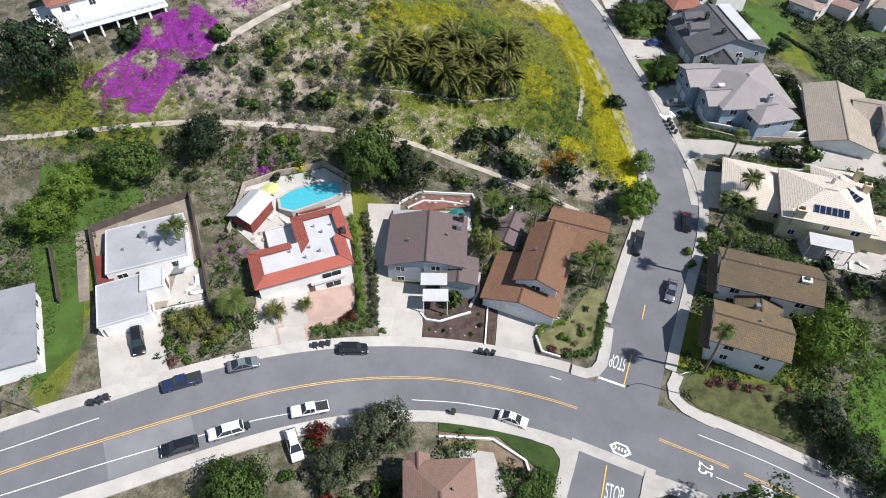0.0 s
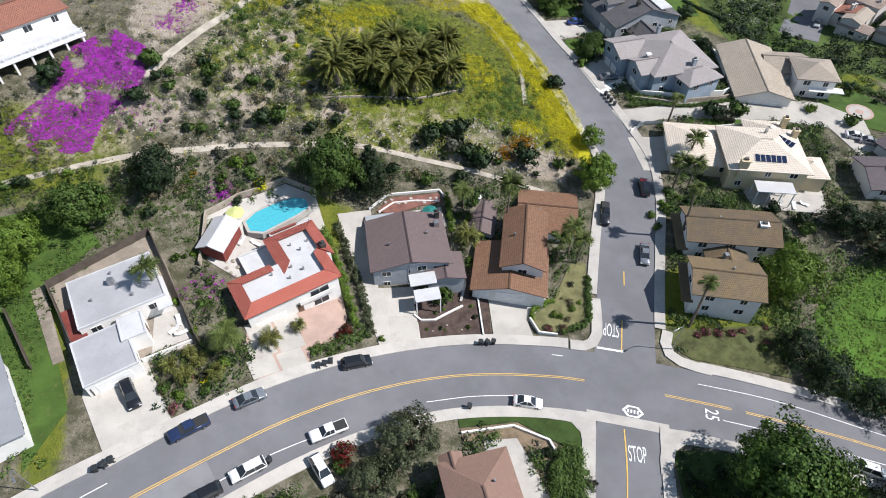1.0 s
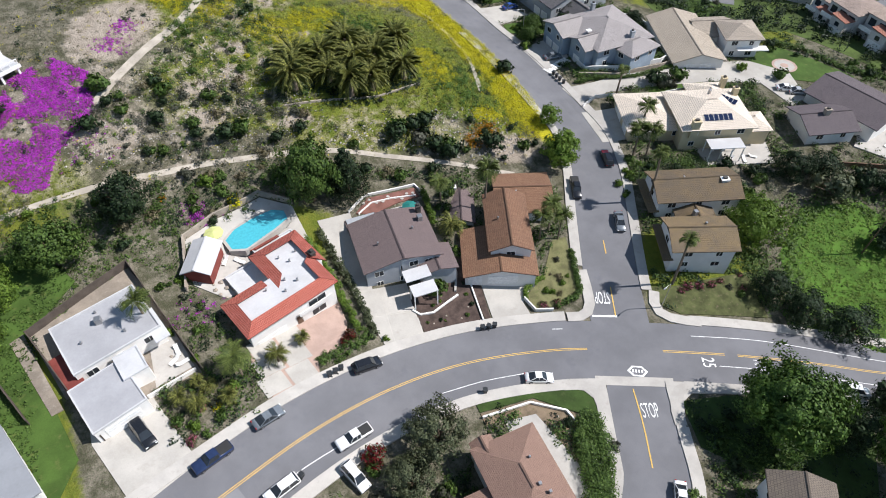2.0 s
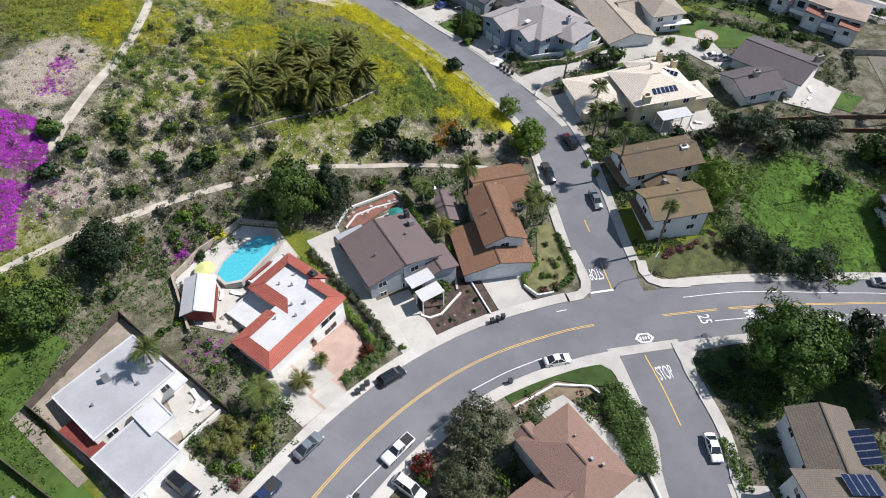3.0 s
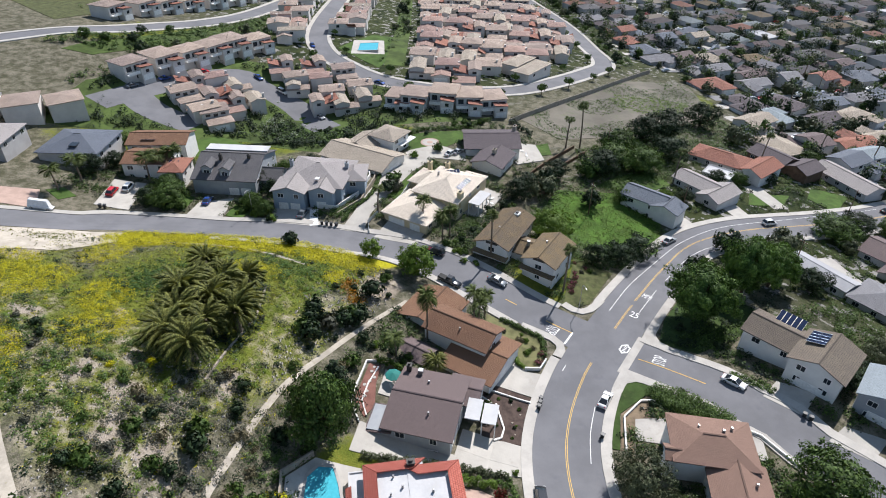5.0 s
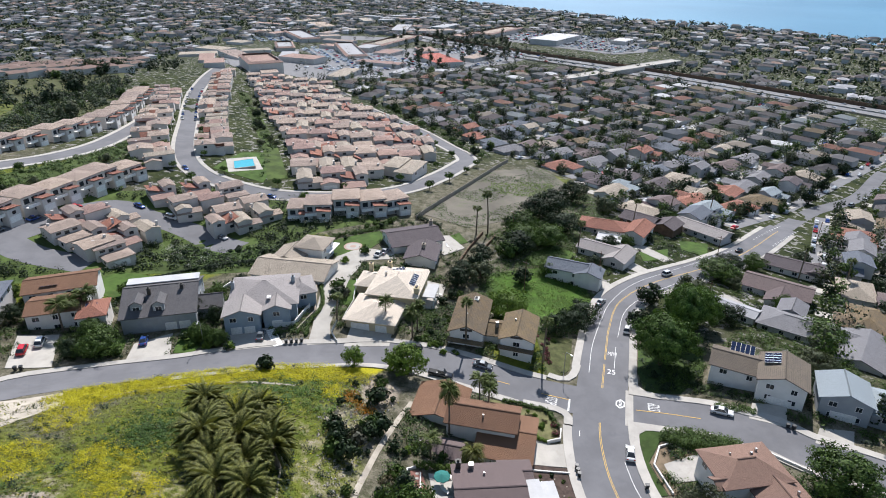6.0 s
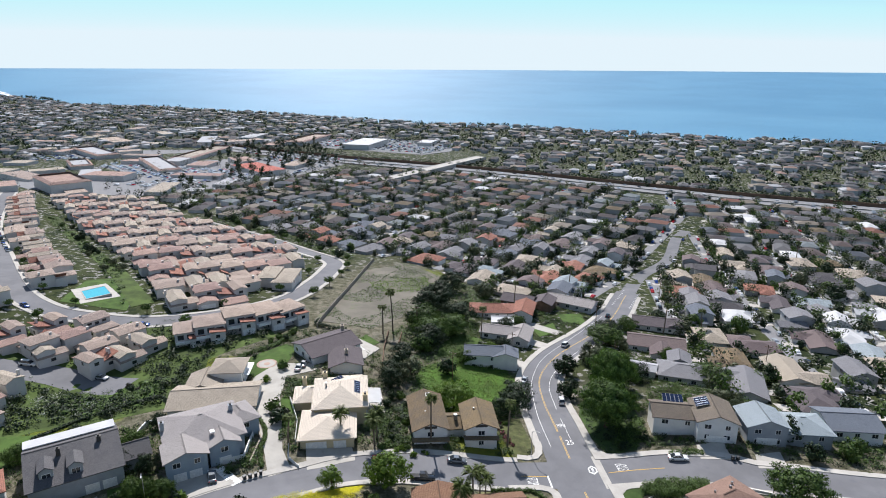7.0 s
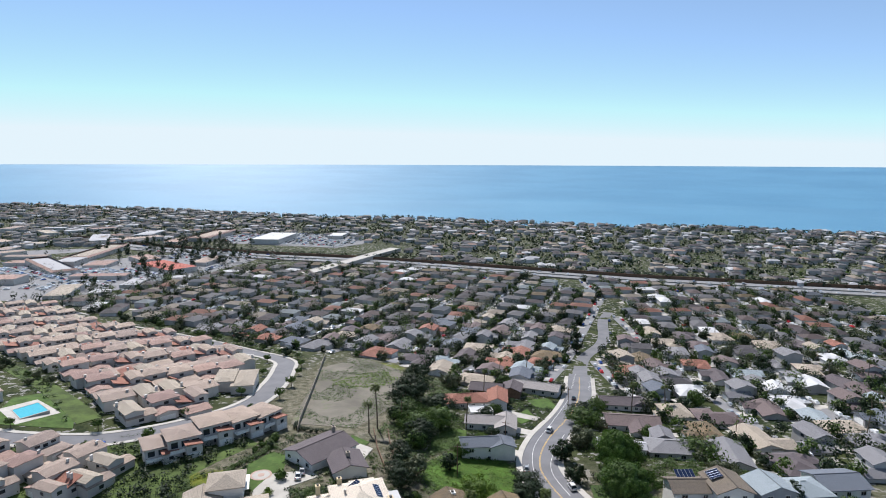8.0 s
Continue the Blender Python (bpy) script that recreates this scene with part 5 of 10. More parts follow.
# houses down the hill beyond the meadow
h = House("blue-slate roofed house with white walls", 95.6, 29.2, 2.9)
h.block(97.2, 30.4, 12.4, 7.6, 60, 4.6, "gable", 1.6, M_STUCCO, M_SLATESHING, 0.5, win="nsw", storeys=2)
h.block(92.6, 24.6, 8.0, 6.6, 60, 4.4, "gable", 1.3, M_STUCCO, M_SLATESHING, 0.5, along=False, win="w")
h = House("grey-roofed house with crossing gables", 114.2, 10.3)
h.block(116.5, 12.5, 14.0, 8.0, 48, 3.2, "gable", 1.5, M_HOUSEWALL, M_GREYSHING, 0.5, win="ns")
h.block(110.2, 7.4, 12.0, 7.4, 138, 3.2, "gable", 1.5, M_HOUSEWALL, M_GREYSHING, 0.5, win="e")
h = House("terracotta-roofed house with a flat white front wing", 138.0, -1.0)
h.block(142.0, 2.0, 18.0, 10.0, 62, 3.4, "hip", 1.8, M_HOUSEWALL, M_TERRACOTTA, 0.6, win="ns")
h.block(136.4, -10.4, 14.0, 8.0, 140, 3.4, "gable", 1.6, M_HOUSEWALL, M_TERRACOTTA, 0.6)
h.block(129.6, 4.0, 9.0, 7.0, 62, 3.0, "flat", 0, M_STUCCO, M_MEMBRANE)
h = House("dark brown gabled house", 151.0, -23.5)
h.block(154.0, -19.0, 14.0, 10.0, 42, 3.6, "gable", 1.8, M_WOOD, M_PLUMSHING, 0.6, win="ns")
h.block(147.0, -28.0, 10.0, 8.4, 132, 3.6, "gable", 1.6, M_WOOD, M_PLUMSHING, 0.6)
h = House("long low grey-roofed house", 147.0, -43.0)
h.block(147.0, -43.0, 22.0, 9.4, 34, 3.4, "gable", 1.6, M_HOUSEWALL, M_GREYSHING, 0.6, win="ns")
h = House("mauve-roofed low house with a wide front gable", 88.6, -40.2)
h.block(90.0, -40.0, 20.0, 11.0, 48, 3.2, "gable", 1.8, M_HOUSEWALL, M_MAUVE, 0.6, win="ns")
h.block(83.0, -36.4, 9.0, 8.0, 138, 3.2, "gable", 1.5, M_HOUSEWALL, M_MAUVE, 0.5)
h = House("long low white-walled house with pale flat roof", 73.0, -13.0)
h.block(73.0, -12.6, 16.0, 6.0, 42, 2.9, "gable", 0.8, M_STUCCO, M_GREYMEMBRANE, 0.4, win="ns")
h = House("grey-roofed house with a wide hipped roof", 62.0, -26.0)
h.block(62.0, -26.0, 17.0, 11.0, 48, 3.1, "hip", 1.7, M_HOUSEWALL, M_MIDSHING, 0.6, win="nse")
h.block(70.0, -31.0, 8.0, 7.0, 138, 3.0, "gable", 1.4, M_HOUSEWALL, M_MIDSHING, 0.5)
h = House("brown-roofed low house beside the downhill road", 112.0, -60.0)
h.block(112.0, -60.0, 17.0, 10.0, 48, 3.1, "gable", 1.7, M_HOUSEWALL, M_PLUMSHING, 0.6, win="nse")
h.block(106.0, -66.0, 8.0, 7.4, 138, 3.0, "gable", 1.4, M_HOUSEWALL, M_PLUMSHING, 0.5)

# ---------------------------------------------------------------- plants
RNG = np.random.default_rng(7)
POOL = {}


def leaf_cloud(centres, radii, per, size, rng, flat=0.75, up=0.0):
    """Small four-cornered leaves gathered round centres: (verts, faces)."""
    c = np.repeat(np.asarray(centres, float), per, 0)
    r = np.repeat(np.asarray(radii, float), per)
    d = rng.normal(size=(len(c), 3))
    d /= np.linalg.norm(d, axis=1)[:, None]
    p = c + d * (r * rng.uniform(0.55, 1.05, len(c)))[:, None] * np.array([1, 1, flat])
    if up:
        nrm = d * 0.5 + rng.normal(size=d.shape) * 0.3 + np.array([0, 0, up])
    else:
        mid = np.asarray(centres, float).mean(0)
        out = p - mid
        nrm = d * 0.6 + out / (np.linalg.norm(out, axis=1)[:, None] + 1e-6) * 0.8 + rng.normal(size=d.shape) * 0.32
    nrm /= np.linalg.norm(nrm, axis=1)[:, None]
    u = np.cross(nrm, rng.normal(size=d.shape))
    u /= np.linalg.norm(u, axis=1)[:, None]
    v = np.cross(nrm, u)
    s = size * rng.uniform(0.6, 1.4, len(c))[:, None]
    q = np.stack([p - u * s, p + v * s * 0.6, p + u * s, p - v * s * 0.6], 1)
    return q.reshape(-1, 3), np.arange(len(c) * 4).reshape(-1, 4).tolist()


def crown_centres(n, rx, ry, z0, z1, rng, hollow=0.35):
    """Clump centres in an uneven crown between heights z0 and z1."""
    d = rng.normal(size=(n, 3))
    d /= np.linalg.norm(d, axis=1)[:, None]
    k = rng.uniform(hollow, 1.0, n)[:, None] ** 0.6
    wob = 1 + 0.22 * np.sin(d[:, :1] * 5 + 1) * np.cos(d[:, 1:2] * 4) + rng.uniform(-0.12, 0.12, (n, 1))
    return d * k * wob * np.array([rx, ry, (z1 - z0) / 2]) + np.array([0, 0, (z0 + z1) / 2])


def make_tree(name, label, leaves, r, h, trunk, per, clumps, clump_r, leaf, bare=0.25, category="tree", seed=1):
    rng = np.random.default_rng(seed)
    ob = thing(name, label, category, Matrix())
    bm = bmesh.new()
    th = h * bare + 0.8
    add_tube(bm, [(0, 0, -0.6), (0.1, 0, th * 0.5), (0, 0.12, th), (0, 0, h * 0.72)], [trunk * 1.35, trunk, trunk * 0.85, trunk * 0.3])
    cs = crown_centres(clumps, r, r, h * bare, h, rng)
    for i in range(7):
        c = cs[i * (clumps // 7)]
        add_tube(bm, [(0, 0, th * (0.7 + 0.05 * i)), (c[0] * 0.45, c[1] * 0.45, th * 0.55 + c[2] * 0.45), tuple(c)], [trunk * 0.45, trunk * 0.3, trunk * 0.1], 6)
    part("trunk", bm, M_BARK, ob)
    part("crown", leaf_cloud(cs, rng.uniform(0.7, 1.3, clumps) * clump_r, per, leaf, rng), leaves, ob)
    return ob


def make_conifer(name, label, leaves, r, h, seed=1):
    rng = np.random.default_rng(seed)
    ob = thing(name, label, "tree", Matrix())
    bm = bmesh.new()
    add_tube(bm, [(0, 0, -0.6), (0, 0, h * 0.5), (0, 0, h * 0.95)], [0.32, 0.2, 0.04])
    cs, rs = [], []
    for k in range(16):
        z = h * (0.12 + 0.86 * k / 15)
        rr = r * (1 - (k / 16) ** 1.4) * rng.uniform(0.75, 1.1) + 0.2
        for a in np.arange(max(3, int(rr * 3.2))) * 2 * math.pi / max(3, int(rr * 3.2)) + rng.uniform(0, 6):
            for q in (0.45, 0.85):
                cs.append((math.cos(a) * rr * q, math.sin(a) * rr * q, z - rr * 0.22 * q))
                rs.append(0.28 + rr * 0.17)
        add_tube(bm, [(0, 0, z), (math.cos(a) * rr, math.sin(a) * rr, z - 0.3)], [0.07, 0.02], 5)
    part("trunk", bm, M_BARK, ob)
    part("crown", leaf_cloud(cs, rs, 26, 0.2, rng, 0.6), leaves, ob)
    return ob


def make_palm(name, label, fronds, trunk_h, trunk_r, n, length, droop, width, seed=1, skirt=False):
    """A palm: ringed trunk and arching fronds of paired leaflets."""
    rng = np.random.default_rng(seed)
    ob = thing(name, label, "palm", Matrix())
    bm = bmesh.new()
    k = 9
    lean = rng.uniform(-0.05, 0.05, 2) * trunk_h
    pts = [(lean[0] * (i / k) ** 2, lean[1] * (i / k) ** 2, trunk_h * i / k - 0.5 * (i == 0)) for i in range(k + 1)]
    add_tube(bm, pts, [trunk_r * (1.25 - 0.45 * i / k) * (1.06 if i % 2 else 0.97) for i in range(k + 1)], 9)
    part("trunk", bm, M_PALMBARK, ob)
    top = np.array(pts[-1])
    vs, fs = [], []
    for i in range(n):
        a, e = rng.uniform(0, 2 * math.pi), radians(rng.uniform(-15 if skirt else 0, 78))
        ln = length * rng.uniform(0.8, 1.1)
        out = np.array([math.cos(a), math.sin(a), 0])
        side = np.array([-math.sin(a), math.cos(a), 0])
        prev = None
        rib = []
        m = 11
        for j in range(m + 1):
            t = j / m
            ang = e - droop * t * t
            step = ln / m
            prev = top.copy() if prev is None else prev + (out * math.cos(ang) + np.array([0, 0, math.sin(ang)])) * step
            if j == 0:
                continue
            w = width * (0.35 + 0.65 * math.sin(math.pi * min(1, t * 0.9 + 0.1)))
            along = (out * math.cos(ang) + np.array([0, 0, math.sin(ang)]))
            rib.append((prev, side * w, along * w * 0.5 - np.array([0, 0, w * 0.3])))
        for s in (-1, 1):
            for (p_, sd, fw), (p2, sd2, fw2) in zip(rib, rib[1:]):
                for f0, f1 in ((0.0, 0.36), (0.5, 0.86)):
                    b0, tip = len(vs), p_ + (p2 - p_) * (f1 + 0.2)
                    k_ = rng.uniform(0.85, 1.25)
                    vs += [p_ + (p2 - p_) * f0, p_ + (p2 - p_) * f1, tip + sd * s * k_ * 0.7 + fw * 0.7, tip + sd * s * k_ * 1.15 + fw * 1.7]
                    fs += [(b0, b0 + 1, b0 + 2), (b0, b0 + 2, b0 + 3)]
            b0 = len(vs)
            vs += [rib[0][0] - side * 0.03, rib[0][0] + side * 0.03, rib[-1][0], rib[5][0] - np.array([0, 0, 0.06])]
            fs += [(b0, b0 + 1, b0 + 3), (b0, b0 + 3, b0 + 2)]
    part("fronds", (np.array(vs), fs), fronds, ob)
    return ob


def make_shrub(name, label, leaves, r, h, clumps, per, leaf, seed=1, category="shrub"):
    rng = np.random.default_rng(seed)
    cs = crown_centres(clumps, r * 0.8, r * 0.8, h * 0.1, h * 0.9, rng, 0.3)
    ob = part(name, leaf_cloud(cs, rng.uniform(0.6, 1.2, clumps) * r * 0.38, per, leaf, rng), leaves)
    return tagged(ob, label, category)


KINDS = {
    "broad": lambda: make_tree("tree", "broad green tree with a rounded dense crown", M_LEAF_MID, 5.0, 8.0, 0.32, 64, 140, 1.05, 0.21, 0.12, seed=3),
    "dark": lambda: make_tree("tree", "dark green spreading tree with a ragged crown", M_LEAF_DARK, 5.0, 8.0, 0.35, 55, 120, 1.05, 0.2, 0.12, seed=4),
    "giant": lambda: make_tree("tree", "tall green tree with a billowing crown", M_LEAF_FRESH, 7.2, 13.0, 0.5, 120, 230, 1.35, 0.24, 0.24, seed=5),
    "light": lambda: make_tree("tree", "fresh light-green tree with an airy crown", M_LEAF_LIGHT, 4.4, 7.5, 0.25, 70, 110, 0.95, 0.18, 0.12, seed=6),
    "olive": lambda: make_tree("tree", "olive-grey leafed tree with a loose crown", M_LEAF_OLIVE, 4.6, 7.0, 0.3, 70, 130, 0.9, 0.17, 0.14, seed=7),
    "young": lambda: make_tree("tree", "small leafy olive-green street tree", M_LEAF_LIGHT, 2.6, 5.0, 0.12, 50, 70, 0.65, 0.16, 0.15, seed=8),
    "conifer": lambda: make_conifer("conifer", "dark dense conifer behind the gardens", M_LEAF_DARK, 4.2, 11.0, 9),
    "date": lambda: make_palm("date_palm", "stout date palm with a full arching crown", M_FROND_GOLD, 4.2, 0.55, 84, 5.2, 1.45, 0.5, 10, True),
    "queen": lambda: make_palm("queen_palm", "slender palm with a feathery drooping crown", M_FROND, 7.0, 0.17, 30, 2.9, 1.9, 0.62, 11),
    "bushpalm": lambda: make_palm("clump_palm", "low palm with yellowish arching fronds", M_FROND_GOLD, 2.2, 0.2, 38, 2.4, 1.6, 0.45, 12),
    "tall": lambda: make_palm("fan_palm", "tall thin palm with a small tufted crown", M_FROND, 13.0, 0.2, 48, 1.9, 1.6, 0.4, 13, True),
    "shrub": lambda: make_shrub("shrub", "rounded dark green garden shrub", M_LEAF_DARK, 1.2, 1.5, 20, 20, 0.16, 14),
    "green": lambda: make_shrub("shrub", "leafy mid-green bush on the ground", M_LEAF_MID, 1.2, 1.4, 20, 20, 0.17, 15),
    "bright": lambda: make_shrub("shrub", "bright green leafy garden bush", M_LEAF_LIGHT, 1.1, 1.2, 24, 24, 0.14, 16),
    "sage": lambda: make_shrub("shrub", "grey-green sage bush on the slope", M_LEAF_SAGE, 1.1, 1.0, 18, 18, 0.15, 17),
    "gold": lambda: make_shrub("shrub", "yellow-flowering brush on the slope", M_LEAF_GOLD, 1.0, 0.9, 22, 24, 0.12, 18),
    "orange": lambda: make_shrub("flower_clump", "clump of orange poppies on the slope", M_LEAF_ORANGE, 1.0, 0.5, 18, 24, 0.11, 19, "flowers"),
    "magenta": lambda: make_shrub("flower_clump", "magenta flowering bush on the bank", M_LEAF_MAGENTA, 1.1, 0.9, 22, 24, 0.12, 20, "flowers"),
    "pink": lambda: make_shrub("flower_clump", "pink flowering bush in a garden", M_LEAF_PINK, 1.0, 0.9, 22, 24, 0.12, 21, "flowers"),
    "red": lambda: make_shrub("shrub", "dark red-leaved bush in a garden", M_LEAF_RED, 1.4, 1.8, 26, 24, 0.15, 22),
    "dry": lambda: make_shrub("shrub", "dry straw-coloured brush on the slope", M_LEAF_DRY, 1.0, 0.7, 22, 22, 0.12, 23),
    "fartree": lambda: make_tree("tree", "dark town tree between the houses", M_LEAF_DARK, 4.0, 7.0, 0.3, 22, 60, 1.0, 0.42, 0.1, seed=24),
    "farpale": lambda: make_tree("tree", "olive-green town tree between the houses", M_LEAF_OLIVE, 3.6, 6.0, 0.3, 22, 52, 0.95, 0.4, 0.1, seed=25),
    "fargreen": lambda: make_tree("tree", "green town tree between the houses", M_LEAF_MID, 3.4, 5.0, 0.25, 22, 52, 0.9, 0.38, 0.08, seed=26),
    "balltree": lambda: make_tree("tree", "clipped round street tree", M_LEAF_MID, 1.7, 4.2, 0.12, 16, 40, 0.55, 0.25, 0.4, seed=27),
}


def plant(kind, x, y, s=1.0, sz=None, z=None, label="", group=""):
    """Stands one plant on the ground; the first of a kind is the pattern for the rest."""
    z = ground_z(x, y) if z is None else z
    m = pose(x, y, z, 0, 0, RNG.uniform(0, 360))
    if kind not in POOL:
        ob = POOL[kind] = KINDS[kind]()
        ob.matrix_basis = m
    else:
        ob = stamp(POOL[kind], m @ Matrix.Diagonal((s, s, sz or s, 1)))
    return tagged(ob, label, "", group)

# ---------------------------------------------------------------- vehicles
CAR_PAINT = {k: paint("car_" + k, c, 0.25, 0.2 if k not in ("white", "red") else 0.0, 0.6) for k, c in dict(
    white=(0.75, 0.75, 0.74), black=(0.012, 0.013, 0.016), navy=(0.02, 0.035, 0.09), grey=(0.17, 0.19, 0.21), silver=(0.42, 0.43, 0.44), red=(0.5, 0.015, 0.02), blue=(0.03, 0.08, 0.3)).items()}
M_LAMP = paint("lamp_lens", (0.75, 0.75, 0.72), 0.1)
M_TAIL = paint("tail_lens", (0.35, 0.01, 0.01), 0.15)
M_RIM = paint("wheel_rim", (0.45, 0.45, 0.46), 0.3, 0.8)


def loft(bm, profile, half, tuck, mats=None):
    """A shell from a side profile (x, z): full width low down, tucked in towards the top."""
    lo = min(p[1] for p in profile)
    hi = max(p[1] for p in profile)
    rows = []
    for s in (-1, -0.82, 0.82, 1):
        row = []
        for x, z in profile:
            k = (z - lo) / (hi - lo)
            w = half - tuck * k
            zz = z - (0.07 * k if abs(s) == 1 else 0)
            row.append(bm.verts.new((x * (0.985 if abs(s) == 1 else 1), s * w, zz)))
        rows.append(row)
    n = len(profile)
    for a, b in zip(rows, rows[1:]):
        for i in range(n):
            bm.faces.new((a[i], a[(i + 1) % n], b[(i + 1) % n], b[i]))
    bm.faces.new(rows[0][::-1])
    bm.faces.new(rows[-1])


def wheel_mesh():
    bm = bmesh.new()
    add_tube(bm, [(0, -0.12, 0), (0, -0.09, 0), (0, 0.09, 0), (0, 0.12, 0)], [0.28, 0.34, 0.34, 0.28], 16)
    return bm


def make_car(kind, colour, label, far=False):
    ob = thing("car" if kind != "pickup" else "pickup_truck", label, "car", Matrix())
    L, H = {"sedan": (4.7, 1.45), "suv": (4.9, 1.8), "pickup": (5.6, 1.85), "van": (5.6, 2.4)}[kind]
    a, deck = L / 2, {"sedan": 0.92, "suv": 1.05, "pickup": 1.08, "van": 1.1}[kind]
    body = bmesh.new()
    if kind == "pickup":
        prof = [(-a, 0.42), (-a, deck), (-0.75, deck + 0.01), (0.95, deck + 0.02), (a - 0.25, deck - 0.06), (a, 0.82), (a, 0.4), (a - 0.3, 0.3), (-a + 0.3, 0.32)]
        cab = [(-0.72, deck), (-0.6, H - 0.08), (-0.45, H), (0.55, H), (1.25, deck + 0.02)]
    elif kind == "sedan":
        prof = [(-a, 0.45), (-a + 0.05, 0.9), (-a + 0.75, deck), (1.05, deck), (a - 0.35, 0.78), (a, 0.6), (a - 0.05, 0.35), (a - 0.4, 0.26), (-a + 0.3, 0.28)]
        cab = [(-1.75, deck - 0.02), (-1.0, H - 0.06), (-0.6, H), (0.25, H - 0.02), (1.2, deck - 0.02)]
    else:
        prof = [(-a, 0.45), (-a, deck), (-1.0, deck + 0.02), (1.1, deck), (a - 0.3, 0.92), (a, 0.7), (a - 0.05, 0.38), (a - 0.4, 0.3), (-a + 0.3, 0.32)]
        cab = [(-a + 0.08, deck), (-a + 0.35, H - 0.06), (-a + 0.7, H), (0.35, H), (1.3, deck)] if kind == "suv" else [(-a + 0.05, deck), (-a + 0.08, H - 0.1), (-a + 0.3, H), (1.3, H), (2.1, deck)]
    loft(body, prof, 0.92, 0.06)
    part("body", body, CAR_PAINT[colour], ob, "", True)
    g = bmesh.new()
    loft(g, cab, 0.85, 0.2)
    part("cabin_glass", g, M_GLASS if kind != "van" else CAR_PAINT[colour], ob)
    r = bmesh.new()
    x0, x1 = cab[2][0] - 0.15, cab[3][0] + 0.1
    add_box(r, x0, -0.6, H - 0.03, x1, 0.6, H + 0.035)
    for s in () if far else (-1, 1):
        for foot, head, w in (((cab[-1][0] - 0.1, s * 0.8, cab[-1][1]), (x1, s * 0.63, H), 0.05), ((cab[0][0] + 0.1, s * 0.8, cab[0][1]), (x0, s * 0.63, H), 0.06), (((x0 + x1) / 2, s * 0.8, deck), ((x0 + x1) / 2, s * 0.64, H), 0.05)):
            pb = bmesh.new()
            add_tube(pb, [foot, head], [w, w], 5)
            part("pillar", pb, CAR_PAINT[colour], ob)
    part("roof", r, CAR_PAINT[colour], ob)
    if kind == "pickup":
        part("cargo_bed", boxes((-a + 0.12, -0.72, deck - 0.35, -0.85, 0.72, deck + 0.02)), M_BLACK, ob, "dark open cargo bed")
    wm, rm = None, None
    for x in (-a + 0.95, a - 0.95):
        for y in (-0.82, 0.82):
            if wm is None:
                w = part("wheel", wheel_mesh(), M_BLACK, ob)
                wm = w.data
                w.location = (x, y, 0.34)
                rb = bmesh.new()
                add_tube(rb, [(0, -0.125, 0), (0, 0.125, 0)], [0.2, 0.2], 12)
                if far:
                    rb.free()
                    continue
                rim = part("rim", rb, M_RIM, w)
                rm = rim.data
            else:
                w = twin("wheel", wm, pose(x, y, 0.34), ob)
                if not far:
                    twin("rim", rm, Matrix(), w)
    if far:
        return ob
    for y in (-0.66, 0.66):
        part("headlight", boxes((a - 0.14, y - 0.2, 0.62, a - 0.01, y + 0.2, 0.78), bevel=0.03), M_LAMP, ob, "clear headlight")
        part("tail_light", boxes((-a - 0.01, y - 0.16, 0.7, -a + 0.12, y + 0.16, 0.92), bevel=0.03), M_TAIL, ob, "red tail light")
    part("bumper", boxes((a - 0.06, -0.8, 0.36, a + 0.05, 0.8, 0.52), bevel=0.03), M_BLACK, ob)
    return ob


def car(kind, colour, x, y, ang, label="", group="", z=None, far=False):
    key = (kind, colour, far)
    e = 1.6
    z = ground_z(x, y) + 0.1 if z is None else z
    c, s = math.cos(radians(ang)), math.sin(radians(ang))
    pitch = math.degrees(math.atan2(ground_z(x - e * c, y - e * s) - ground_z(x + e * c, y + e * s), 2 * e))
    roll = math.degrees(math.atan2(ground_z(x - e * s, y + e * c) - ground_z(x + e * s, y - e * c), 2 * e))
    m = pose(x, y, z + 0.0, 0, 0, ang) @ pose(0, 0, 0, roll, pitch, 0)
    if key not in POOL:
        ob = POOL[key] = make_car(kind, colour, label or f"{colour} {kind} parked on the street", far)
        ob.matrix_basis = m
    else:
        ob = stamp(POOL[key], m)
    return tagged(ob, label, "", group)

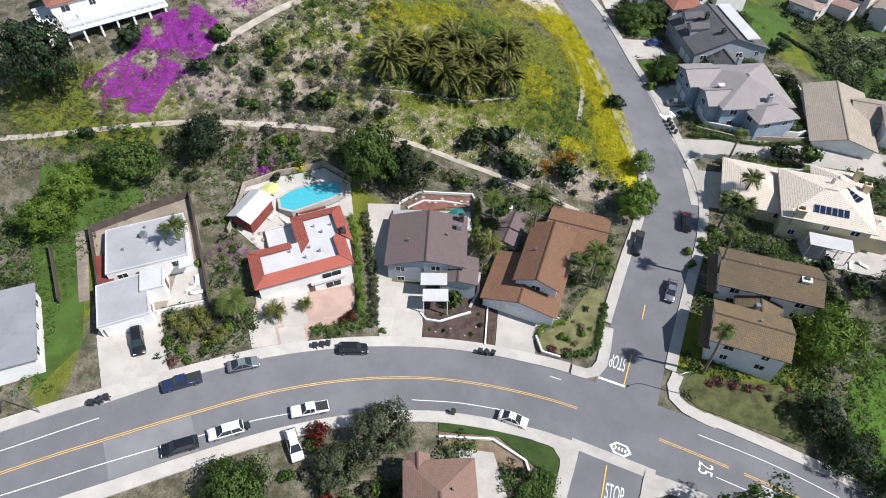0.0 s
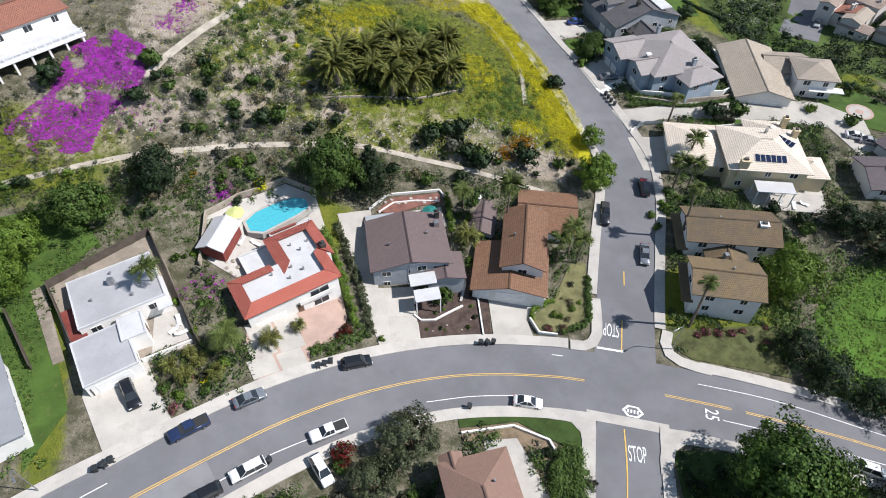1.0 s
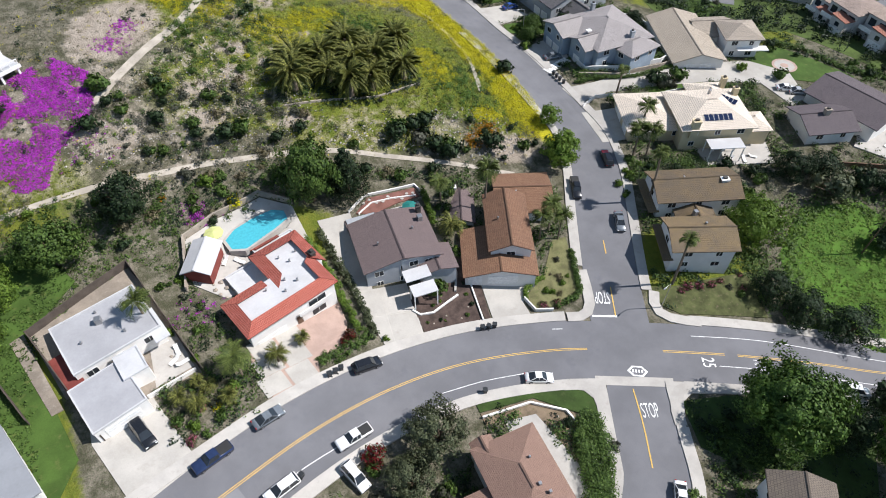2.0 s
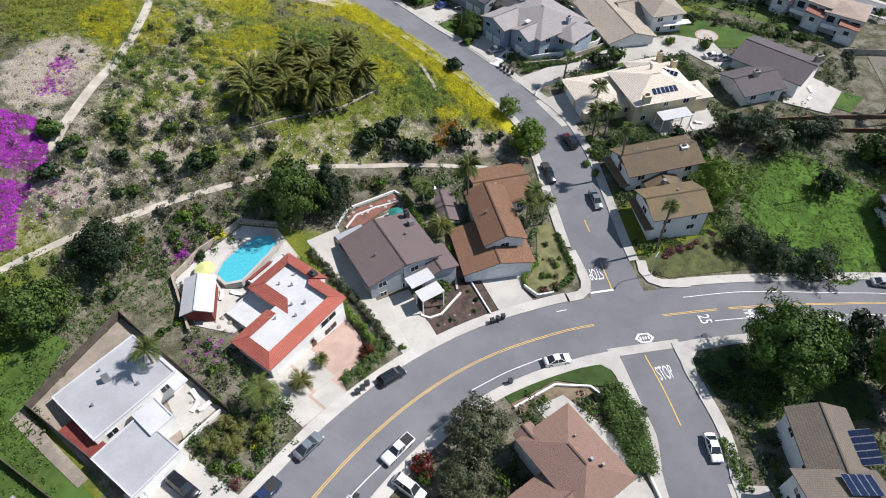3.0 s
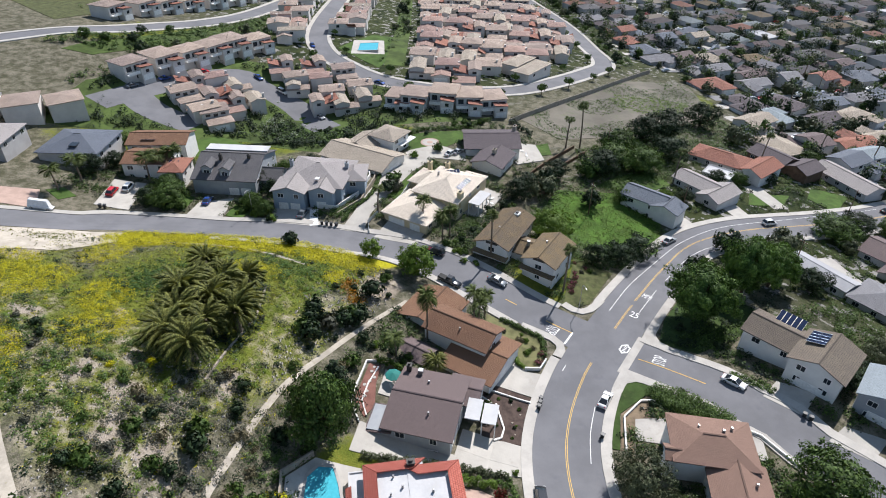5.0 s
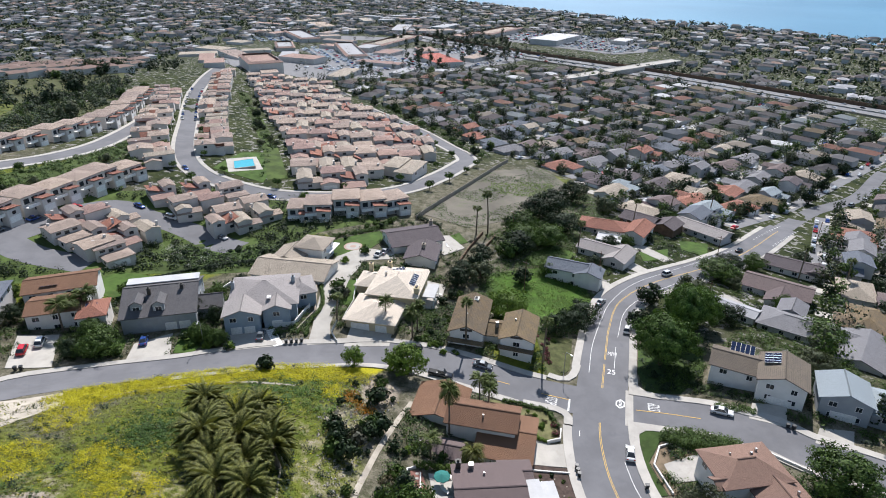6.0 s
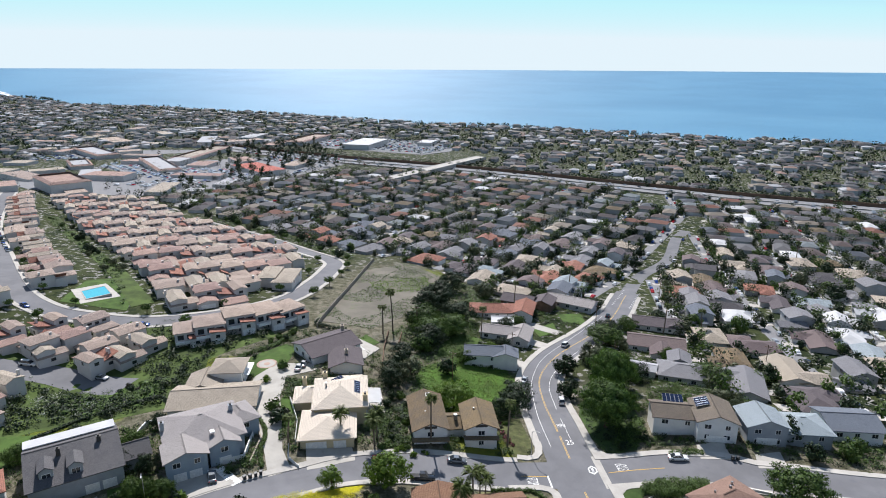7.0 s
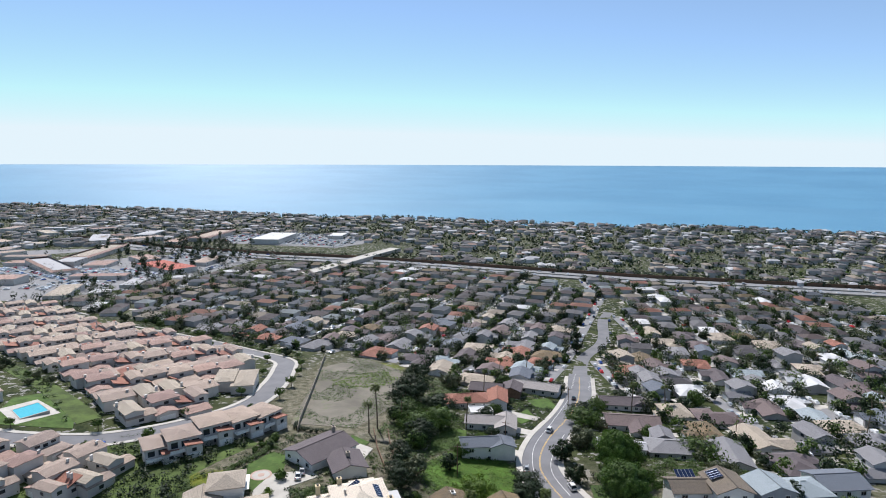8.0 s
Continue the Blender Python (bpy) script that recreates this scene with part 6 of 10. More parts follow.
# ---------------------------------------------------------------- planting near the road
for k, x, y, s, sz in (("broad", -55.1, 82.6, 1.2, 1.1), ("dark", -43.6, 89.4, 1.3, 1.25), ("broad", -13.4, 88.2, 1.08, 1.65), ("conifer", -6.6, 88.4, 1.0, 1.15), ("dark", -73, 98, 1.3, 1.7),
                       ("light", -65.3, 70.8, 1.0, 1.0), ("light", -63.1, 77, 0.9, 1.0), ("olive", -7.7, 38.0, 1.0, 1.0), ("olive", -13.4, 33, 0.8, 0.7), ("broad", -26.6, 28.6, 0.95, 0.75),
                       ("giant", 42.6, 23.0, 1.1, 1.3), ("giant", 56.0, 10.6, 0.85, 1.2), ("giant", 63.5, 2.5, 0.75, 0.9), ("dark", 52.5, 17.0, 0.9, 1.0), ("light", 66, 57, 1.35, 1.2), ("young", 41.7, 97.8, 1.0, 1.0),
                       ("young", 38.1, 85.6, 1.6, 1.5), ("young", 40, 88, 1.2, 1.2), ("broad", -2.2, 8.9, 1.3, 1.0), ("dark", 61, 44.5, 0.8, 0.7), ("dark", 64, 38.5, 0.9, 0.7), ("dark", 70.2, 33.4, 1.0, 0.7),
                       ("dark", 157, 20, 1.7, 1.3), ("dark", 150, 28, 1.3, 1.1), ("broad", 130, 38, 1.4, 1.1), ("dark", 113, 44, 1.3, 1.0), ("broad", 120, 40, 1.3, 1.0), ("dark", 177, 4, 1.4, 1.2),
                       ("dark", 103, 58, 0.9, 0.7), ("dark", 92, 66, 0.8, 0.6), ("broad", 122, 30, 1.3, 1.0), ("dark", 136, 20, 1.4, 1.0), ("dark", 85, 68, 0.8, 0.7), ("broad", 101.6, -25, 1.4, 0.8),
                       ("dark", 110, -34, 1.1, 0.7), ("broad", 56.3, -31, 1.2, 0.8), ("olive", 36, -13.5, 1.0, 0.8), ("broad", 52.1, 157.5, 1.0, 0.75), ("broad", 52.8, 130.5, 0.5, 0.5), ("broad", 55, 133.6, 0.45, 0.5)):
    plant(k, x, y, s, sz)
for k, x, y, s, sz in (("queen", -43.4, 68.4, 1.0, 0.85), ("queen", -32, 56.2, 1.2, 0.75), ("bushpalm", -26.5, 57.5, 1.0, 1.0), ("bushpalm", -22.3, 60.2, 0.7, 0.7), ("queen", 17.6, 78.6, 1.0, 1.5), ("queen", 27.8, 70.8, 1.0, 1.0),
                       ("queen", 25.2, 69.4, 0.9, 0.95), ("queen", 28.8, 68.6, 0.85, 0.9), ("bushpalm", 9.2, 75.2, 1.3, 1.4), ("queen", 10.1, 83, 1.0, 0.7), ("queen", 61.2, 90.2, 1.0, 1.0), ("queen", 55.1, 83.6, 1.1, 1.0),
                       ("queen", 57.4, 82.2, 1.0, 1.1), ("tall", 44.4, 52.4, 1.0, 0.9), ("tall", 50.5, 70.6, 1.0, 1.0), ("tall", 130, 51, 1.2, 1.2), ("tall", 127.6, 55.7, 1.2, 0.8), ("queen", 62.4, 170, 1.3, 1.1), ("queen", 70.1, 166.5, 1.3, 1.1),
                       ("tall", 62.5, 102.8, 1.0, 0.6)):
    plant(k, x, y, s, sz)
for i, (x, y) in enumerate(((-10.2, 110.6), (-8.4, 115.4), (-2.6, 112.6), (3.0, 114.6), (8.2, 115.6), (13.4, 113.6), (-3.0, 117.2), (2.6, 120.2), (14.4, 122.8), (8.4, 121.0), (5.6, 110.8), (0.6, 108.8))):
    plant("date", x, y, 1.0 + 0.1 * math.sin(i * 2.1), 0.9 + 0.15 * math.cos(i * 1.7), group="palms in the hillside grove")

for k, x, y, q, qz in (("dark", 69.4, 138.0, 0.6, 0.6), ("broad", 58.2, 161.4, 0.75, 0.7), ("dark", 50.6, 163.0, 0.6, 0.6), ("queen", 54.0, 184.6, 1.4, 1.0), ("queen", 47.0, 186.0, 1.2, 0.9), ("dark", 60.0, 186.0, 0.7, 0.7), ("queen", 66.0, 168.8, 1.3, 1.0), ("broad", 56.6, 136.4, 0.5, 0.5), ("dark", 64.5, 133.6, 0.5, 0.55), ("broad", 77.5, 136.5, 0.55, 0.55), ("dark", 85.5, 131, 0.45, 0.5), ("dark", 60.4, 161.8, 0.55, 0.6), ("broad", 83, 161, 0.6, 0.6), ("dark", 90, 150, 0.5, 0.5), ("dark", 66.5, 183.5, 0.6, 0.6), ("broad", 78, 190, 0.6, 0.6), ("dark", 88.5, 112.5, 0.4, 0.45), 
                       ("dark", 103.0, -28.0, 0.9, 0.7), ("broad", 112, -45, 0.9, 0.7), ("dark", 66, -8, 0.9, 0.7), ("broad", 98.5, 36.0, 0.7, 0.6), ("dark", 124, 6.0, 0.7, 0.6), ("broad", 128, -2, 0.6, 0.5), ("dark", 106, 18, 0.6, 0.5), ("light", 104, 24, 0.5, 0.5),
                       ("broad", 160, -34, 0.8, 0.7), ("dark", 134, -14, 0.5, 0.5), ("dark", 143, -54, 0.8, 0.6), ("broad", 78, -34, 0.6, 0.6), ("tall", 150, -14, 1.0, 0.9), ("tall", 118, 20, 1.0, 0.9), ("tall", 172, -60, 1.1, 1.0), ("tall", 96, -70, 1.1, 0.9), ("tall", 104, -58, 1.1, 1.0), ("dark", 120, -70, 0.8, 0.6), ("broad", 52, -44, 1.0, 0.7)):
    if q:
        plant(k, x, y, q, qz)

# succulents and low palms in the front garden of the flat-roofed house
for k, x, y, q in (("bushpalm", -40.6, 54.2, 0.75), ("bushpalm", -38.4, 52.4, 0.85), ("bushpalm", -36.6, 55.0, 0.7), ("bushpalm", -34.2, 52.4, 0.75), ("bushpalm", -38.0, 56.4, 0.6), ("green", -41.4, 51.0, 0.9), ("bright", -39.4, 49.6, 0.8), ("green", -35.6, 50.2, 1.0), ("bright", -33.4, 54.6, 1.0), ("sage", -36.4, 52.6, 0.8), ("pink", -39.8, 47.6, 0.7), ("green", -31.8, 58.4, 1.1)):
    plant(k, x, y, q)

# ---------------------------------------------------------------- parked cars
car("suv", "black", -45.7, 50.4, -66, "black car parked on a pale driveway")
car("pickup", "navy", -37.7, 44.3, 205, "dark blue pickup truck parked at the kerb")
car("sedan", "grey", -29.8, 48.1, 21, "grey sedan parked at the kerb")
car("suv", "black", -14.0, 53.2, 9, "black sport utility vehicle parked at the kerb")
car("sedan", "white", 11.7, 43.0, -19, "white sedan parked on the bend")
car("pickup", "white", -19.2, 42.0, 198, "white pickup truck parked at the kerb")
car("suv", "white", -30.1, 37.6, 203, "white car parked at the kerb")
car("suv", "black", -35.6, 34.9, 203, "black car parked at the kerb")
car("pickup", "black", 37.8, 78.3, -110, "black pickup truck parked on the side street")
car("sedan", "grey", 42.0, 67.8, -111, "grey sedan parked on the side street")
jeep = car("suv", "black", 48.6, 84.0, 75, "dark off-road car with a red bonnet on the side street")
part("bonnet", boxes((0.95, -0.72, 1.02, 2.2, 0.72, 1.1), bevel=0.03), CAR_PAINT["red"], jeep, "red bonnet")
car("suv", "white", -20.6, 36.4, -66, "white car parked on a short driveway")
car("sedan", "white", 21.6, 18.6, -122, "white sedan parked on the lower street")
car("sedan", "grey", 54.9, 120.8, -2, "grey car parked in front of a garage")
car("suv", "red", 52.4, 174.6, 14, "red car parked on a driveway")
car("suv", "white", 56.3, 172.6, 14, "white car parked on a driveway")
car("sedan", "blue", 56.4, 149.0, 10, "blue car parked on a driveway")
car("sedan", "silver", 80.2, 24.6, -40, "silver car parked on the bend")
car("suv", "white", 61.6, 23.6, -30, "white car parked by the trees")
car("suv", "white", 101.2, -6.5, -58, "white car parked on the downhill road")
car("sedan", "black", 130, -50.5, -50, "black car parked on the downhill road")
car("sedan", "white", 103.5, 91.5, -25, "white car parked on the private drive")
car("sedan", "silver", 105.5, 89.5, -25, "silver car parked on the private drive")
car("van", "white", 36.0, 181.6, -70, "white van parked on the side street")

# ---------------------------------------------------------------- road paint
def paint_line(pts, width, mat, lift=0.125):
    return marking(curve(pts, 1.5), 0.0, width, 0.0, 1.0, mat, lift)


for o in (-0.14, 0.14):
    marking(MAIN, o, 0.11, 0.0, along(MAIN, 22.3, 45.5), M_YELLOW)
    marking(MAIN, o, 0.11, along(MAIN, 34.1, 40.7), along(MAIN, 44, 36.5), M_YELLOW)
    marking(MAIN, o, 0.11, along(MAIN, 47, 35.3), along(MAIN, 160, -88), M_YELLOW)
paint_line([(-4.1, 45.5), (3, 45.6), (9.9, 44.8)], 0.12, M_WHITE_LINE)
paint_line([(-60, 25.5), (-39.6, 34.2), (-35, 36.1), (-27.2, 39.5), (-20.3, 41.8)], 0.12, M_WHITE_LINE)
paint_line([(-80, 23.2), (-60, 32), (-47.1, 38.1)], 0.12, M_WHITE_LINE)
paint_line([(40.9, 41.7), (54.9, 35.9), (72.4, 26.7), (81.8, 20.4), (92.9, 9.0), (106, -11), (118, -29), (131, -48)], 0.12, M_WHITE_LINE)
paint_line([(41.9, 35.0), (52.7, 30.4)], 0.12, M_WHITE_LINE)
paint_line([(58.5, 27.6), (74, 19.4), (84, 9.0), (96, -9)], 0.12, M_WHITE_LINE)
paint_line([(18.5, 51.2), (20.3, 50.6)], 0.14, M_WHITE_LINE)
paint_line([(26.6, 51.2), (30.8, 49.6)], 0.4, M_WHITE_LINE)
paint_line([(30.6, 49.8), (33.0, 55.6)], 0.2, M_YELLOW)
paint_line([(36.0, 62.4), (37.0, 65.2)], 0.2, M_YELLOW)
paint_line([(25.4, 36.2), (23.5, 30.6), (20.6, 23.8)], 0.2, M_YELLOW)
tagged(part("road_patch", strip(MAIN, [-5.6, -2.5, -0.3], [0.106] * 3, along(MAIN, -46, 35), along(MAIN, -36, 39.5)), M_ASPHALT2), "lighter patched rectangle of asphalt", "road patch", kind="structure")


def lettering(text, x, y, ang, height, width):
    """Words painted on the road in the built-in font."""
    c = bpy.data.curves.new("road_lettering", "FONT")
    c.body, c.align_x, c.align_y, c.size = text, "CENTER", "CENTER", 1.0
    tmp = new("road_lettering", c)
    me = bpy.data.meshes.new_from_object(tmp.evaluated_get(bpy.context.evaluated_depsgraph_get()))
    bpy.data.objects.remove(tmp)
    co = np.array([v.co[:] for v in me.vertices])
    co = (co - (co.max(0) + co.min(0)) / 2) / np.maximum(co.max(0) - co.min(0), 1e-6) * np.array([width, height, 0])
    c_, s_ = math.cos(radians(ang)), math.sin(radians(ang))
    wx, wy = x + co[:, 0] * c_ - co[:, 1] * s_, y + co[:, 0] * s_ + co[:, 1] * c_
    for v, px, py, pz in zip(me.vertices, wx, wy, heights(wx, wy)):
        v.co = (px, py, pz + 0.13)
    me.materials.append(M_WHITE_LINE)
    return tagged(new("road_lettering", me), f"white painted word {text} on the asphalt", "road marking", kind="structure")


lettering("STOP", 30.3, 54.0, 158, 2.6, 2.7)
lettering("STOP", 25.8, 32.0, -18, 2.6, 2.7)
lettering("25", 40.6, 36.2, 248, 2.2, 1.9)
lettering("MPH", 49.0, 32.8, 246, 2.0, 2.1)
bm = bmesh.new()
for k in range(6):
    a0, a1 = (k + 0.5) / 6 * 2 * math.pi, (k + 1.5) / 6 * 2 * math.pi
    q = []
    for r, a in ((1.0, a0), (1.0, a1), (0.72, a1), (0.72, a0)):
        u, v = 1.15 * r * math.cos(a), 1.75 * r * math.sin(a)
        x, y = 28.0 + u * 0.42 + v * 0.91, 38.8 + u * 0.91 - v * 0.42
        q.append(bm.verts.new((x, y, ground_z(x, y) + 0.13)))
    bm.faces.new(q)
for k in (-0.75, -0.25, 0.25, 0.75):
    q = []
    for u, v in ((-0.3, k - 0.14), (0.3, k - 0.14), (0.3, k + 0.14), (-0.3, k + 0.14)):
        x, y = 28.0 + u * 0.42 + v * 0.91, 38.8 + u * 0.91 - v * 0.42
        q.append(bm.verts.new((x, y, ground_z(x, y) + 0.13)))
    bm.faces.new(q)
tagged(part("road_symbol", bm, M_WHITE_LINE), "worn white six-sided outline painted on the asphalt", "road marking", kind="structure")

# paving seams of the tiled driveway
drive = drape("driveway", [(-30.4, 58.4), (-30.2, 61.6), (-21.6, 64.6), (-22.2, 66.6), (-15.0, 69.0), (-14.6, 62.3), (-15.6, 58.5), (-20.8, 56.6), (-21.2, 53.2), (-28.2, 50.2)], M_PINKPAVE, 0.13, "paved driveway of large pale slabs with pink seams", "driveway")
for i in range(2):
    for j in range(3):
        c = [(-29.3 + 4.25 * i + 0.12 + 1.1 * j * -0.36 * -1, 51.3 + 1.15 * i + 3.5 * j)]
        x, y = c[0]
        x -= 0.62 * j
        q = [(x, y), (x + 3.75, y + 1.25), (x + 2.65, y + 4.4), (x - 1.1, y + 3.15)]
        drape("slab", q, M_DRIVE, 0.165, parent=drive, edge=0.02)
drape("slab", [(-20.4, 58.6), (-15.8, 60.2), (-15.2, 68.2), (-19.0, 66.6), (-20.9, 62.6)], M_PINKPAVE, 0.15, parent=drive, edge=0.02)
for poly in ([(-11.6, 67.6), (-7.3, 67.4), (-7.9, 62.3), (-11.0, 62.4)], [(-7.1, 67.4), (-2.7, 67.2), (-2.9, 62.0), (-7.7, 62.3)], [(-10.9, 62.2), (-7.9, 62.1), (-8.2, 56.8), (-9.6, 56.8)], [(-7.7, 62.1), (-2.9, 61.8), (-3.1, 57.5), (-8.0, 56.9)]):
    drape("slab", poly, M_DRIVE, 0.165, "pale concrete driveway slab", "driveway slab", edge=0.02)

# ---------------------------------------------------------------- pools
def pool(poly, label, lift=0.2):
    cx, cy = np.mean(poly, 0)
    z = max(ground_z(x, y) for x, y in poly) + lift
    ob = thing("swimming_pool", label, "pool", pose(cx, cy, z))
    bm = bmesh.new()
    bm.faces.new([bm.verts.new((x - cx, y - cy, 0.02)) for x, y in poly])
    geo = bmesh.ops.extrude_face_region(bm, geom=bm.faces[:])["geom"]
    for v in geo:
        if isinstance(v, bmesh.types.BMVert):
            v.co.z -= 1.5
    bmesh.ops.recalc_face_normals(bm, faces=bm.faces[:])
    part("water", bm, M_POOL, ob, "clear turquoise water")
    bm = bmesh.new()
    n = len(poly)
    c = np.array([cx, cy])
    for i in range(n):
        a, b = np.array(poly[i]) - c, np.array(poly[(i + 1) % n]) - c
        oa, ob_ = a * (1 + 0.55 / np.linalg.norm(a)), b * (1 + 0.55 / np.linalg.norm(b))
        v = [bm.verts.new((*p, z_)) for z_ in (0.1, -1.2) for p in (a, b, ob_, oa)]
        for f in ((0, 1, 2, 3), (1, 0, 4, 5), (3, 2, 6, 7)):
            bm.faces.new([v[k] for k in f])
    bmesh.ops.remove_doubles(bm, verts=bm.verts[:], dist=0.01)
    part("coping", bm, M_CONC, ob, "pale stone pool edge")
    return z


pool([(-30.2, 83.2), (-28.4, 85.2), (-24.6, 87.0), (-21.2, 87.8), (-19.2, 86.8), (-18.9, 84.6), (-21.4, 82.9), (-24.6, 81.2), (-27.0, 79.9), (-29.4, 80.6)], "turquoise swimming pool behind the red-tiled house")
pool([(203.0, 155.8), (213.8, 158.2), (217.0, 150.0), (206.0, 147.2)], "shared turquoise swimming pool among terraced houses")
drape("pool_deck", [(198, 157.5), (217, 162.5), (226, 150), (205, 143.5)], M_CONC, 0.14, "pale concrete deck round the shared pool", "deck")
pool([(446, 172), (462, 176), (464, 166), (449, 162)], "distant turquoise swimming pool")

# ---------------------------------------------------------------- walls and fences
fence("fence", [(-50.4, 51.2), (-59.6, 70.9), (-45.3, 80.2), (-37.0, 58.2)], 1.7, 0.12, M_DARKWOOD, "dark timber fence round the flat-roofed house's yard")
fence("garden_wall", [(-44.6, 56.0), (-38.0, 58.9)], 0.9, 0.25, M_STUCCO, "low white garden wall", "wall")
fence("fence", [(-64.8, 67.0), (-59.4, 56.6)], 1.5, 0.12, M_DARKWOOD, "dark timber fence beside the grass")
fence("garden_wall", [(-37.6, 74), (-36.6, 84.2), (-31.2, 87.9), (-22.6, 91.0), (-17.2, 88.4)], 1.2, 0.3, M_BLOCK, "rough block wall behind the pool", "wall")
fence("garden_wall", [(-7.9, 84.4), (-3.9, 87.2), (6.3, 87.6), (7.0, 86.0)], 0.5, 0.25, M_STUCCO, "low white terrace wall", "wall", board=False)
fence("garden_wall", [(-6.2, 83.6), (-3.2, 85.4), (1.0, 85.6), (5.8, 85.2)], 0.4, 0.22, M_STUCCO, "low white terrace wall", "wall", board=False)
fence("garden_wall", [(-3.2, 62.0), (-2.2, 60.8), (0.1, 60.6), (3.0, 61.8), (5.6, 62.8)], 0.45, 0.3, M_STUCCO, "low curved white wall in the mulched garden", "wall", 1.2, board=False)
fence("garden_wall", [(8.9, 66.6), (7.9, 56.6)], 0.5, 0.25, M_STUCCO, "low white boundary wall", "wall", board=False)
fence("garden_wall", [(7.4, 70.8), (7.0, 67.0), (5.4, 63.6)], 0.5, 0.4, M_CONC, "low curved concrete edge", "wall", 1.4, board=False)
fence("garden_wall", [(16.8, 58.6), (17.6, 55.6), (20.6, 54.6)], 0.8, 0.25, M_STUCCO, "low white corner wall", "wall", board=False)
fence("garden_wall", [(0.2, 39.6), (8.4, 39.6), (13.2, 36.4), (14.2, 31.4), (13.4, 27.6)], 0.6, 0.3, M_STUCCO, "low curving white wall", "wall", 1.6, board=False)
fence("garden_wall", [(12.6, 26.8), (8.9, 16.2), (2.4, 10.6)], 0.7, 0.3, M_STUCCO, "low white boundary wall", "wall", board=False)
fence("terrace_wall", [(59.4, 118.0), (59.8, 113.4), (68, 110.2), (80.1, 110.6), (85.4, 113.0), (88, 124), (88.6, 134), (84, 136)], 1.3, 0.3, M_STUCCO, "white terrace wall round the taupe-roofed house", "wall")
fence("terrace_wall", [(57.6, 112.4), (66, 108.6), (78.5, 109.0), (84.6, 110.0)], 0.9, 0.3, M_BLOCK, "stepped stone retaining wall", "wall")
fence("retaining_wall", [(-13.3, 107.2), (-4.0, 108.0), (6.0, 108.6), (16.4, 111.6)], 0.35, 0.3, M_BLOCK, "low grey wall below the palm grove", "wall", 3)
fence("railing", [(53.5, 102.4), (57.5, 104.0), (62.8, 102.6)], 0.9, 0.06, M_TRIM, "white garden railing by the drive", "railing", 1.2)
fence("lot_fence", [(140, 77), (149, 72.6), (175.1, 57.9), (221.1, 32.5), (246, 19)], 1.9, 0.15, M_BLOCK, "long grey fence beside the empty lot", "fence", 4)
fence("retaining_wall", [(129, 53), (113, 60.5), (98, 66.4)], 1.1, 0.3, M_WOOD, "timber retaining wall along the slope", "wall", 3)
fence("retaining_wall", [(126, 49), (111, 56.5), (95, 62.6)], 1.1, 0.3, M_WOOD, "timber retaining wall along the slope", "wall", 3)
fence("fence", [(62.4, 101.2), (71, 98.8), (84, 98)], 1.5, 0.15, M_STUCCO, "pale wall beside the private drive", "wall")

# footpaths over the hill
for pts, w, lab in (([(27.4, 85.4), (19.8, 88.9), (7.8, 93.6), (-4.5, 97.0), (-15, 97.9), (-24, 97.9), (-31.3, 97.6), (-43.9, 95.7), (-54.9, 93.3), (-72, 89.6), (-95, 86)], 0.5, "narrow pale concrete path across the slope"),
                    ([(-8, 184), (-13, 166), (-20.1, 143.7), (-28.3, 128.9), (-34.9, 121.5), (-40.6, 114.7), (-46, 108)], 0.75, "sandy footpath on the hillside"),
                    ([(28, 148), (31, 140.4), (33, 125.4), (30.2, 109.6)], 0.5, "faint sandy track through the mustard")):
    ln = curve(pts, 1.5)
    tagged(part("footpath", strip(ln, [-w, 0, w], [0.1, 0.12, 0.1]), M_DIRTPATH), lab, "path", kind="structure")

# steps up to the taupe-roofed house
st = thing("garden_steps", "white concrete steps from the street to the house", "steps", pose(51.0, 116.2, ground_z(51, 116.2)))
for k in range(9):
    x, y = 0.85 * k, 0.34 * k
    dz = ground_z(51 + x, 116.2 + y) - ground_z(51, 116.2)
    part("step", boxes((-0.36, -1.1, -0.4, 0.36, 1.1, 0.18), m=pose(x, y, dz + 0.08, 0, 0, 22)), M_TRIM, st)


# ---------------------------------------------------------------- hedges, bins, umbrellas, lamps
def hedge(pts, w, h, mat, label):
    rng = np.random.default_rng(int(abs(pts[0][0] * 10)) + 3)
    p, n = curve(pts, 0.45)
    cs = np.repeat(p, 3, 0) + np.repeat(n, 3, 0) * rng.uniform(-w / 2 + 0.2, w / 2 - 0.2, len(p) * 3)[:, None]
    z = heights(cs[:, 0], cs[:, 1]) + rng.uniform(0.25, h - 0.25, len(cs))
    return tagged(part("hedge", leaf_cloud(np.column_stack([cs, z]), np.full(len(cs), 0.45), 46, 0.13, rng, 0.9, 0.5), mat), label, "hedge")


hedge([(-16.8, 80.6), (-14.9, 72.8), (-13.8, 65.6), (-13.0, 60.4)], 1.5, 1.9, M_LEAF_LIGHT, "clipped yellow-green boundary hedge")
hedge([(-14.2, 81.6), (-12.9, 75.3), (-12.0, 70.0), (-11.2, 64), (-10.9, 58.4)], 1.5, 1.5, M_LEAF_OLIVE, "loose green boundary hedge")
hedge([(-20.4, 55.4), (-16.0, 57.2), (-11.6, 59.0)], 3.0, 1.3, M_LEAF_MID, "dense green front hedge beside the pavement")
hedge([(17.0, 58.8), (18.8, 60.6), (21.9, 61.4)], 1.0, 1.0, M_LEAF_LIGHT, "clipped low corner hedge")
hedge([(24.2, 18.6), (22.8, 15.4), (20.8, 11.6)], 2.4, 0.9, M_LEAF_MID, "low green ground cover bank beside the lower street")
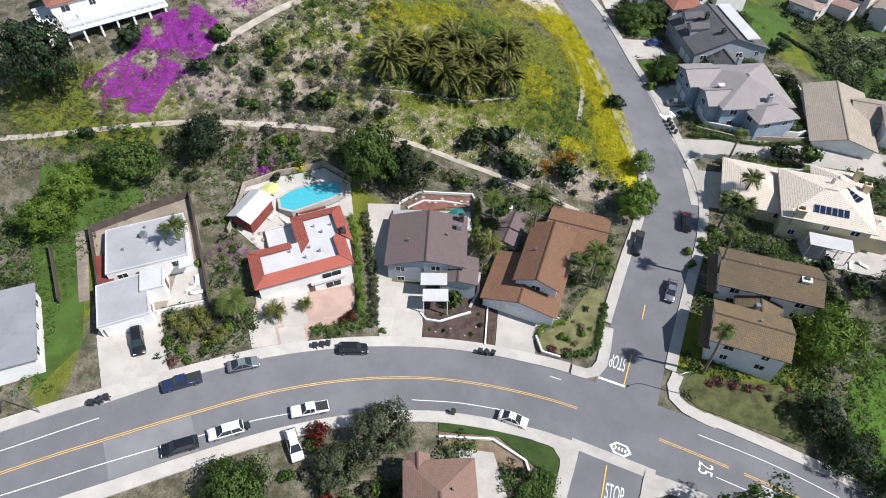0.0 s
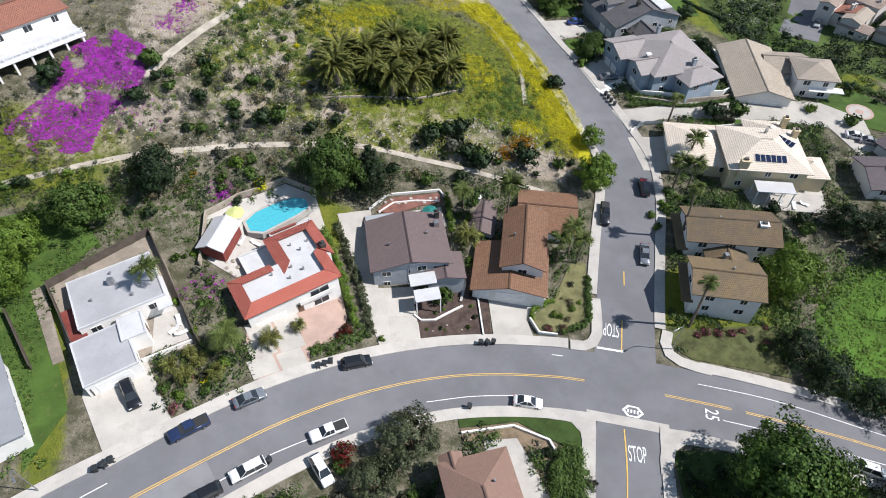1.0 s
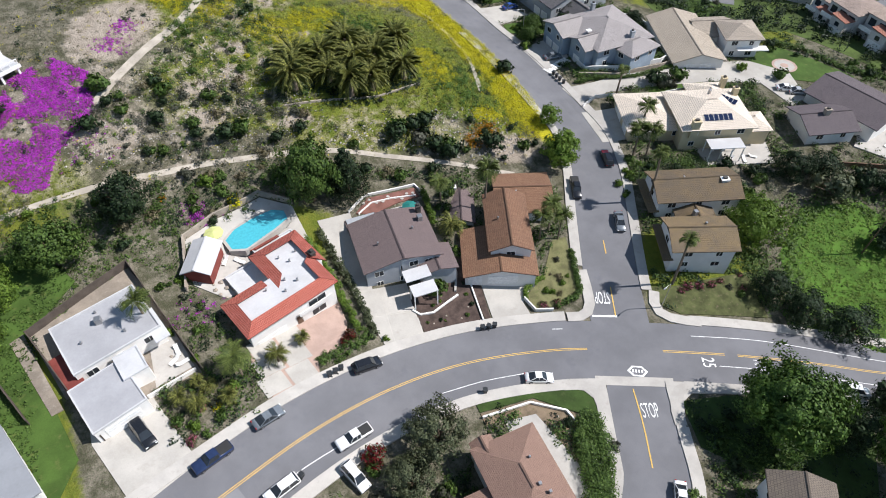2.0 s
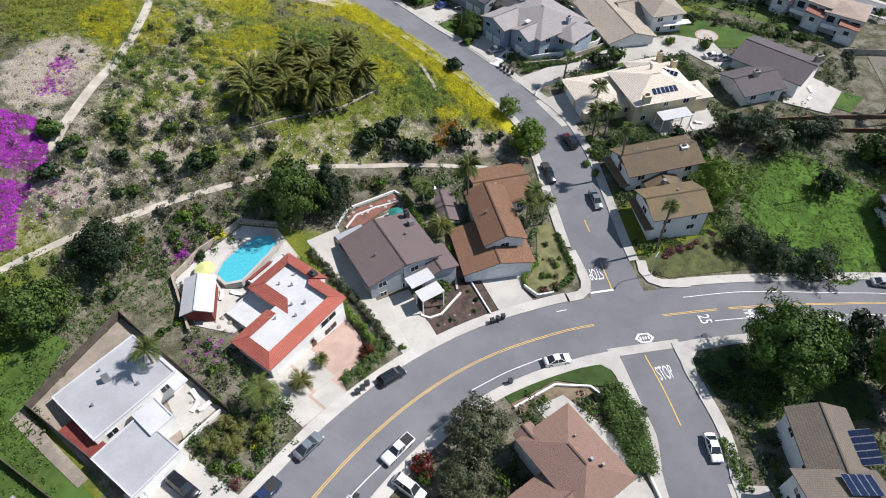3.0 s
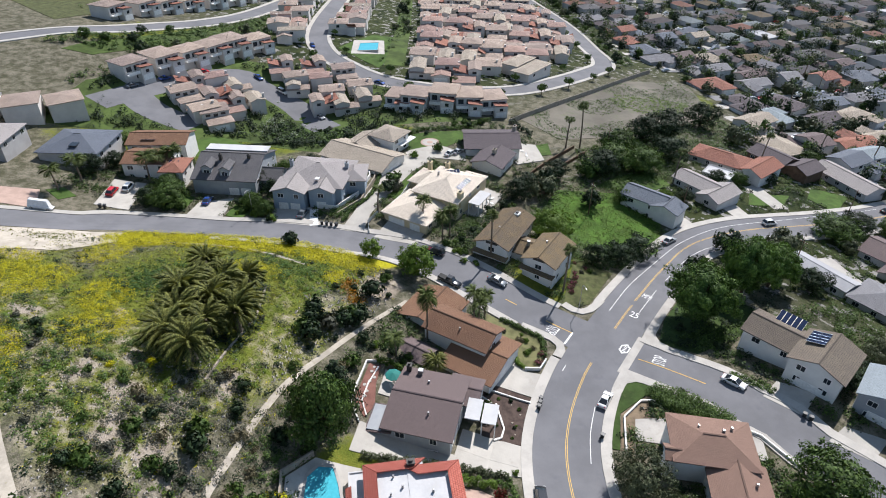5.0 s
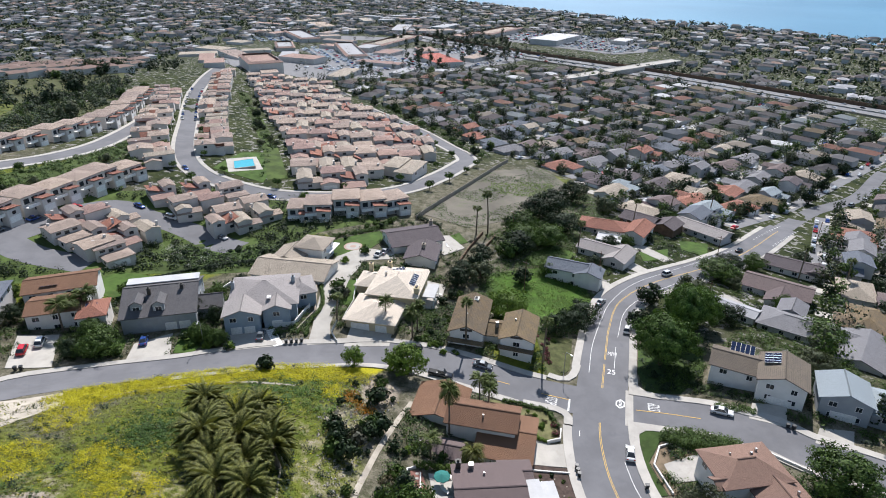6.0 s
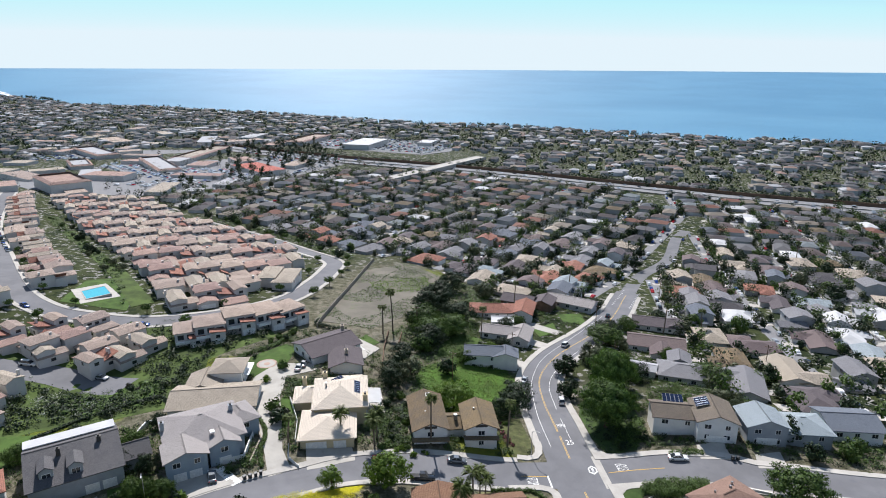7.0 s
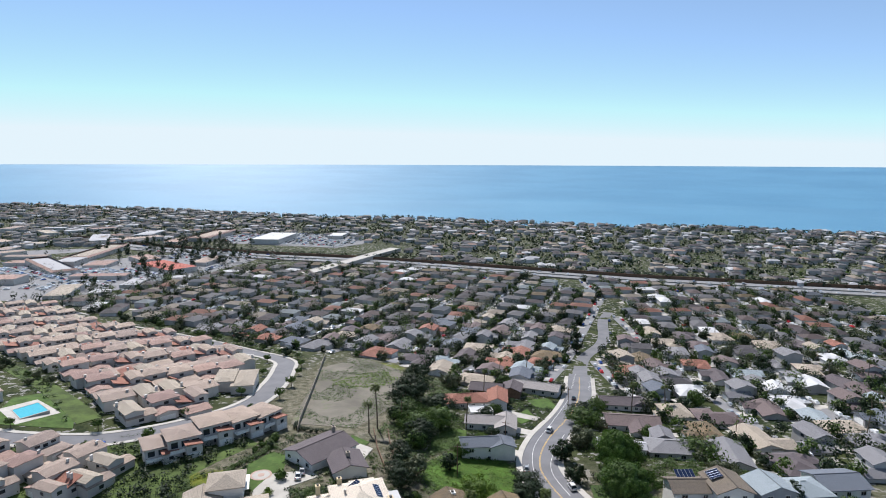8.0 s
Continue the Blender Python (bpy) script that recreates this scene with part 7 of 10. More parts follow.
hedge([(29.8, 65), (28.2, 60.0), (27.2, 57), (25.4, 55.6), (21.7, 55.2)], 1.1, 1.0, M_LEAF_MID, "clipped hedge along the corner garden")
hedge([(7.4, 86), (7.2, 82), (7.0, 78.4)], 1.2, 1.6, M_LEAF_LIGHT, "clipped upright garden hedge")
hedge([(55.6, 110.0), (61.0, 109.6), (70, 107.0), (82, 108.2)], 1.0, 1.0, M_LEAF_MID, "clipped hedge beside the private drive")
hedge([(99.9, 121), (112, 114.5), (121, 104), (126, 94), (141, 84.5)], 2.0, 1.4, M_LEAF_MID, "dark hedge above the slope")
hedge([(132, 68), (142, 76), (148, 74)], 2.2, 1.8, M_LEAF_DARK, "dark hedge at the lot's edge")
hedge([(95, 160), (103, 148), (106, 132), (98, 128)], 1.2, 1.0, M_LEAF_DARK, "hedge along the garden backs")


def make_bin():
    ob = thing("trash_bin", "dark wheeled trash bin at the kerb", "bin", Matrix())
    bm = bmesh.new()
    v = [bm.verts.new(p) for p in [(-0.25, -0.25, 0.08), (0.25, -0.25, 0.08), (0.25, 0.25, 0.08), (-0.25, 0.25, 0.08), (-0.34, -0.33, 1.02), (0.34, -0.33, 1.02), (0.34, 0.33, 1.02), (-0.34, 0.33, 1.02)]]
    for f in ((3, 2, 1, 0), (4, 5, 6, 7), (0, 1, 5, 4), (1, 2, 6, 5), (2, 3, 7, 6), (3, 0, 4, 7)):
        bm.faces.new([v[i] for i in f])
    part("body", bm, M_BIN, ob)
    part("lid", boxes((-0.38, -0.38, 1.02, 0.38, 0.36, 1.1), bevel=0.03), M_BIN, ob)
    part("handle", boxes((-0.25, 0.36, 0.98, 0.25, 0.44, 1.03)), M_BIN, ob)
    for x in (-0.27, 0.27):
        bm = bmesh.new()
        add_tube(bm, [(x - 0.04, 0.3, 0.12), (x + 0.04, 0.3, 0.12)], [0.12, 0.12], 10)
        part("wheel", bm, M_BLACK, ob)
    return ob


KINDS["bin"] = make_bin
for x, y in ((-48.5, 39.9), (-47.6, 40.4), (-46.8, 40.9), (-19.8, 52.9), (-18.8, 53.2), (-17.8, 53.6), (7.0, 55.0), (8.1, 54.9), (9.2, 54.8), (-27.2, 38.6), (2.4, 43.6), (51.8, 114.4), (52.0, 113.2), (52.2, 112.0), (52.6, 110.8), (15.4, 7.6), (14.8, 6.6), (44.2, 172), (44.6, 171)):
    plant("bin", x, y, z=ground_z(x, y) + 0.16, group="bins put out at the kerb")


def umbrella(x, y, r, mat, label, z=None):
    z = ground_z(x, y) + 0.15 if z is None else z
    ob = thing("patio_umbrella", label, "umbrella", pose(x, y, z))
    bm = bmesh.new()
    add_tube(bm, [(0, 0, 0), (0, 0, 2.45)], [0.03, 0.03], 6)
    part("pole", bm, M_STEEL, ob)
    bm = bmesh.new()
    top, rim = bm.verts.new((0, 0, 2.5)), [bm.verts.new((r * math.cos(k * math.pi / 4), r * math.sin(k * math.pi / 4), 2.05)) for k in range(8)]
    low = bm.verts.new((0, 0, 2.44))
    rim2 = [bm.verts.new((v.co.x, v.co.y, 1.95)) for v in rim]
    for k in range(8):
        bm.faces.new((top, rim[k], rim[(k + 1) % 8]))
        bm.faces.new((rim[k], rim2[k], rim2[(k + 1) % 8], rim[(k + 1) % 8]))
        bm.faces.new((low, rim2[(k + 1) % 8], rim2[k]))
    part("canopy", bm, mat, ob)
    part("base", boxes((-0.3, -0.3, 0, 0.3, 0.3, 0.1), bevel=0.04), M_DARKTRIM, ob)


drape("terrace", [(-6.6, 83.9), (-3.6, 86.6), (6.0, 87.0), (6.4, 84.9), (1.6, 84.4), (-3.4, 83.0)], M_REDMULCH, 0.18, "red mulched terrace with pale stepping stones", "terrace")
drape("patio", [(-0.4, 83.4), (5.8, 83.8), (6.2, 79.6), (-0.2, 79.4)], M_CONC, 0.2, "pale patio under the teal umbrella", "patio")
for k in range(9):
    x, y = -4.6 + 1.25 * k, 85.6 + 0.55 * math.sin(k * 1.9)
    bm = bmesh.new()
    bmesh.ops.create_cone(bm, segments=10, radius1=0.34, radius2=0.3, depth=0.08, cap_ends=True)
    st_ = part("stepping_stone", bm, M_CONC)
    st_.location = (x, y, ground_z(x, y) + 0.24)
    tagged(st_, "round pale stepping stone in red mulch", "stepping stone", "stepping stones on the terrace")
umbrella(-31.6, 83.4, 1.7, paint("lime_canvas", (0.55, 0.58, 0.22), 0.8), "pale lime patio umbrella beside the pool")
umbrella(3.3, 81.6, 1.5, paint("teal_canvas", (0.01, 0.16, 0.14), 0.8), "teal patio umbrella behind the house")
umbrella(64.5, 62.4, 1.6, paint("cream_canvas", (0.6, 0.52, 0.4), 0.8), "cream patio umbrella beside the tiled house")


def street_lamp(x, y, ang):
    ob = thing("street_lamp", "grey street lamp on a curved arm", "street lamp", pose(x, y, ground_z(x, y), 0, 0, ang))
    bm = bmesh.new()
    add_tube(bm, [(0, 0, -0.3), (0, 0, 6.6), (0.25, 0, 7.2), (1.0, 0, 7.5), (1.8, 0, 7.55)], [0.1, 0.07, 0.06, 0.05, 0.045], 8)
    part("pole", bm, M_STEEL, ob)
    part("lamp_head", boxes((1.7, -0.13, 7.46, 2.4, 0.13, 7.62), bevel=0.04), M_STEEL, ob)


street_lamp(39.4, 48.6, 200)
street_lamp(53.0, 134.0, 180)
street_lamp(-55, 38.4, -60)


def utility_pole(x, y, ang, h=10.5):
    ob = thing("utility_pole", "weathered timber utility pole with a crossarm", "utility pole", pose(x, y, ground_z(x, y), 0, 0, ang))
    bm = bmesh.new()
    add_tube(bm, [(0, 0, -0.5), (0, 0, h)], [0.16, 0.11], 8)
    part("pole", bm, M_WOOD, ob)
    part("crossarm", boxes((-1.2, -0.06, h - 0.9, 1.2, 0.06, h - 0.76)), M_WOOD, ob)
    for k in (-1.0, -0.4, 0.4, 1.0):
        part("insulator", boxes((k - 0.04, -0.04, h - 0.76, k + 0.04, 0.04, h - 0.6)), M_TRIM, ob)


for x, y in ((87, 47), (128, 42), (96, 20), (118, -34), (74, -6), (60, -62), (146, -96)):
    utility_pole(x, y, 40)

# clutter in the yards
def lounge(x, y, ang):
    ob = thing("garden_chair", "white slatted garden lounger", "garden chair", pose(x, y, ground_z(x, y) + 0.18, 0, 0, ang))
    part("seat", boxes((-0.9, -0.33, 0.31, 0.46, 0.33, 0.37), bevel=0.02), M_TRIM, ob)
    part("backrest", boxes((0, -0.33, 0, 0.7, 0.33, 0.05), m=pose(0.5, 0, 0.34, 0, -35, 0)), M_TRIM, ob)
    for px in (-0.8, 0.45):
        for py in (-0.28, 0.28):
            part("leg", boxes((px - 0.03, py - 0.03, 0, px + 0.03, py + 0.03, 0.32)), M_TRIM, ob)


for x, y, a in ((-33, 81, 20), (-31, 79, 60), (-28.6, 78.6, 140), (-40.8, 61.2, 40), (-40.2, 62.8, 100), (-39.6, 60.6, 200), (75, 75.6, 20), (78, 74.6, 70), (80.5, 74.8, 140), (113, 68, 20), (116, 70, 60), (27.4, 74.6, 10), (26.4, 75.6, 80), (1.6, 81.2, 40), (4.8, 80.4, 120)):
    lounge(x, y, a)


def rock(x, y, s, mat=M_CONC, label="pale rounded garden rock"):
    rng = np.random.default_rng(int((x * 31 + y * 17) * 10) % 99991)
    bm = bmesh.new()
    bmesh.ops.create_icosphere(bm, subdivisions=1, radius=s)
    for v in bm.verts:
        v.co = Vector((v.co.x * 1.2, v.co.y, v.co.z * 0.7)) * float(rng.uniform(0.75, 1.2))
    ob = part("rock", bm, mat)
    ob.location = (x, y, ground_z(x, y) + s * 0.3 + 0.12)
    tagged(ob, label, "rock")


for x, y, s in ((-32.4, 74.8, 0.7), (-31.6, 73.6, 0.8), (-33.4, 73.4, 0.6), (-32.8, 72.4, 0.55), (-40.6, 63.8, 0.5), (-41.2, 62.2, 0.45), (-40.2, 64.8, 0.4), (2.0, 59.4, 0.35), (6.4, 60.0, 0.3), (4.4, 58.2, 0.3), (-0.6, 58.6, 0.3), (12.0, 34.8, 0.5), (11.4, 36.0, 0.4), (11.6, 33.2, 0.45), (-31.0, 74.6, 0.6), (-30.6, 73.0, 0.7), (-32.0, 71.6, 0.5), (-30.0, 72.0, 0.55), (-31.4, 70.8, 0.5), (-33.6, 74.6, 0.45), (-29.6, 73.6, 0.5)):
    rock(x, y, s * 0.6, M_BLOCK, "grey-brown rounded garden rock")

for k in range(11):
    x, y = 143 + 2.3 * k, -69.4 - 2.75 * k
    paint_line([(x + 2.6, y + 2.6), (x + 4.2, y + 2.2)], 0.25, M_WHITE_LINE)
    paint_line([(x - 2.6, y - 2.4), (x - 4.2, y - 2.0)], 0.25, M_WHITE_LINE)

# ---------------------------------------------------------------- hillside cover
def scatter(n, poly, rng, ok=None):
    """Random spots in a polygon."""
    p = np.array(poly)
    out = np.empty((0, 2))
    while len(out) < n:
        q = rng.uniform(p.min(0), p.max(0), (n * 3, 2))
        q = q[within(q[:, 0], q[:, 1], list(map(tuple, poly)))]
        if ok is not None:
            q = q[ok(q[:, 0], q[:, 1])]
            if len(q) == 0:
                break
        out = np.vstack([out, q])
    return out[:n]


def carpet(name, label, category, pts, lift, rad, per, leaf, mat, rng, flat=0.5, up=0.9):
    z = heights(pts[:, 0], pts[:, 1]) + lift
    return tagged(part(name, leaf_cloud(np.column_stack([pts, z]), rng.uniform(0.6, 1.3, len(pts)) * rad, per, leaf, rng, flat, up), mat), label, category, kind="stuff")


def far_from(lines, d):
    P = np.vstack([l[0] for l in lines])

    def ok(x, y):
        return np.hypot(P[:, 0][None] - x[:, None], P[:, 1][None] - y[:, None]).min(1) > d
    return ok


hr = np.random.default_rng(11)
HILL = [(-84, 95), (-60, 92), (-20, 96), (6, 96), (26, 88), (36, 90), (42, 104), (40, 130), (34, 158), (12, 166), (-6, 160), (-30, 150), (-70, 130), (-84, 130)]
CREST = [(-84, 130), (-70, 130), (-30, 150), (-6, 160), (12, 166), (30, 160), (26, 168), (16, 190), (11, 208), (4, 236), (-30, 232), (-84, 190)]
gold_ok = lambda x, y: (cover(x, y)[0] > hr.uniform(0.05, 0.7, len(x))) & off_trail(x, y)
TRAIL = curve([(-8, 184), (-13, 166), (-20.1, 143.7), (-28.3, 128.9), (-34.9, 121.5), (-40.6, 114.7), (-46, 108)], 1.0)
off_trail = far_from([TRAIL], 1.3)
soil_ok = lambda x, y: off_trail(x, y) & (cover(x, y)[2] < hr.uniform(0.1, 0.7, len(x)))
green_ok = lambda x, y: (cover(x, y)[1] - 0.9 * cover(x, y)[2] > hr.uniform(0.0, 0.6, len(x))) & off_trail(x, y)
carpet("mustard", "tall yellow mustard flowers covering the slope", "wildflowers", scatter(5200, HILL, hr, gold_ok), 0.3, 0.75, 34, 0.085, M_LEAF_GOLD, hr, 0.7)
carpet("mustard", "yellow mustard flowers over the top of the hill", "wildflowers", scatter(3200, CREST, hr, gold_ok), 0.4, 0.9, 24, 0.11, M_LEAF_GOLD, hr, 0.7)
carpet("grass", "green spring grass over the top of the hill", "grass", scatter(3600, CREST, hr, green_ok), 0.2, 0.8, 10, 0.18, M_LEAF_GRASS, hr, 0.6)
carpet("grass", "green spring grass on the hillside", "grass", scatter(8500, HILL, hr, green_ok), 0.08, 0.6, 9, 0.13, M_LEAF_GRASS, hr, 0.2)
carpet("brush", "low grey-green and straw scrub on the slope", "scrub", scatter(1700, HILL, hr, soil_ok), 0.1, 0.5, 9, 0.13, M_LEAF_SAGE, hr, 0.5)
carpet("dry_grass", "dry straw-coloured grass on the slope", "grass", scatter(1500, HILL, hr, off_trail), 0.12, 0.5, 8, 0.14, M_LEAF_DRY, hr, 0.4)
carpet("wild_mustard", "scattered yellow blossoms in the scrub", "wildflowers", scatter(1000, HILL, hr, off_trail), 0.2, 0.45, 9, 0.085, M_LEAF_GOLD, hr, 0.5)
def rubble(name, label, pts, size, mat, rng):
    """Small angular stones lying on the slope, in one mesh."""
    z = heights(pts[:, 0], pts[:, 1])
    base = np.array([(1, 0, 0), (-0.5, 0.87, 0), (-0.5, -0.87, 0), (0.1, 0.1, 0.75), (0, 0, -0.5)])
    r = size * rng.uniform(0.4, 1.5, len(pts))
    a = rng.uniform(0, 6.28, len(pts))
    c, k = np.cos(a), np.sin(a)
    q = base[None] * r[:, None, None] * rng.uniform(0.7, 1.3, (len(pts), 5, 3))
    v = np.stack([q[..., 0] * c[:, None] - q[..., 1] * k[:, None] + pts[:, :1], q[..., 0] * k[:, None] + q[..., 1] * c[:, None] + pts[:, 1:2], q[..., 2] + z[:, None] + 0.08], -1)
    tri = np.array([(0, 1, 3), (1, 2, 3), (2, 0, 3), (1, 0, 4), (2, 1, 4), (0, 2, 4)])
    f = (tri[None] + 5 * np.arange(len(pts))[:, None, None]).reshape(-1, 3)
    return tagged(part(name, (v.reshape(-1, 3), f.tolist()), mat), label, "stones", kind="stuff")


M_STONE = surf("pale_field_stone", (0.40, 0.37, 0.33), 0.95, 0.2, 0.6, 5.0, 0.3)
SANDY = [(-52, 98), (-20, 99), (-4, 101), (-8, 112), (-14, 122), (-12, 142), (-24, 138), (-36, 116), (-50, 110)]
rubble("stones", "pale stones strewn over the sandy slope", scatter(1300, SANDY, hr, off_trail), 0.2, M_STONE, hr)
rubble("stones", "pale stones beside the concrete path", scatter(700, [(-10, 99), (8, 95.5), (24, 89), (34, 92), (30, 104), (20, 104), (4, 103)], hr, off_trail), 0.26, M_STONE, hr)
for mat, word, n, size in ((M_LEAF_MID, "mid-green", 90, 0.62), (M_LEAF_SAGE, "grey-green", 80, 0.6), (M_LEAF_LIGHT, "yellow-green", 80, 0.5), (M_LEAF_DARK, "dark", 45, 0.7)):
    sp = scatter(n, SANDY + [], hr, off_trail)
    carpet("scrub", f"small rounded {word} bushes dotted over the slope", "scrub", np.repeat(sp, 4, 0) + hr.normal(0, 0.32, (n * 4, 2)), 0.3, size, 18, 0.12, mat, hr, 0.75)
ICE = [(-68.5, 100), (-61, 107.5), (-58.6, 117), (-51.2, 121.5), (-45.2, 116), (-45.6, 108), (-52.6, 101.6), (-55, 95.6), (-62.8, 95.4)]
ice_ok = lambda x, y: np.array([noise.noise(Vector((a * 0.22, b * 0.22, 3.0))) + 0.32 for a, b in zip(x, y)]) > hr.uniform(0, 0.3, len(x))
carpet("ice_plant", "carpet of vivid magenta ice plant in flower", "wildflowers", scatter(4200, ICE, hr, ice_ok), 0.08, 0.42, 12, 0.13, M_LEAF_MAGENTA, hr, 0.3)
carpet("ice_plant", "small patch of magenta ice plant", "wildflowers", np.vstack([hr.normal((-38.5, 128), 1.2, (90, 2)), hr.normal((-41, 123), 1.5, (90, 2)), hr.normal((-49, 103), 2.6, (60, 2)), hr.normal((-33.6, 88.6), 1.3, (90, 2)), hr.normal((-37, 69.5), 1.6, (40, 2))]), 0.1, 0.4, 10, 0.12, M_LEAF_MAGENTA, hr, 0.4)
carpet("poppies", "orange poppies spilling down the bank", "wildflowers", np.vstack([hr.normal((26.4, 98), (1.8, 0.9), (110, 2)), hr.normal((22.0, 95), 1.0, (70, 2))]), 0.45, 0.4, 12, 0.12, M_LEAF_ORANGE, hr, 0.5)
behind = scatter(150, [(42, 10), (52, 0), (60, -10), (46, -30), (32, -24), (38, -8)], hr)
carpet("bushes", "tall green bushes behind the lower street's houses", "bushes", behind, 1.1, 1.3, 60, 0.2, M_LEAF_MID, hr, 0.95, 0.4)
carpet("bushes", "dark bushes between the lower street's houses", "bushes", scatter(70, [(28, -2), (24, 4), (20, 0), (24, -4), (30, -14), (36, -10)], hr), 1.0, 1.1, 70, 0.17, M_LEAF_DARK, hr, 0.95, 0.4)
for mat, word, n in ((M_LEAF_SAGE, "grey-green", 420), (M_LEAF_MID, "mid-green", 300), (M_LEAF_DRY, "straw", 260)):
    carpet("scrub", f"{word} scrub on the far side of the slope", "scrub", scatter(n, [(-84, 78), (-62, 86), (-56, 92), (-64, 100), (-70, 108), (-84, 108)], hr), 0.25, 0.6, 12, 0.14, mat, hr, 0.6)
lush = scatter(150, [(17.2, 35.6), (13.2, 34.0), (11.2, 28.0), (8.4, 22.4), (11.6, 20.8), (15.6, 26.6)], hr)
carpet("bushes", "thick dark green bank of bushes above the lower street", "bushes", lush, 1.2, 1.15, 90, 0.15, M_LEAF_MID, hr, 0.95, 0.4)
SLOPE2 = [(-40, 84), (-38, 95), (-18, 97), (2, 93), (18, 88), (14, 88), (6, 89), (-14, 92), (-24, 93)]
carpet("brush", "patches of dark scrub behind the gardens", "scrub", scatter(420, SLOPE2, hr), 0.3, 0.6, 12, 0.15, M_LEAF_DARK, hr, 0.6)
carpet("brush", "low scrub and weeds in the side plots", "scrub", scatter(1400, [(-70, 72), (-60, 76), (-52, 90), (-36, 92), (-36, 72), (-44, 81), (-60, 71), (-58, 44), (-68, 48)], hr, far_from([MAIN], 9)), 0.2, 0.55, 10, 0.14, M_LEAF_MID, hr, 0.5)
# dark leaf layer added over the lawn to stand in for the trees' shadow
carpet("undergrowth", "dark leaves below the tall trees, added to deepen their shade", "scrub", scatter(190, [(30, 33), (44, 28), (62, 16), (70, -2), (58, -2), (46, 10), (36, 20), (28, 27)], hr, far_from([MAIN, LOWER], 7.5)), 0.4, 0.8, 14, 0.2, M_LEAF_DARK, hr, 0.7)
HOLLOW = [(93, 56), (99, 40), (88, 29), (74, 31), (68, 38), (73, 51), (82, 57)]
BANK = [(62, 56), (72, 64), (98, 62), (108, 50), (128, 52), (152, 27), (196, -6), (170, -14), (140, 12), (120, 22), (104, 34), (84, 24), (66, 32), (58, 42)]
carpet("undergrowth", "deep green undergrowth in the hollow", "scrub", scatter(2600, BANK, hr, lambda x, y: far_from([MAIN], 8)(x, y) & ~within(x, y, HOLLOW)), 0.5, 0.9, 14, 0.22, M_LEAF_MID, hr, 0.7)
carpet("meadow_grass", "lush long grass in the hollow", "grass", scatter(2400, [(95, 57), (103, 38), (90, 26), (74, 28), (64, 37), (70, 52), (82, 60)], hr), 0.15, 0.6, 9, 0.16, M_LEAF_LIGHT, hr, 0.5)

shr = np.random.default_rng(12)
for kinds, n, poly, lo, hi in ((("shrub", "sage", "green", "sage", "dry"), 75, [(-44, 97), (-20, 98), (-8, 102), (-14, 114), (-34, 114), (-46, 108)], 0.6, 1.5),
                               (("sage", "gold", "green", "shrub"), 60, [(-36, 112), (-8, 108), (-12, 140), (-26, 136)], 0.5, 1.1),
                               (("shrub", "green", "sage", "shrub"), 40, [(-6, 98), (26, 88), (36, 92), (32, 106), (10, 108), (-4, 106)], 0.6, 1.6),
                               (("shrub", "green", "sage", "dry"), 55, [(-36, 86), (-34, 96), (-14, 96), (0, 94), (14, 89), (-10, 90)], 0.8, 1.8),
                               (("green", "shrub", "bright", "dry"), 34, [(-66, 80), (-40, 84), (-38, 95), (-72, 90)], 0.8, 1.6),
                               (("green", "gold", "bright", "pink", "sage"), 26, [(-43, 49), (-41, 53), (-38, 57.4), (-31, 55), (-31, 51), (-40, 46)], 0.6, 1.1),
                               (("green", "sage", "bright"), 18, [(-42, 76), (-37, 60), (-34, 62), (-36, 74), (-39, 80)], 0.5, 1.0),
                               (("shrub", "green", "bright"), 26, [(-2.4, 58), (7.4, 58), (9.4, 68), (6.4, 64), (0, 63.4)], 0.3, 0.55),
                               (("green", "sage", "dry", "bright", "pink"), 24, [(18, 56.5), (26, 57), (29, 66), (26, 66), (21, 60)], 0.4, 0.9),
                               (("green", "bright", "shrub"), 30, [(8.6, 71), (12, 73), (14, 88), (8, 88)], 0.7, 1.3),
                               (("sage", "green", "pink"), 20, [(44.4, 52.6), (60, 52), (57, 43), (46, 47)], 0.4, 0.9),
                               (("shrub", "green", "bright"), 34, [(44, 60), (47, 72), (52, 78), (64, 76), (52, 84), (46, 76)], 0.6, 1.2),
                               (("green", "shrub", "sage"), 26, [(10, 38), (14, 34), (18, 27), (14, 20), (11, 26), (11, 33)], 0.6, 1.2),
                               (("green", "shrub", "red", "sage"), 30, [(-22, 36), (-6, 40), (-2, 34), (-12, 28), (-30, 30)], 0.8, 1.6),
                               (("shrub", "green"), 22, [(28, 30), (40, 26), (36, 16), (28, 20)], 0.6, 1.2),
                               (("shrub", "green", "bright"), 30, [(50, 126), (56, 132), (62, 136), (62, 140), (50, 140)], 0.8, 1.5),
                               (("shrub", "green", "bright"), 30, [(50, 152), (62, 160), (60, 164), (49, 162)], 0.8, 1.6),
                               (("shrub", "green"), 26, [(104, 108), (124, 112), (128, 100), (144, 84), (136, 80), (122, 100)], 0.8, 1.7),
                               (("sage", "green", "shrub"), 30, [(108, 150), (122, 160), (126, 140), (116, 130)], 0.8, 1.5),
                               (("shrub", "green"), 40, [(60, 56), (72, 66), (92, 66), (70, 76), (62, 78)], 0.9, 1.8)):
    if n:
        for x, y in scatter(max(4, int(n * 0.42)), poly, shr):
            plant(kinds[int(shr.integers(len(kinds)))], float(x), float(y), float(shr.uniform(lo, hi)))
plant("red", -17.2, 38.4, 1.5, 1.5)
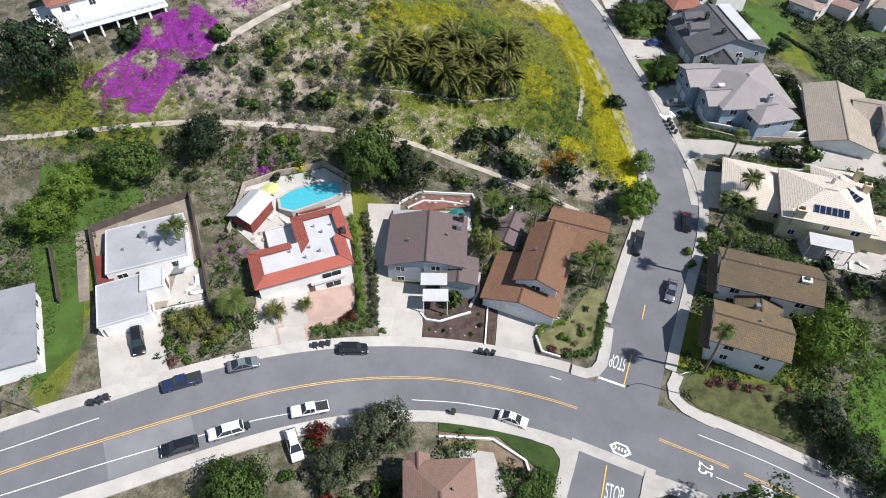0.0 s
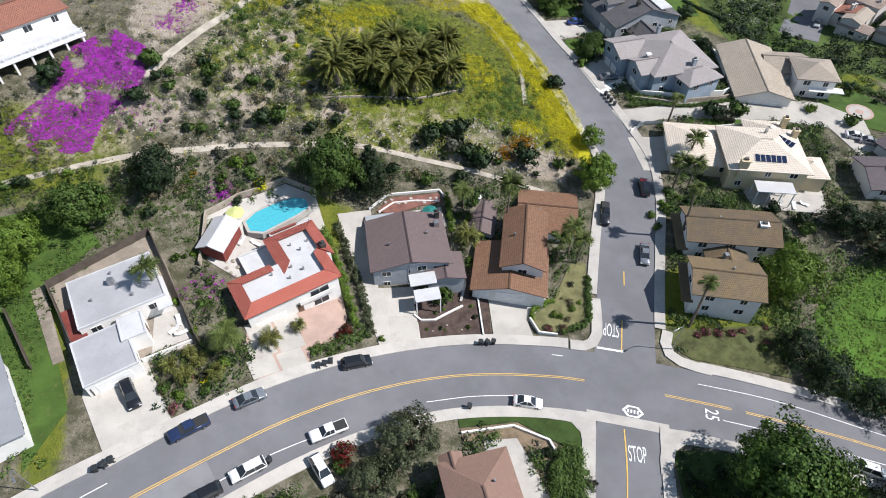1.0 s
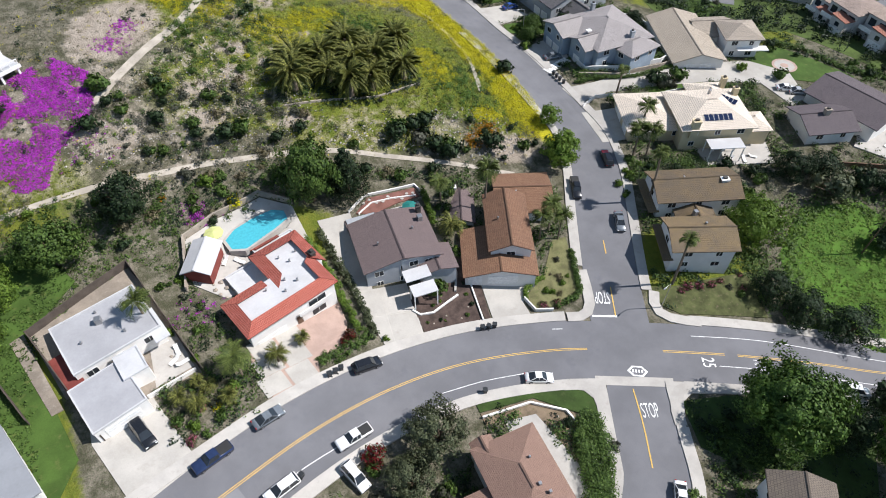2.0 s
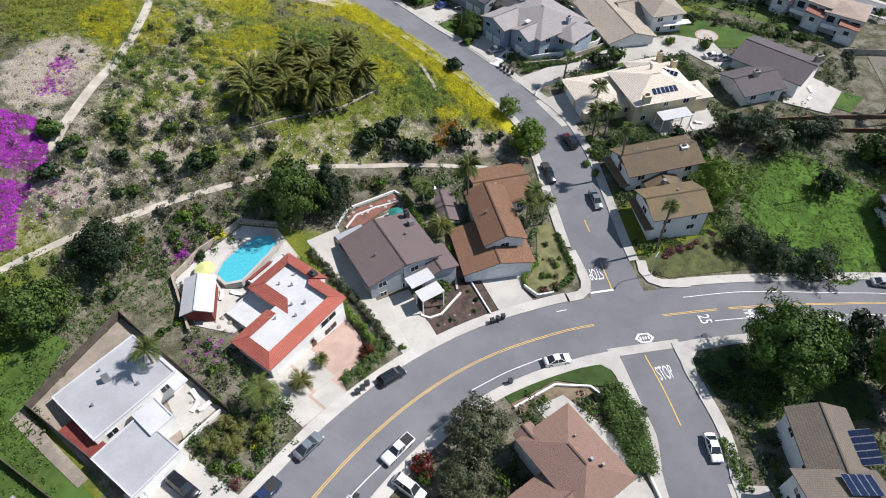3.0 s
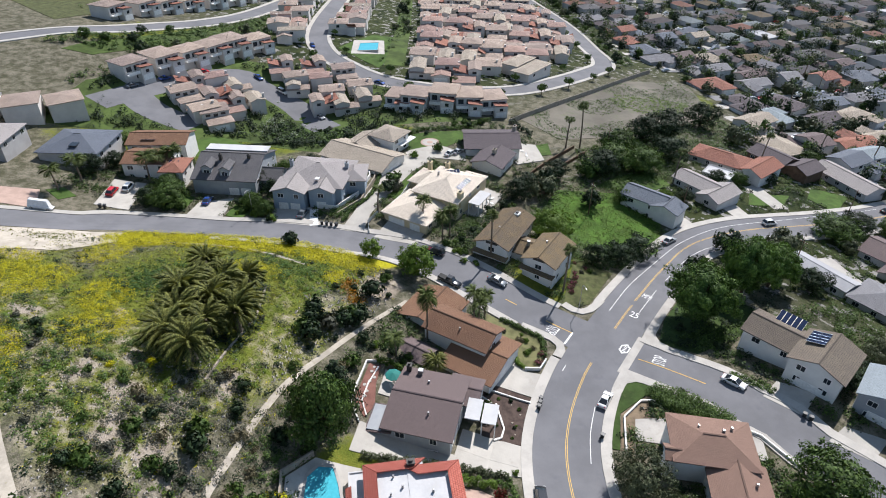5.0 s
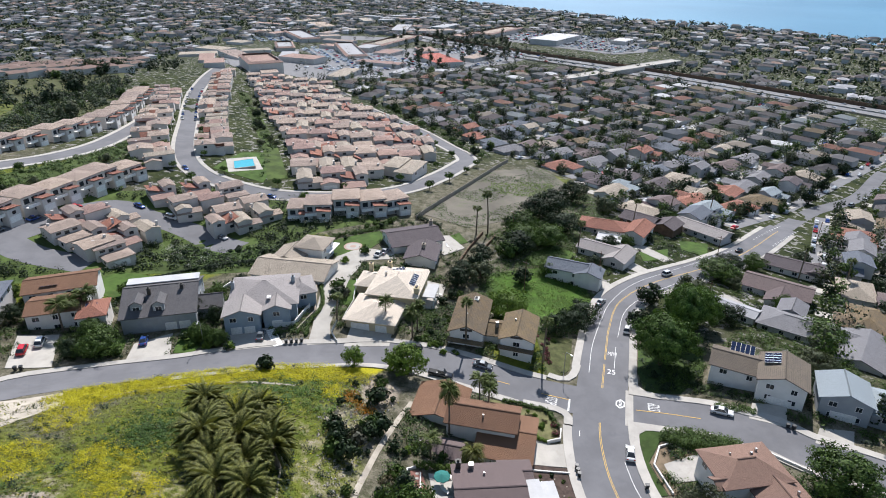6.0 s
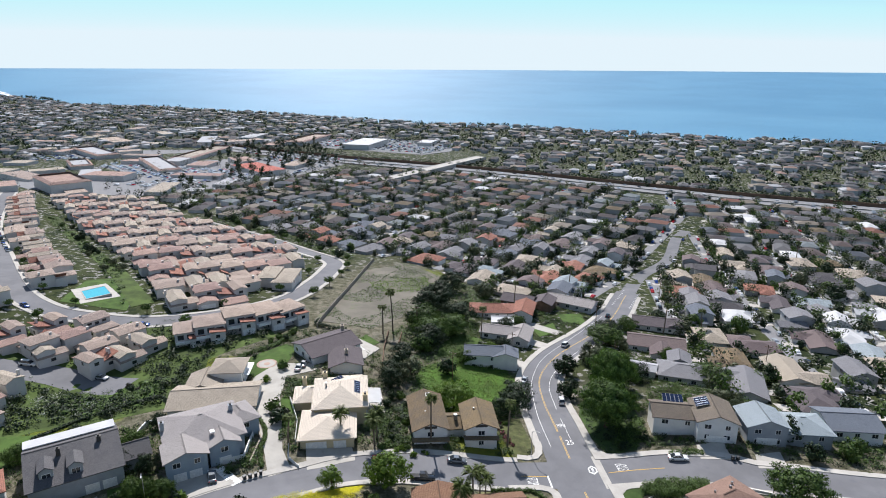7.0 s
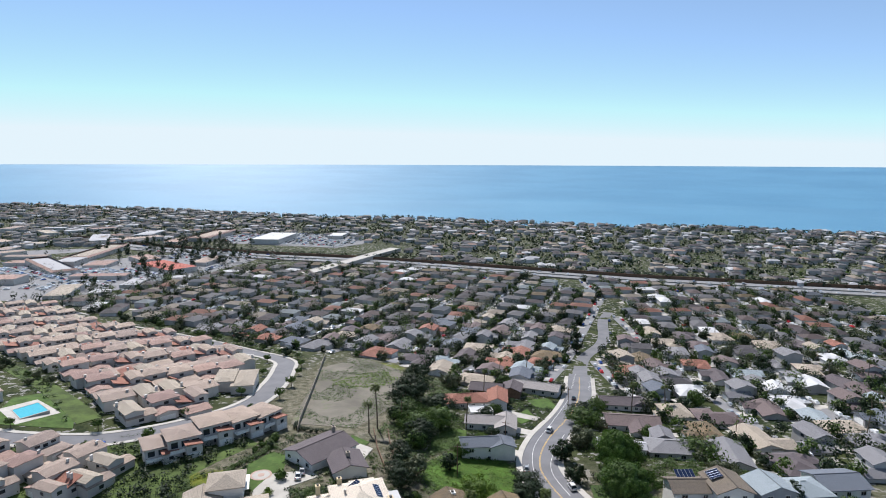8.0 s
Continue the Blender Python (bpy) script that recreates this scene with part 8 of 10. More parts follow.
for x, y, k, s in ((-43.8, 111.8, "green", 2.2), (-60.5, 109, "shrub", 2.8), (-46.6, 104.6, "shrub", 2.1), (6.4, 98.2, "shrub", 2.6), (10.7, 96.6, "sage", 2.8), (13.4, 94.6, "shrub", 2.2), (16, 92, "shrub", 2.4), (25.3, 92.6, "shrub", 2.6), (39.2, 117, "shrub", 2.2), (2.1, 64.6, "green", 2.0),
                   (-33.6, 88.6, "magenta", 1.4), (22.0, 55.6, "pink", 1.0), (19.4, 56.0, "pink", 1.0), (46.8, 50.8, "pink", 1.1), (49, 50.2, "pink", 1.0), (51.4, 49.8, "pink", 1.0), (13.6, 63.4, "shrub", 0.9), (-14.8, 59.4, "red", 0.9), (-16, 58.6, "red", 0.7), (105.5, 95.8, "green", 2.0), (98.8, 102.2, "bright", 1.6),
                   (76, 102.4, "sage", 3.0), (73, 103.2, "shrub", 2.4), (80, 103, "green", 2.4), (-38.5, 92.2, "orange", 1.4), (-27, 90, "gold", 1.6), (-31, 94, "bright", 1.6)):
    plant(k, x, y, s)

for poly, n, mat, word in (([(-44, 97), (-20, 98), (-8, 102), (-14, 114), (-34, 114), (-46, 108)], 60, M_LEAF_SAGE, "sage"), ([(-36, 112), (-8, 108), (-12, 140), (-26, 136)], 60, M_LEAF_MID, "green"),
                           ([(-36, 86), (-34, 96), (-14, 96), (0, 94), (14, 89), (-10, 90)], 34, M_LEAF_MID, "green"), ([(-66, 80), (-40, 84), (-38, 95), (-72, 90)], 50, M_LEAF_MID, "green"), ([(60, 56), (72, 66), (92, 66), (70, 76), (62, 78)], 50, M_LEAF_DARK, "dark green")):
    sp = scatter(n, poly, hr)
    sp = np.repeat(sp, 6, 0) + hr.normal(0, 0.55, (n * 6, 2))
    carpet("bushes", f"{word} bushes growing over the slope", "bushes", sp, 0.5, 0.6, 20, 0.14, mat, hr, 0.8)


def open_ground(x, y):
    ok = far_from([MAIN, SIDE, LOWER], 8.2)(x, y)
    for poly in SOLID:
        ok &= ~within(x, y, poly)
    return ok


yr = np.random.default_rng(14)
for poly, n in (([(-45, 58), (-43, 46), (-30, 50), (-29, 58), (-36, 72), (-37, 76), (-40, 62)], 260), ([(8, 57), (10, 66), (8, 72), (10, 90), (16, 90), (22, 88), (34, 82), (30, 68), (26, 56), (18, 56), (10, 66)], 300), ([(44, 60), (40, 48), (58, 40), (66, 52), (74, 66), (70, 78), (52, 84)], 900),
                ([(52, 76), (90, 70), (92, 84), (100, 98), (84, 108), (62, 104), (54, 88)], 900), ([(48, 112), (60, 110), (88, 112), (90, 140), (66, 142), (50, 140)], 800), ([(48, 140), (66, 142), (84, 136), (96, 170), (84, 190), (50, 190)], 900), ([(-12, 30), (4, 40), (14, 34), (16, 18), (8, 10), (-14, 14), (-22, 26)], 700),
                ([(14, 12), (30, 28), (44, 20), (34, -8), (16, -8)], 600), ([(-76, 34), (-56, 42), (-58, 70), (-78, 74)], 500), ([(6, -4), (30, -4), (34, -30), (10, -46), (-2, -20)], 500), ([(92, 98), (100, 125), (118, 128), (128, 100), (140, 84), (128, 64), (96, 64), (92, 84)], 900),
                ([(60, -4), (74, 4), (100, -22), (104, -50), (70, -60), (54, -36)], 800), ([(90, 40), (112, 30), (160, -4), (166, -40), (150, -58), (126, -36), (104, 2)], 1200)):
    sp = scatter(n, poly, yr, open_ground)
    k = int(len(sp) * 0.55)
    sp = sp[:int(len(sp) * 0.8)]
    carpet("garden_plants", "leafy green plants filling the gardens", "plants", np.repeat(sp[:k:3], 3, 0) + yr.normal(0, 0.7, (len(sp[:k:3]) * 3, 2)), 0.5, 0.85, 16, 0.19, M_LEAF_MID, yr, 0.7, 0.5)
    carpet("garden_plants", "low dark ground cover in the gardens", "plants", np.repeat(sp[k::3], 3, 0) + yr.normal(0, 0.7, (len(sp[k::3]) * 3, 2)), 0.5, 0.85, 16, 0.2, M_LEAF_DARK, yr, 0.5, 0.5)
# dark leaves laid under the grove, standing in for its deep shade
carpet("palm_litter", "dark leaves under the palms, added to deepen the grove's shade", "plants", scatter(260, [(-13, 110), (-11, 118), (0, 123), (16, 126), (17, 112), (6, 107), (-2, 106)], yr), 0.3, 0.9, 16, 0.25, M_LEAF_DARK, yr, 0.5)
carpet("flower_bank", "white flowering bushes on the green bank", "bushes", np.vstack([yr.normal((119, 159), (5, 3.5), (90, 2)), yr.normal((112, 150), 3, (50, 2))]), 0.6, 0.8, 22, 0.16, foliage("white_blossom", (0.55, 0.55, 0.5), (0.75, 0.75, 0.7), 0.2, (0.06, 0.11, 0.03), 0.5), yr, 0.7)
carpet("grass", "fresh green grass patch on the empty lot", "grass", scatter(900, [(199, 37), (203, 22), (204, 6), (190, 6), (181, 15), (179, 25), (182, 37), (189, 41)], np.random.default_rng(77)), 0.12, 0.9, 9, 0.24, M_LEAF_LIGHT, np.random.default_rng(78), 0.4)
carpet("grass", "thin weeds on the empty lot", "grass", scatter(2300, [(149, 76), (222, 32), (234, 2), (196, -4), (153, 29), (134, 58)], yr, lambda x, y: np.array([noise.noise(Vector((a * 0.06, b * 0.06, 7.0))) for a, b in zip(x, y)]) > -0.03), 0.12, 0.8, 9, 0.22, M_LEAF_MID, yr, 0.4)
carpet("bushes", "scattered dark bushes on the green slope", "bushes", np.repeat(scatter(130, HILL, yr, off_trail), 5, 0) + yr.normal(0, 0.5, (650, 2)), 0.4, 0.6, 18, 0.14, M_LEAF_DARK, yr, 0.8)
for x, y, k, q in ((7.8, 100.5, "green", 1.9), (10.6, 100.0, "shrub", 2.0), (13.3, 100.3, "shrub", 2.2), (15.8, 94.3, "green", 2.2), (-33.9, 110.8, "green", 1.7), (-26.4, 109.7, "green", 1.5), (-25.3, 101.8, "shrub", 2.2), (-22, 103, "green", 1.9), (-35.9, 105.5, "shrub", 1.6), (-21.6, 167.7, "green", 2.6), (-20.4, 153.9, "shrub", 2.4), (-24, 160, "shrub", 2.6), (-18, 162, "green", 2.2), (40.2, 117.4, "shrub", 1.8), (27.0, 98.1, "orange", 1.6), (24.6, 96.6, "orange", 1.5), (21.7, 94.8, "orange", 1.3), (-40.8, 66.5, "bright", 0.9), (-38.0, 61.0, "bright", 0.8), (-33, 60, "green", 1.0), (-9.3, 57.6, "bright", 0.7)):
    plant(k, x, y, q)
for c, r, n_, mat, word in (((10, 131), (4.4, 3.4), 230, M_LEAF_HERB, "soft green"), ((27, 112), (4, 6), 150, M_LEAF_HERB, "soft green"), ((22, 104), (6, 2.5), 60, M_LEAF_LIGHT, "fresh green"), ((-12, 146), (5, 7), 60, M_LEAF_MID, "deep green"), ((114, 152), (7, 9), 110, M_LEAF_DARK, "dark green"), ((108, 138), (5, 5), 60, M_LEAF_MID, "green"), ((92, 206), (6, 8), 60, M_LEAF_DARK, "dark green"), ((160, 134), (6, 9), 50, M_LEAF_DARK, "dark green")):
    carpet("bushes", f"{word} leafy bushes massed on the slope", "bushes", yr.normal(c, r, (n_, 2)), 0.5, 0.9, 26, 0.16, mat, yr, 0.7)

# ---------------------------------------------------------------- the town below
TR = np.random.default_rng(21)
OCC = [(ob.location.x, ob.location.y, 13.0) for ob in scene.collection.objects if ob.parent is None and ob.name.split(".")[0] in ("house",)]
STREETS = np.vstack([l[0] for l in (MAIN, SIDE, LOWER, TOWN_LOOP, TOWN_UPPER, TOWN_COURT, TOWN_SPUR)])


def not_near(x, y, r):
    q = np.array(OCC)
    return bool((np.hypot(q[:, 0] - x, q[:, 1] - y) > (r + q[:, 2]) * 0.62).all())


def is_clear(x, y, r, street=9.0):
    return np.min(np.hypot(STREETS[:, 0] - x, STREETS[:, 1] - y)) > street + r * 0.5 and not_near(x, y, r)


def place_house(key, x, y, ang, build, group="", dz=0.0, size=(1, 1, 1)):
    m = pose(x, y, ground_z(x, y) + dz, 0, 0, ang) @ Matrix.Diagonal((*size, 1))
    if key not in POOL:
        h = build()
        POOL[key] = h.ob
        h.ob.matrix_basis = m
        ob = h.ob
    else:
        ob = stamp(POOL[key], m)
    OCC.append((x, y, 11.0))
    return tagged(ob, "", "", group)


def town_unit(kind):
    """A terraced house: low garage front, taller rear, bleached tile roofs; its front looks to -x."""
    h = House({0: "white stucco terraced house with bleached tile roof", 1: "white terraced house with a terracotta roof slope", 2: "white terraced house with a stepped tile roof", 3: "white terraced house with faded pink tile roofs", 4: "white terraced house with crossing low gables"}[kind], 0, 0, 0, "terraced_house", plain=True)
    if kind == 0:
        h.block(-5.0, -0.6, 7.4, 8.4, 0, 2.9, "hip", 0.66, M_TOWNWALL, M_TOWNTILE, 0.35, garage="w", win="sn")
        h.block(4.0, 0, 9.8, 9.4, 0, 5.2, "gable", 0.86, M_TOWNWALL, M_TOWNTILE, 0.4, along=False, win="ns")
        h.window(h.mat(-0.95, -2.6, 0) @ pose(0, 0, 0, 0, 0, 270), 0, 3.8, 1.6, 0.9)
        h.window(h.mat(-0.95, 2.6, 0) @ pose(0, 0, 0, 0, 0, 270), 0, 3.8, 1.6, 0.9)
    elif kind == 1:
        h.block(-5.0, 1.0, 7.6, 8.0, 0, 2.9, "gable", 0.79, M_TOWNWALL, M_PINKTILE, 0.35, along=False, garage="w", win="s")
        h.block(3.8, -2.7, 10.0, 4.6, 0, 5.7, "gable", 0.73, M_TOWNWALL, M_TOWNTILE, 0.3, win="sew")
        h.block(3.2, 2.3, 8.6, 5.4, 0, 3.6, "shed", 1.87, M_TOWNWALL, M_TERRACOTTA, 0.3, win="ne")
    elif kind == 2:
        h.block(-4.6, -1.4, 7.8, 6.6, 0, 3.0, "hip", 0.73, M_TOWNWALL, M_TOWNTILE, 0.35, garage="w", win="s")
        h.block(4.2, 0, 9.0, 9.2, 0, 5.5, "hip", 0.99, M_TOWNWALL, M_TOWNTILE, 0.4, win="nsw")
        h.block(-2.2, 3.8, 4.2, 2.6, 0, 3.4, "shed", 1.87, M_TOWNWALL, M_TERRACOTTA, 0.2, win="w")
    elif kind == 3:
        h.block(3.0, -1.0, 8.4, 8.8, 0, 5.6, "hip", 0.92, M_TOWNWALL, M_PINKTILE, 0.4, win="swn")
        h.block(-4.6, 1.2, 7.0, 6.8, 0, 3.0, "gable", 0.86, M_TOWNWALL, M_PINKTILE, 0.35, garage="w", win="n")
    else:
        h.block(1.8, 0.6, 12.0, 5.4, 0, 4.9, "gable", 0.86, M_TOWNWALL, M_TANSHING, 0.35, win="ns")
        h.block(-1.6, -1.0, 6.6, 9.0, 0, 3.1, "gable", 0.92, M_TOWNWALL, M_TOWNTILE, 0.35, along=False, garage="s", win="n")
    h.chimney(5.2, 3.2, 5.0, 1.8, 0.7, 0.7, 0, M_TOWNWALL)
    return h


def hill_unit():
    """A three-storey terraced house stepping up the slope, balconies to -x."""
    h = House("tall pale terraced house with balconies and tile roof", 0, 0, 0, "terraced_house", plain=True)
    h.block(1.5, 0, 11.0, 11.0, 0, 6.4, "hip", 0.79, M_TOWNWALL, M_TOWNTILE, 0.5)
    f, run, ht = h.face("w")
    for x, z, w in ((-3.4, 3.6, 2.2), (0.2, 3.6, 2.6), (3.6, 3.5, 2.6), (0.4, 0.5, 2.4), (3.6, 0.2, 3.0)):
        h.window(f, x, z, w, 1.9)
    h.block(-5.6, -2.4, 3.6, 5.4, 0, 4.6, "shed", 0.51, M_TOWNWALL, M_TERRACOTTA, 0.3, win="w")
    h.garage("w", 0, 4.4)
    h.slab("balcony", M_TRIM, -5.2, 2.8, 2.6, 5.0, 0, 2.7, 2.9).slab("rail", M_TRIM, -6.4, 2.8, 0.1, 5.0, 0, 2.9, 3.8)
    return h


def row(pts, n, face, tall=False):
    """Terraced houses evenly along a line, fronts turned towards face (degrees)."""
    p, nn = curve(pts, 1.0)
    run = np.append(0, np.cumsum(np.linalg.norm(np.diff(p, axis=0), axis=1)))
    for k in range(n):
        s = (k + 0.5) / n * run[-1]
        x, y = float(np.interp(s, run, p[:, 0])), float(np.interp(s, run, p[:, 1]))
        i = int(np.searchsorted(run, s))
        d = p[min(i + 1, len(p) - 1)] - p[max(i - 1, 0)]
        a = math.degrees(math.atan2(d[1], d[0])) + face + 180
        if tall:
            place_house("hill_unit", x + TR.uniform(-1.6, 1.6), y + TR.uniform(-1.6, 1.6), a + TR.uniform(-4, 4), hill_unit, "terraced houses on the slope", TR.uniform(-0.9, 0.9), (TR.uniform(0.85, 1.1), 0.9, TR.uniform(0.9, 1.05)))
        else:
            k = int(TR.integers(5))
            place_house(("unit", k), x + TR.uniform(-1, 1), y + TR.uniform(-1, 1), a + 180 * (TR.uniform() < 0.25), lambda: town_unit(k), "terraced houses in the loop", TR.uniform(-0.6, 0.6))


# the block inside the loop street
lowx, lowy = [183, 210, 235, 280, 344, 422, 520], [92, 84, 54, 53, 71, 105, 130]
highx, highy = [186, 248, 334, 440, 520], [131, 141, 162, 191, 212]
for i, x in enumerate(np.arange(187, 505, 19.4)):
    lo, hi = np.interp(x, lowx, lowy) + 5, np.interp(x, highx, highy) - 4
    n = max(2, int(round((hi - lo) / 11.2)))
    flip = i % 2
    for k in range(n):
        y = lo + (k + 0.5) * (hi - lo) / n
        q = int(TR.integers(5))
        place_house(("unit", q), float(x + TR.uniform(-2.0, 2.0) + 3.2 * (k % 2) + (y - lo) * -0.12 * (x < 200)), float(y), float((180 if flip else 0) + 8 + TR.uniform(-3, 3)), lambda: town_unit(q), "terraced houses in the loop", TR.uniform(-0.5, 0.7), (1.08, 1.16, 0.95))
row([(222, 168), (250, 175), (300, 186), (360, 200), (450, 216), (520, 226)], 24, 90)
row([(193, 186), (225, 199), (270, 212), (330, 226), (420, 246)], 17, -90)
row([(118, 218), (134, 212.5), (152, 205.5), (167, 200), (185, 190)], 6, -90, True)
row([(172, 262), (196, 256), (228, 246), (262, 240), (300, 240), (350, 248), (400, 256)], 17, -90, True)
for spots, turn in ((((128, 195), (137, 190.5), (117.5, 191.5), (126, 185), (134.5, 181.5), (113, 183), (121, 176), (130, 172.5), (109, 175.5)), 45), (((162, 175), (156.5, 167), (169, 163.5), (159.5, 156.5), (148.5, 163.5), (151, 149.5), (168, 150), (160, 141), (139.5, 140.5), (141.5, 149.5), (147, 134)), 30)):
    for i, (x, y) in enumerate(spots):
        q = int(TR.integers(5))
        place_house(("unit", q), x, y, turn + 180 * (i % 2) + TR.uniform(-4, 4), lambda: town_unit(q), "terraced houses in the court", TR.uniform(-0.4, 0.4), (0.78, 0.98, 0.92))
row([(148, 126), (147.5, 112), (148.5, 96), (153, 82)], 5, -90, True)
row([(92, 212), (80, 224), (72, 236)], 3, -90, True)
place_house("corner_villa", 205, 75, -25, lambda: House("large pale corner house with flat tan roofs", 0, 0, 0, plain=True).block(0, 0, 20, 9, 0, 4.6, "hip", 0.8, M_TOWNWALL, M_TANSHING, 0.4, win="s").block(2, 8, 16, 8, 0, 5.4, "hip", 0.8, M_TOWNWALL, M_TANSHING, 0.4))


# detached houses
ROOFS = [(M_MIDSHING, "grey"), (M_DARKSHING, "charcoal"), (M_TANSHING, "beige"), (M_PLUMSHING, "plum-brown"), (M_SLATESHING, "slate-blue"), (M_MAUVE, "mauve-brown"), (M_TERRACOTTA, "terracotta"), (M_TANTILE, "tan"), (M_MEMBRANE, "white"), (M_BLUESHING, "pale blue-grey")]


def tract_house(form, roof):
    tiles, word = ROOFS[roof]
    h = House({0: f"single-storey house with a {word} gabled roof", 1: f"single-storey house with a {word} hipped roof", 2: f"two-storey house with a {word} gabled roof"}[form], 0, 0, 0, "house", plain=True)
    if form == 0:
        h.block(0, 0, 14, 8.4, 90, 2.9, "gable", 1.6, M_HOUSEWALL, tiles, 0.5, win="n")
        h.block(-4.6, 3.6, 7.4, 6.4, 0, 2.8, "gable", 1.3, M_HOUSEWALL, tiles, 0.5, garage="w")
    elif form == 1:
        h.block(0, 0, 14, 9.4, 90, 3.0, "hip", 1.8, M_HOUSEWALL, tiles, 0.6, win="n")
        h.block(-4.8, -3.4, 7.0, 6.6, 0, 2.9, "hip", 1.3, M_HOUSEWALL, tiles, 0.5, garage="w")
    else:
        h.block(1, 1.5, 9.6, 8.6, 90, 5.3, "gable", 1.7, M_HOUSEWALL, tiles, 0.5, win="n", storeys=2)
        h.block(-3.0, -4.2, 9.0, 6.6, 0, 2.8, "gable", 1.4, M_HOUSEWALL, tiles, 0.5, garage="w")
    return h


ROOF_ODDS = [0.20, 0.06, 0.14, 0.12, 0.10, 0.14, 0.08, 0.05, 0.05, 0.06]


WANTED, LANES = [], []


def fill(poly, ang, du, dv, street, keep=0.97, limit=400):
    """Rows of detached houses, back to back, over a polygon."""
    c, s = math.cos(radians(ang)), math.sin(radians(ang))
    p = np.array(poly)
    u, v = p[:, 0] * c + p[:, 1] * s, -p[:, 0] * s + p[:, 1] * c
    vv, side, made = v.min(), 0, 0
    while vv < v.max() and made < limit:
        for uu in np.arange(u.min() + TR.uniform(0, du), u.max(), du):
            a, b = uu + TR.uniform(-2.2, 2.2), vv + TR.uniform(-2.2, 2.2)
            x, y = float(a * c - b * s), float(a * s + b * c)
            if within(np.array([x]), np.array([y]), poly)[0] and TR.uniform() < keep and is_clear(x, y, 12, 5.5):
                WANTED.append((math.hypot(x + 20, y - 100), x, y, ang + (90 if side else -90) + TR.uniform(-9, 9) + (90 if TR.uniform() < 0.2 else 0), int(TR.integers(3)), int(TR.choice(10, p=ROOF_ODDS))))
                OCC.append((x, y, 11.0))
                made += 1
        if not side:
            sv = vv + (dv + street) / 2
            run = []
            for uu in np.arange(u.min(), u.max(), 6.0):
                x, y = uu * c - sv * s, uu * s + sv * c
                if within(np.array([x]), np.array([y]), poly)[0] and np.min(np.hypot(STREETS[:, 0] - x, STREETS[:, 1] - y)) > 7 and not_near(x, y, 3):
                    run.append((x, y))
                    continue
                if len(run) > 4:
                    LANES.append(run)
                run = []
            if len(run) > 4:
                LANES.append(run)
        vv += dv if side else dv + street
        side = 1 - side


EAST = [(160, -6), (206, -14), (250, 8), (290, 26), (345, 45), (440, 80), (520, 60), (600, -60), (620, -170), (540, -235), (430, -300), (316, -286), (254, -214), (198, -139), (167, -88), (156, -54)]
SOUTH = [(60, -22), (74, -56), (104, -62), (128, -66), (154, -92), (201, -141), (256, -228), (296, -296), (330, -300), (400, -330), (280, -420), (190, -460), (60, -330), (-30, -160), (-20, -90), (20, -50)]
fill(EAST, -55, 13.8, 16, 9)
fill(SOUTH, -38, 14.2, 16, 9)
fill([(436, 84), (500, 118), (552, 112), (604, 32), (652, -50), (632, -172), (606, -60), (520, 60)], -30, 14.4, 16, 9)

WANTED.sort()
for d, x, y, a, f, r in WANTED[:150]:
    place_house(("tract", f, r), x, y, a, lambda: tract_house(f, r), "detached houses of the town", TR.uniform(-0.4, 0.4), (TR.uniform(0.95, 1.3), TR.uniform(0.95, 1.28), TR.uniform(0.9, 1.1)))
SPARE = WANTED[150:]
for lane in LANES:
    line = curve(lane, 4.0)
    tagged(part("road", strip(line, [-3.2, 0, 3.2], [0.14, 0.16, 0.14]), M_ASPHALT2), "narrow grey street between rows of houses", "road", kind="structure")
lv, lf = [], []
for d, x, y, a, f, r in WANTED:
    for ox, oy, l, w in ((-10.0, TR.uniform(-3, 3), 3.4, 2.6), (TR.uniform(7, 9.5), TR.uniform(-4, 4), 2.2, 3.2)):
        ca, sa = math.cos(radians(a)), math.sin(radians(a))
        q = [(x + u * ca - v * sa, y + u * sa + v * ca) for u, v in ((ox - l, oy - w), (ox + l, oy - w), (ox + l, oy + w), (ox - l, oy + w))]
        lf.append(tuple(range(len(lv), len(lv) + 4)))
        lv += [(px, py, k) for (px, py), k in zip(q, heights([p[0] for p in q], [p[1] for p in q]) + 0.22)]
tagged(part("driveways", (np.array(lv), lf), M_CONC), "pale concrete driveways and patios of the town houses", "driveways", kind="stuff")

town_r = np.random.default_rng(22)
def town_trees(poly, n, kinds, lo, hi, gap=6.5):
    made, occ = 0, np.array(OCC)
    for x, y in scatter(n * 3, poly, town_r):
        if made >= n:
            break
        if np.min(np.hypot(STREETS[:, 0] - x, STREETS[:, 1] - y)) > 7.5 and (np.hypot(occ[:, 0] - x, occ[:, 1] - y) > gap).all():
            k = kinds[int(town_r.integers(len(kinds)))]
            s = float(town_r.uniform(lo, hi))
            plant(k, float(x), float(y), s, s * float(town_r.uniform(0.8, 1.2)))
            made += 1


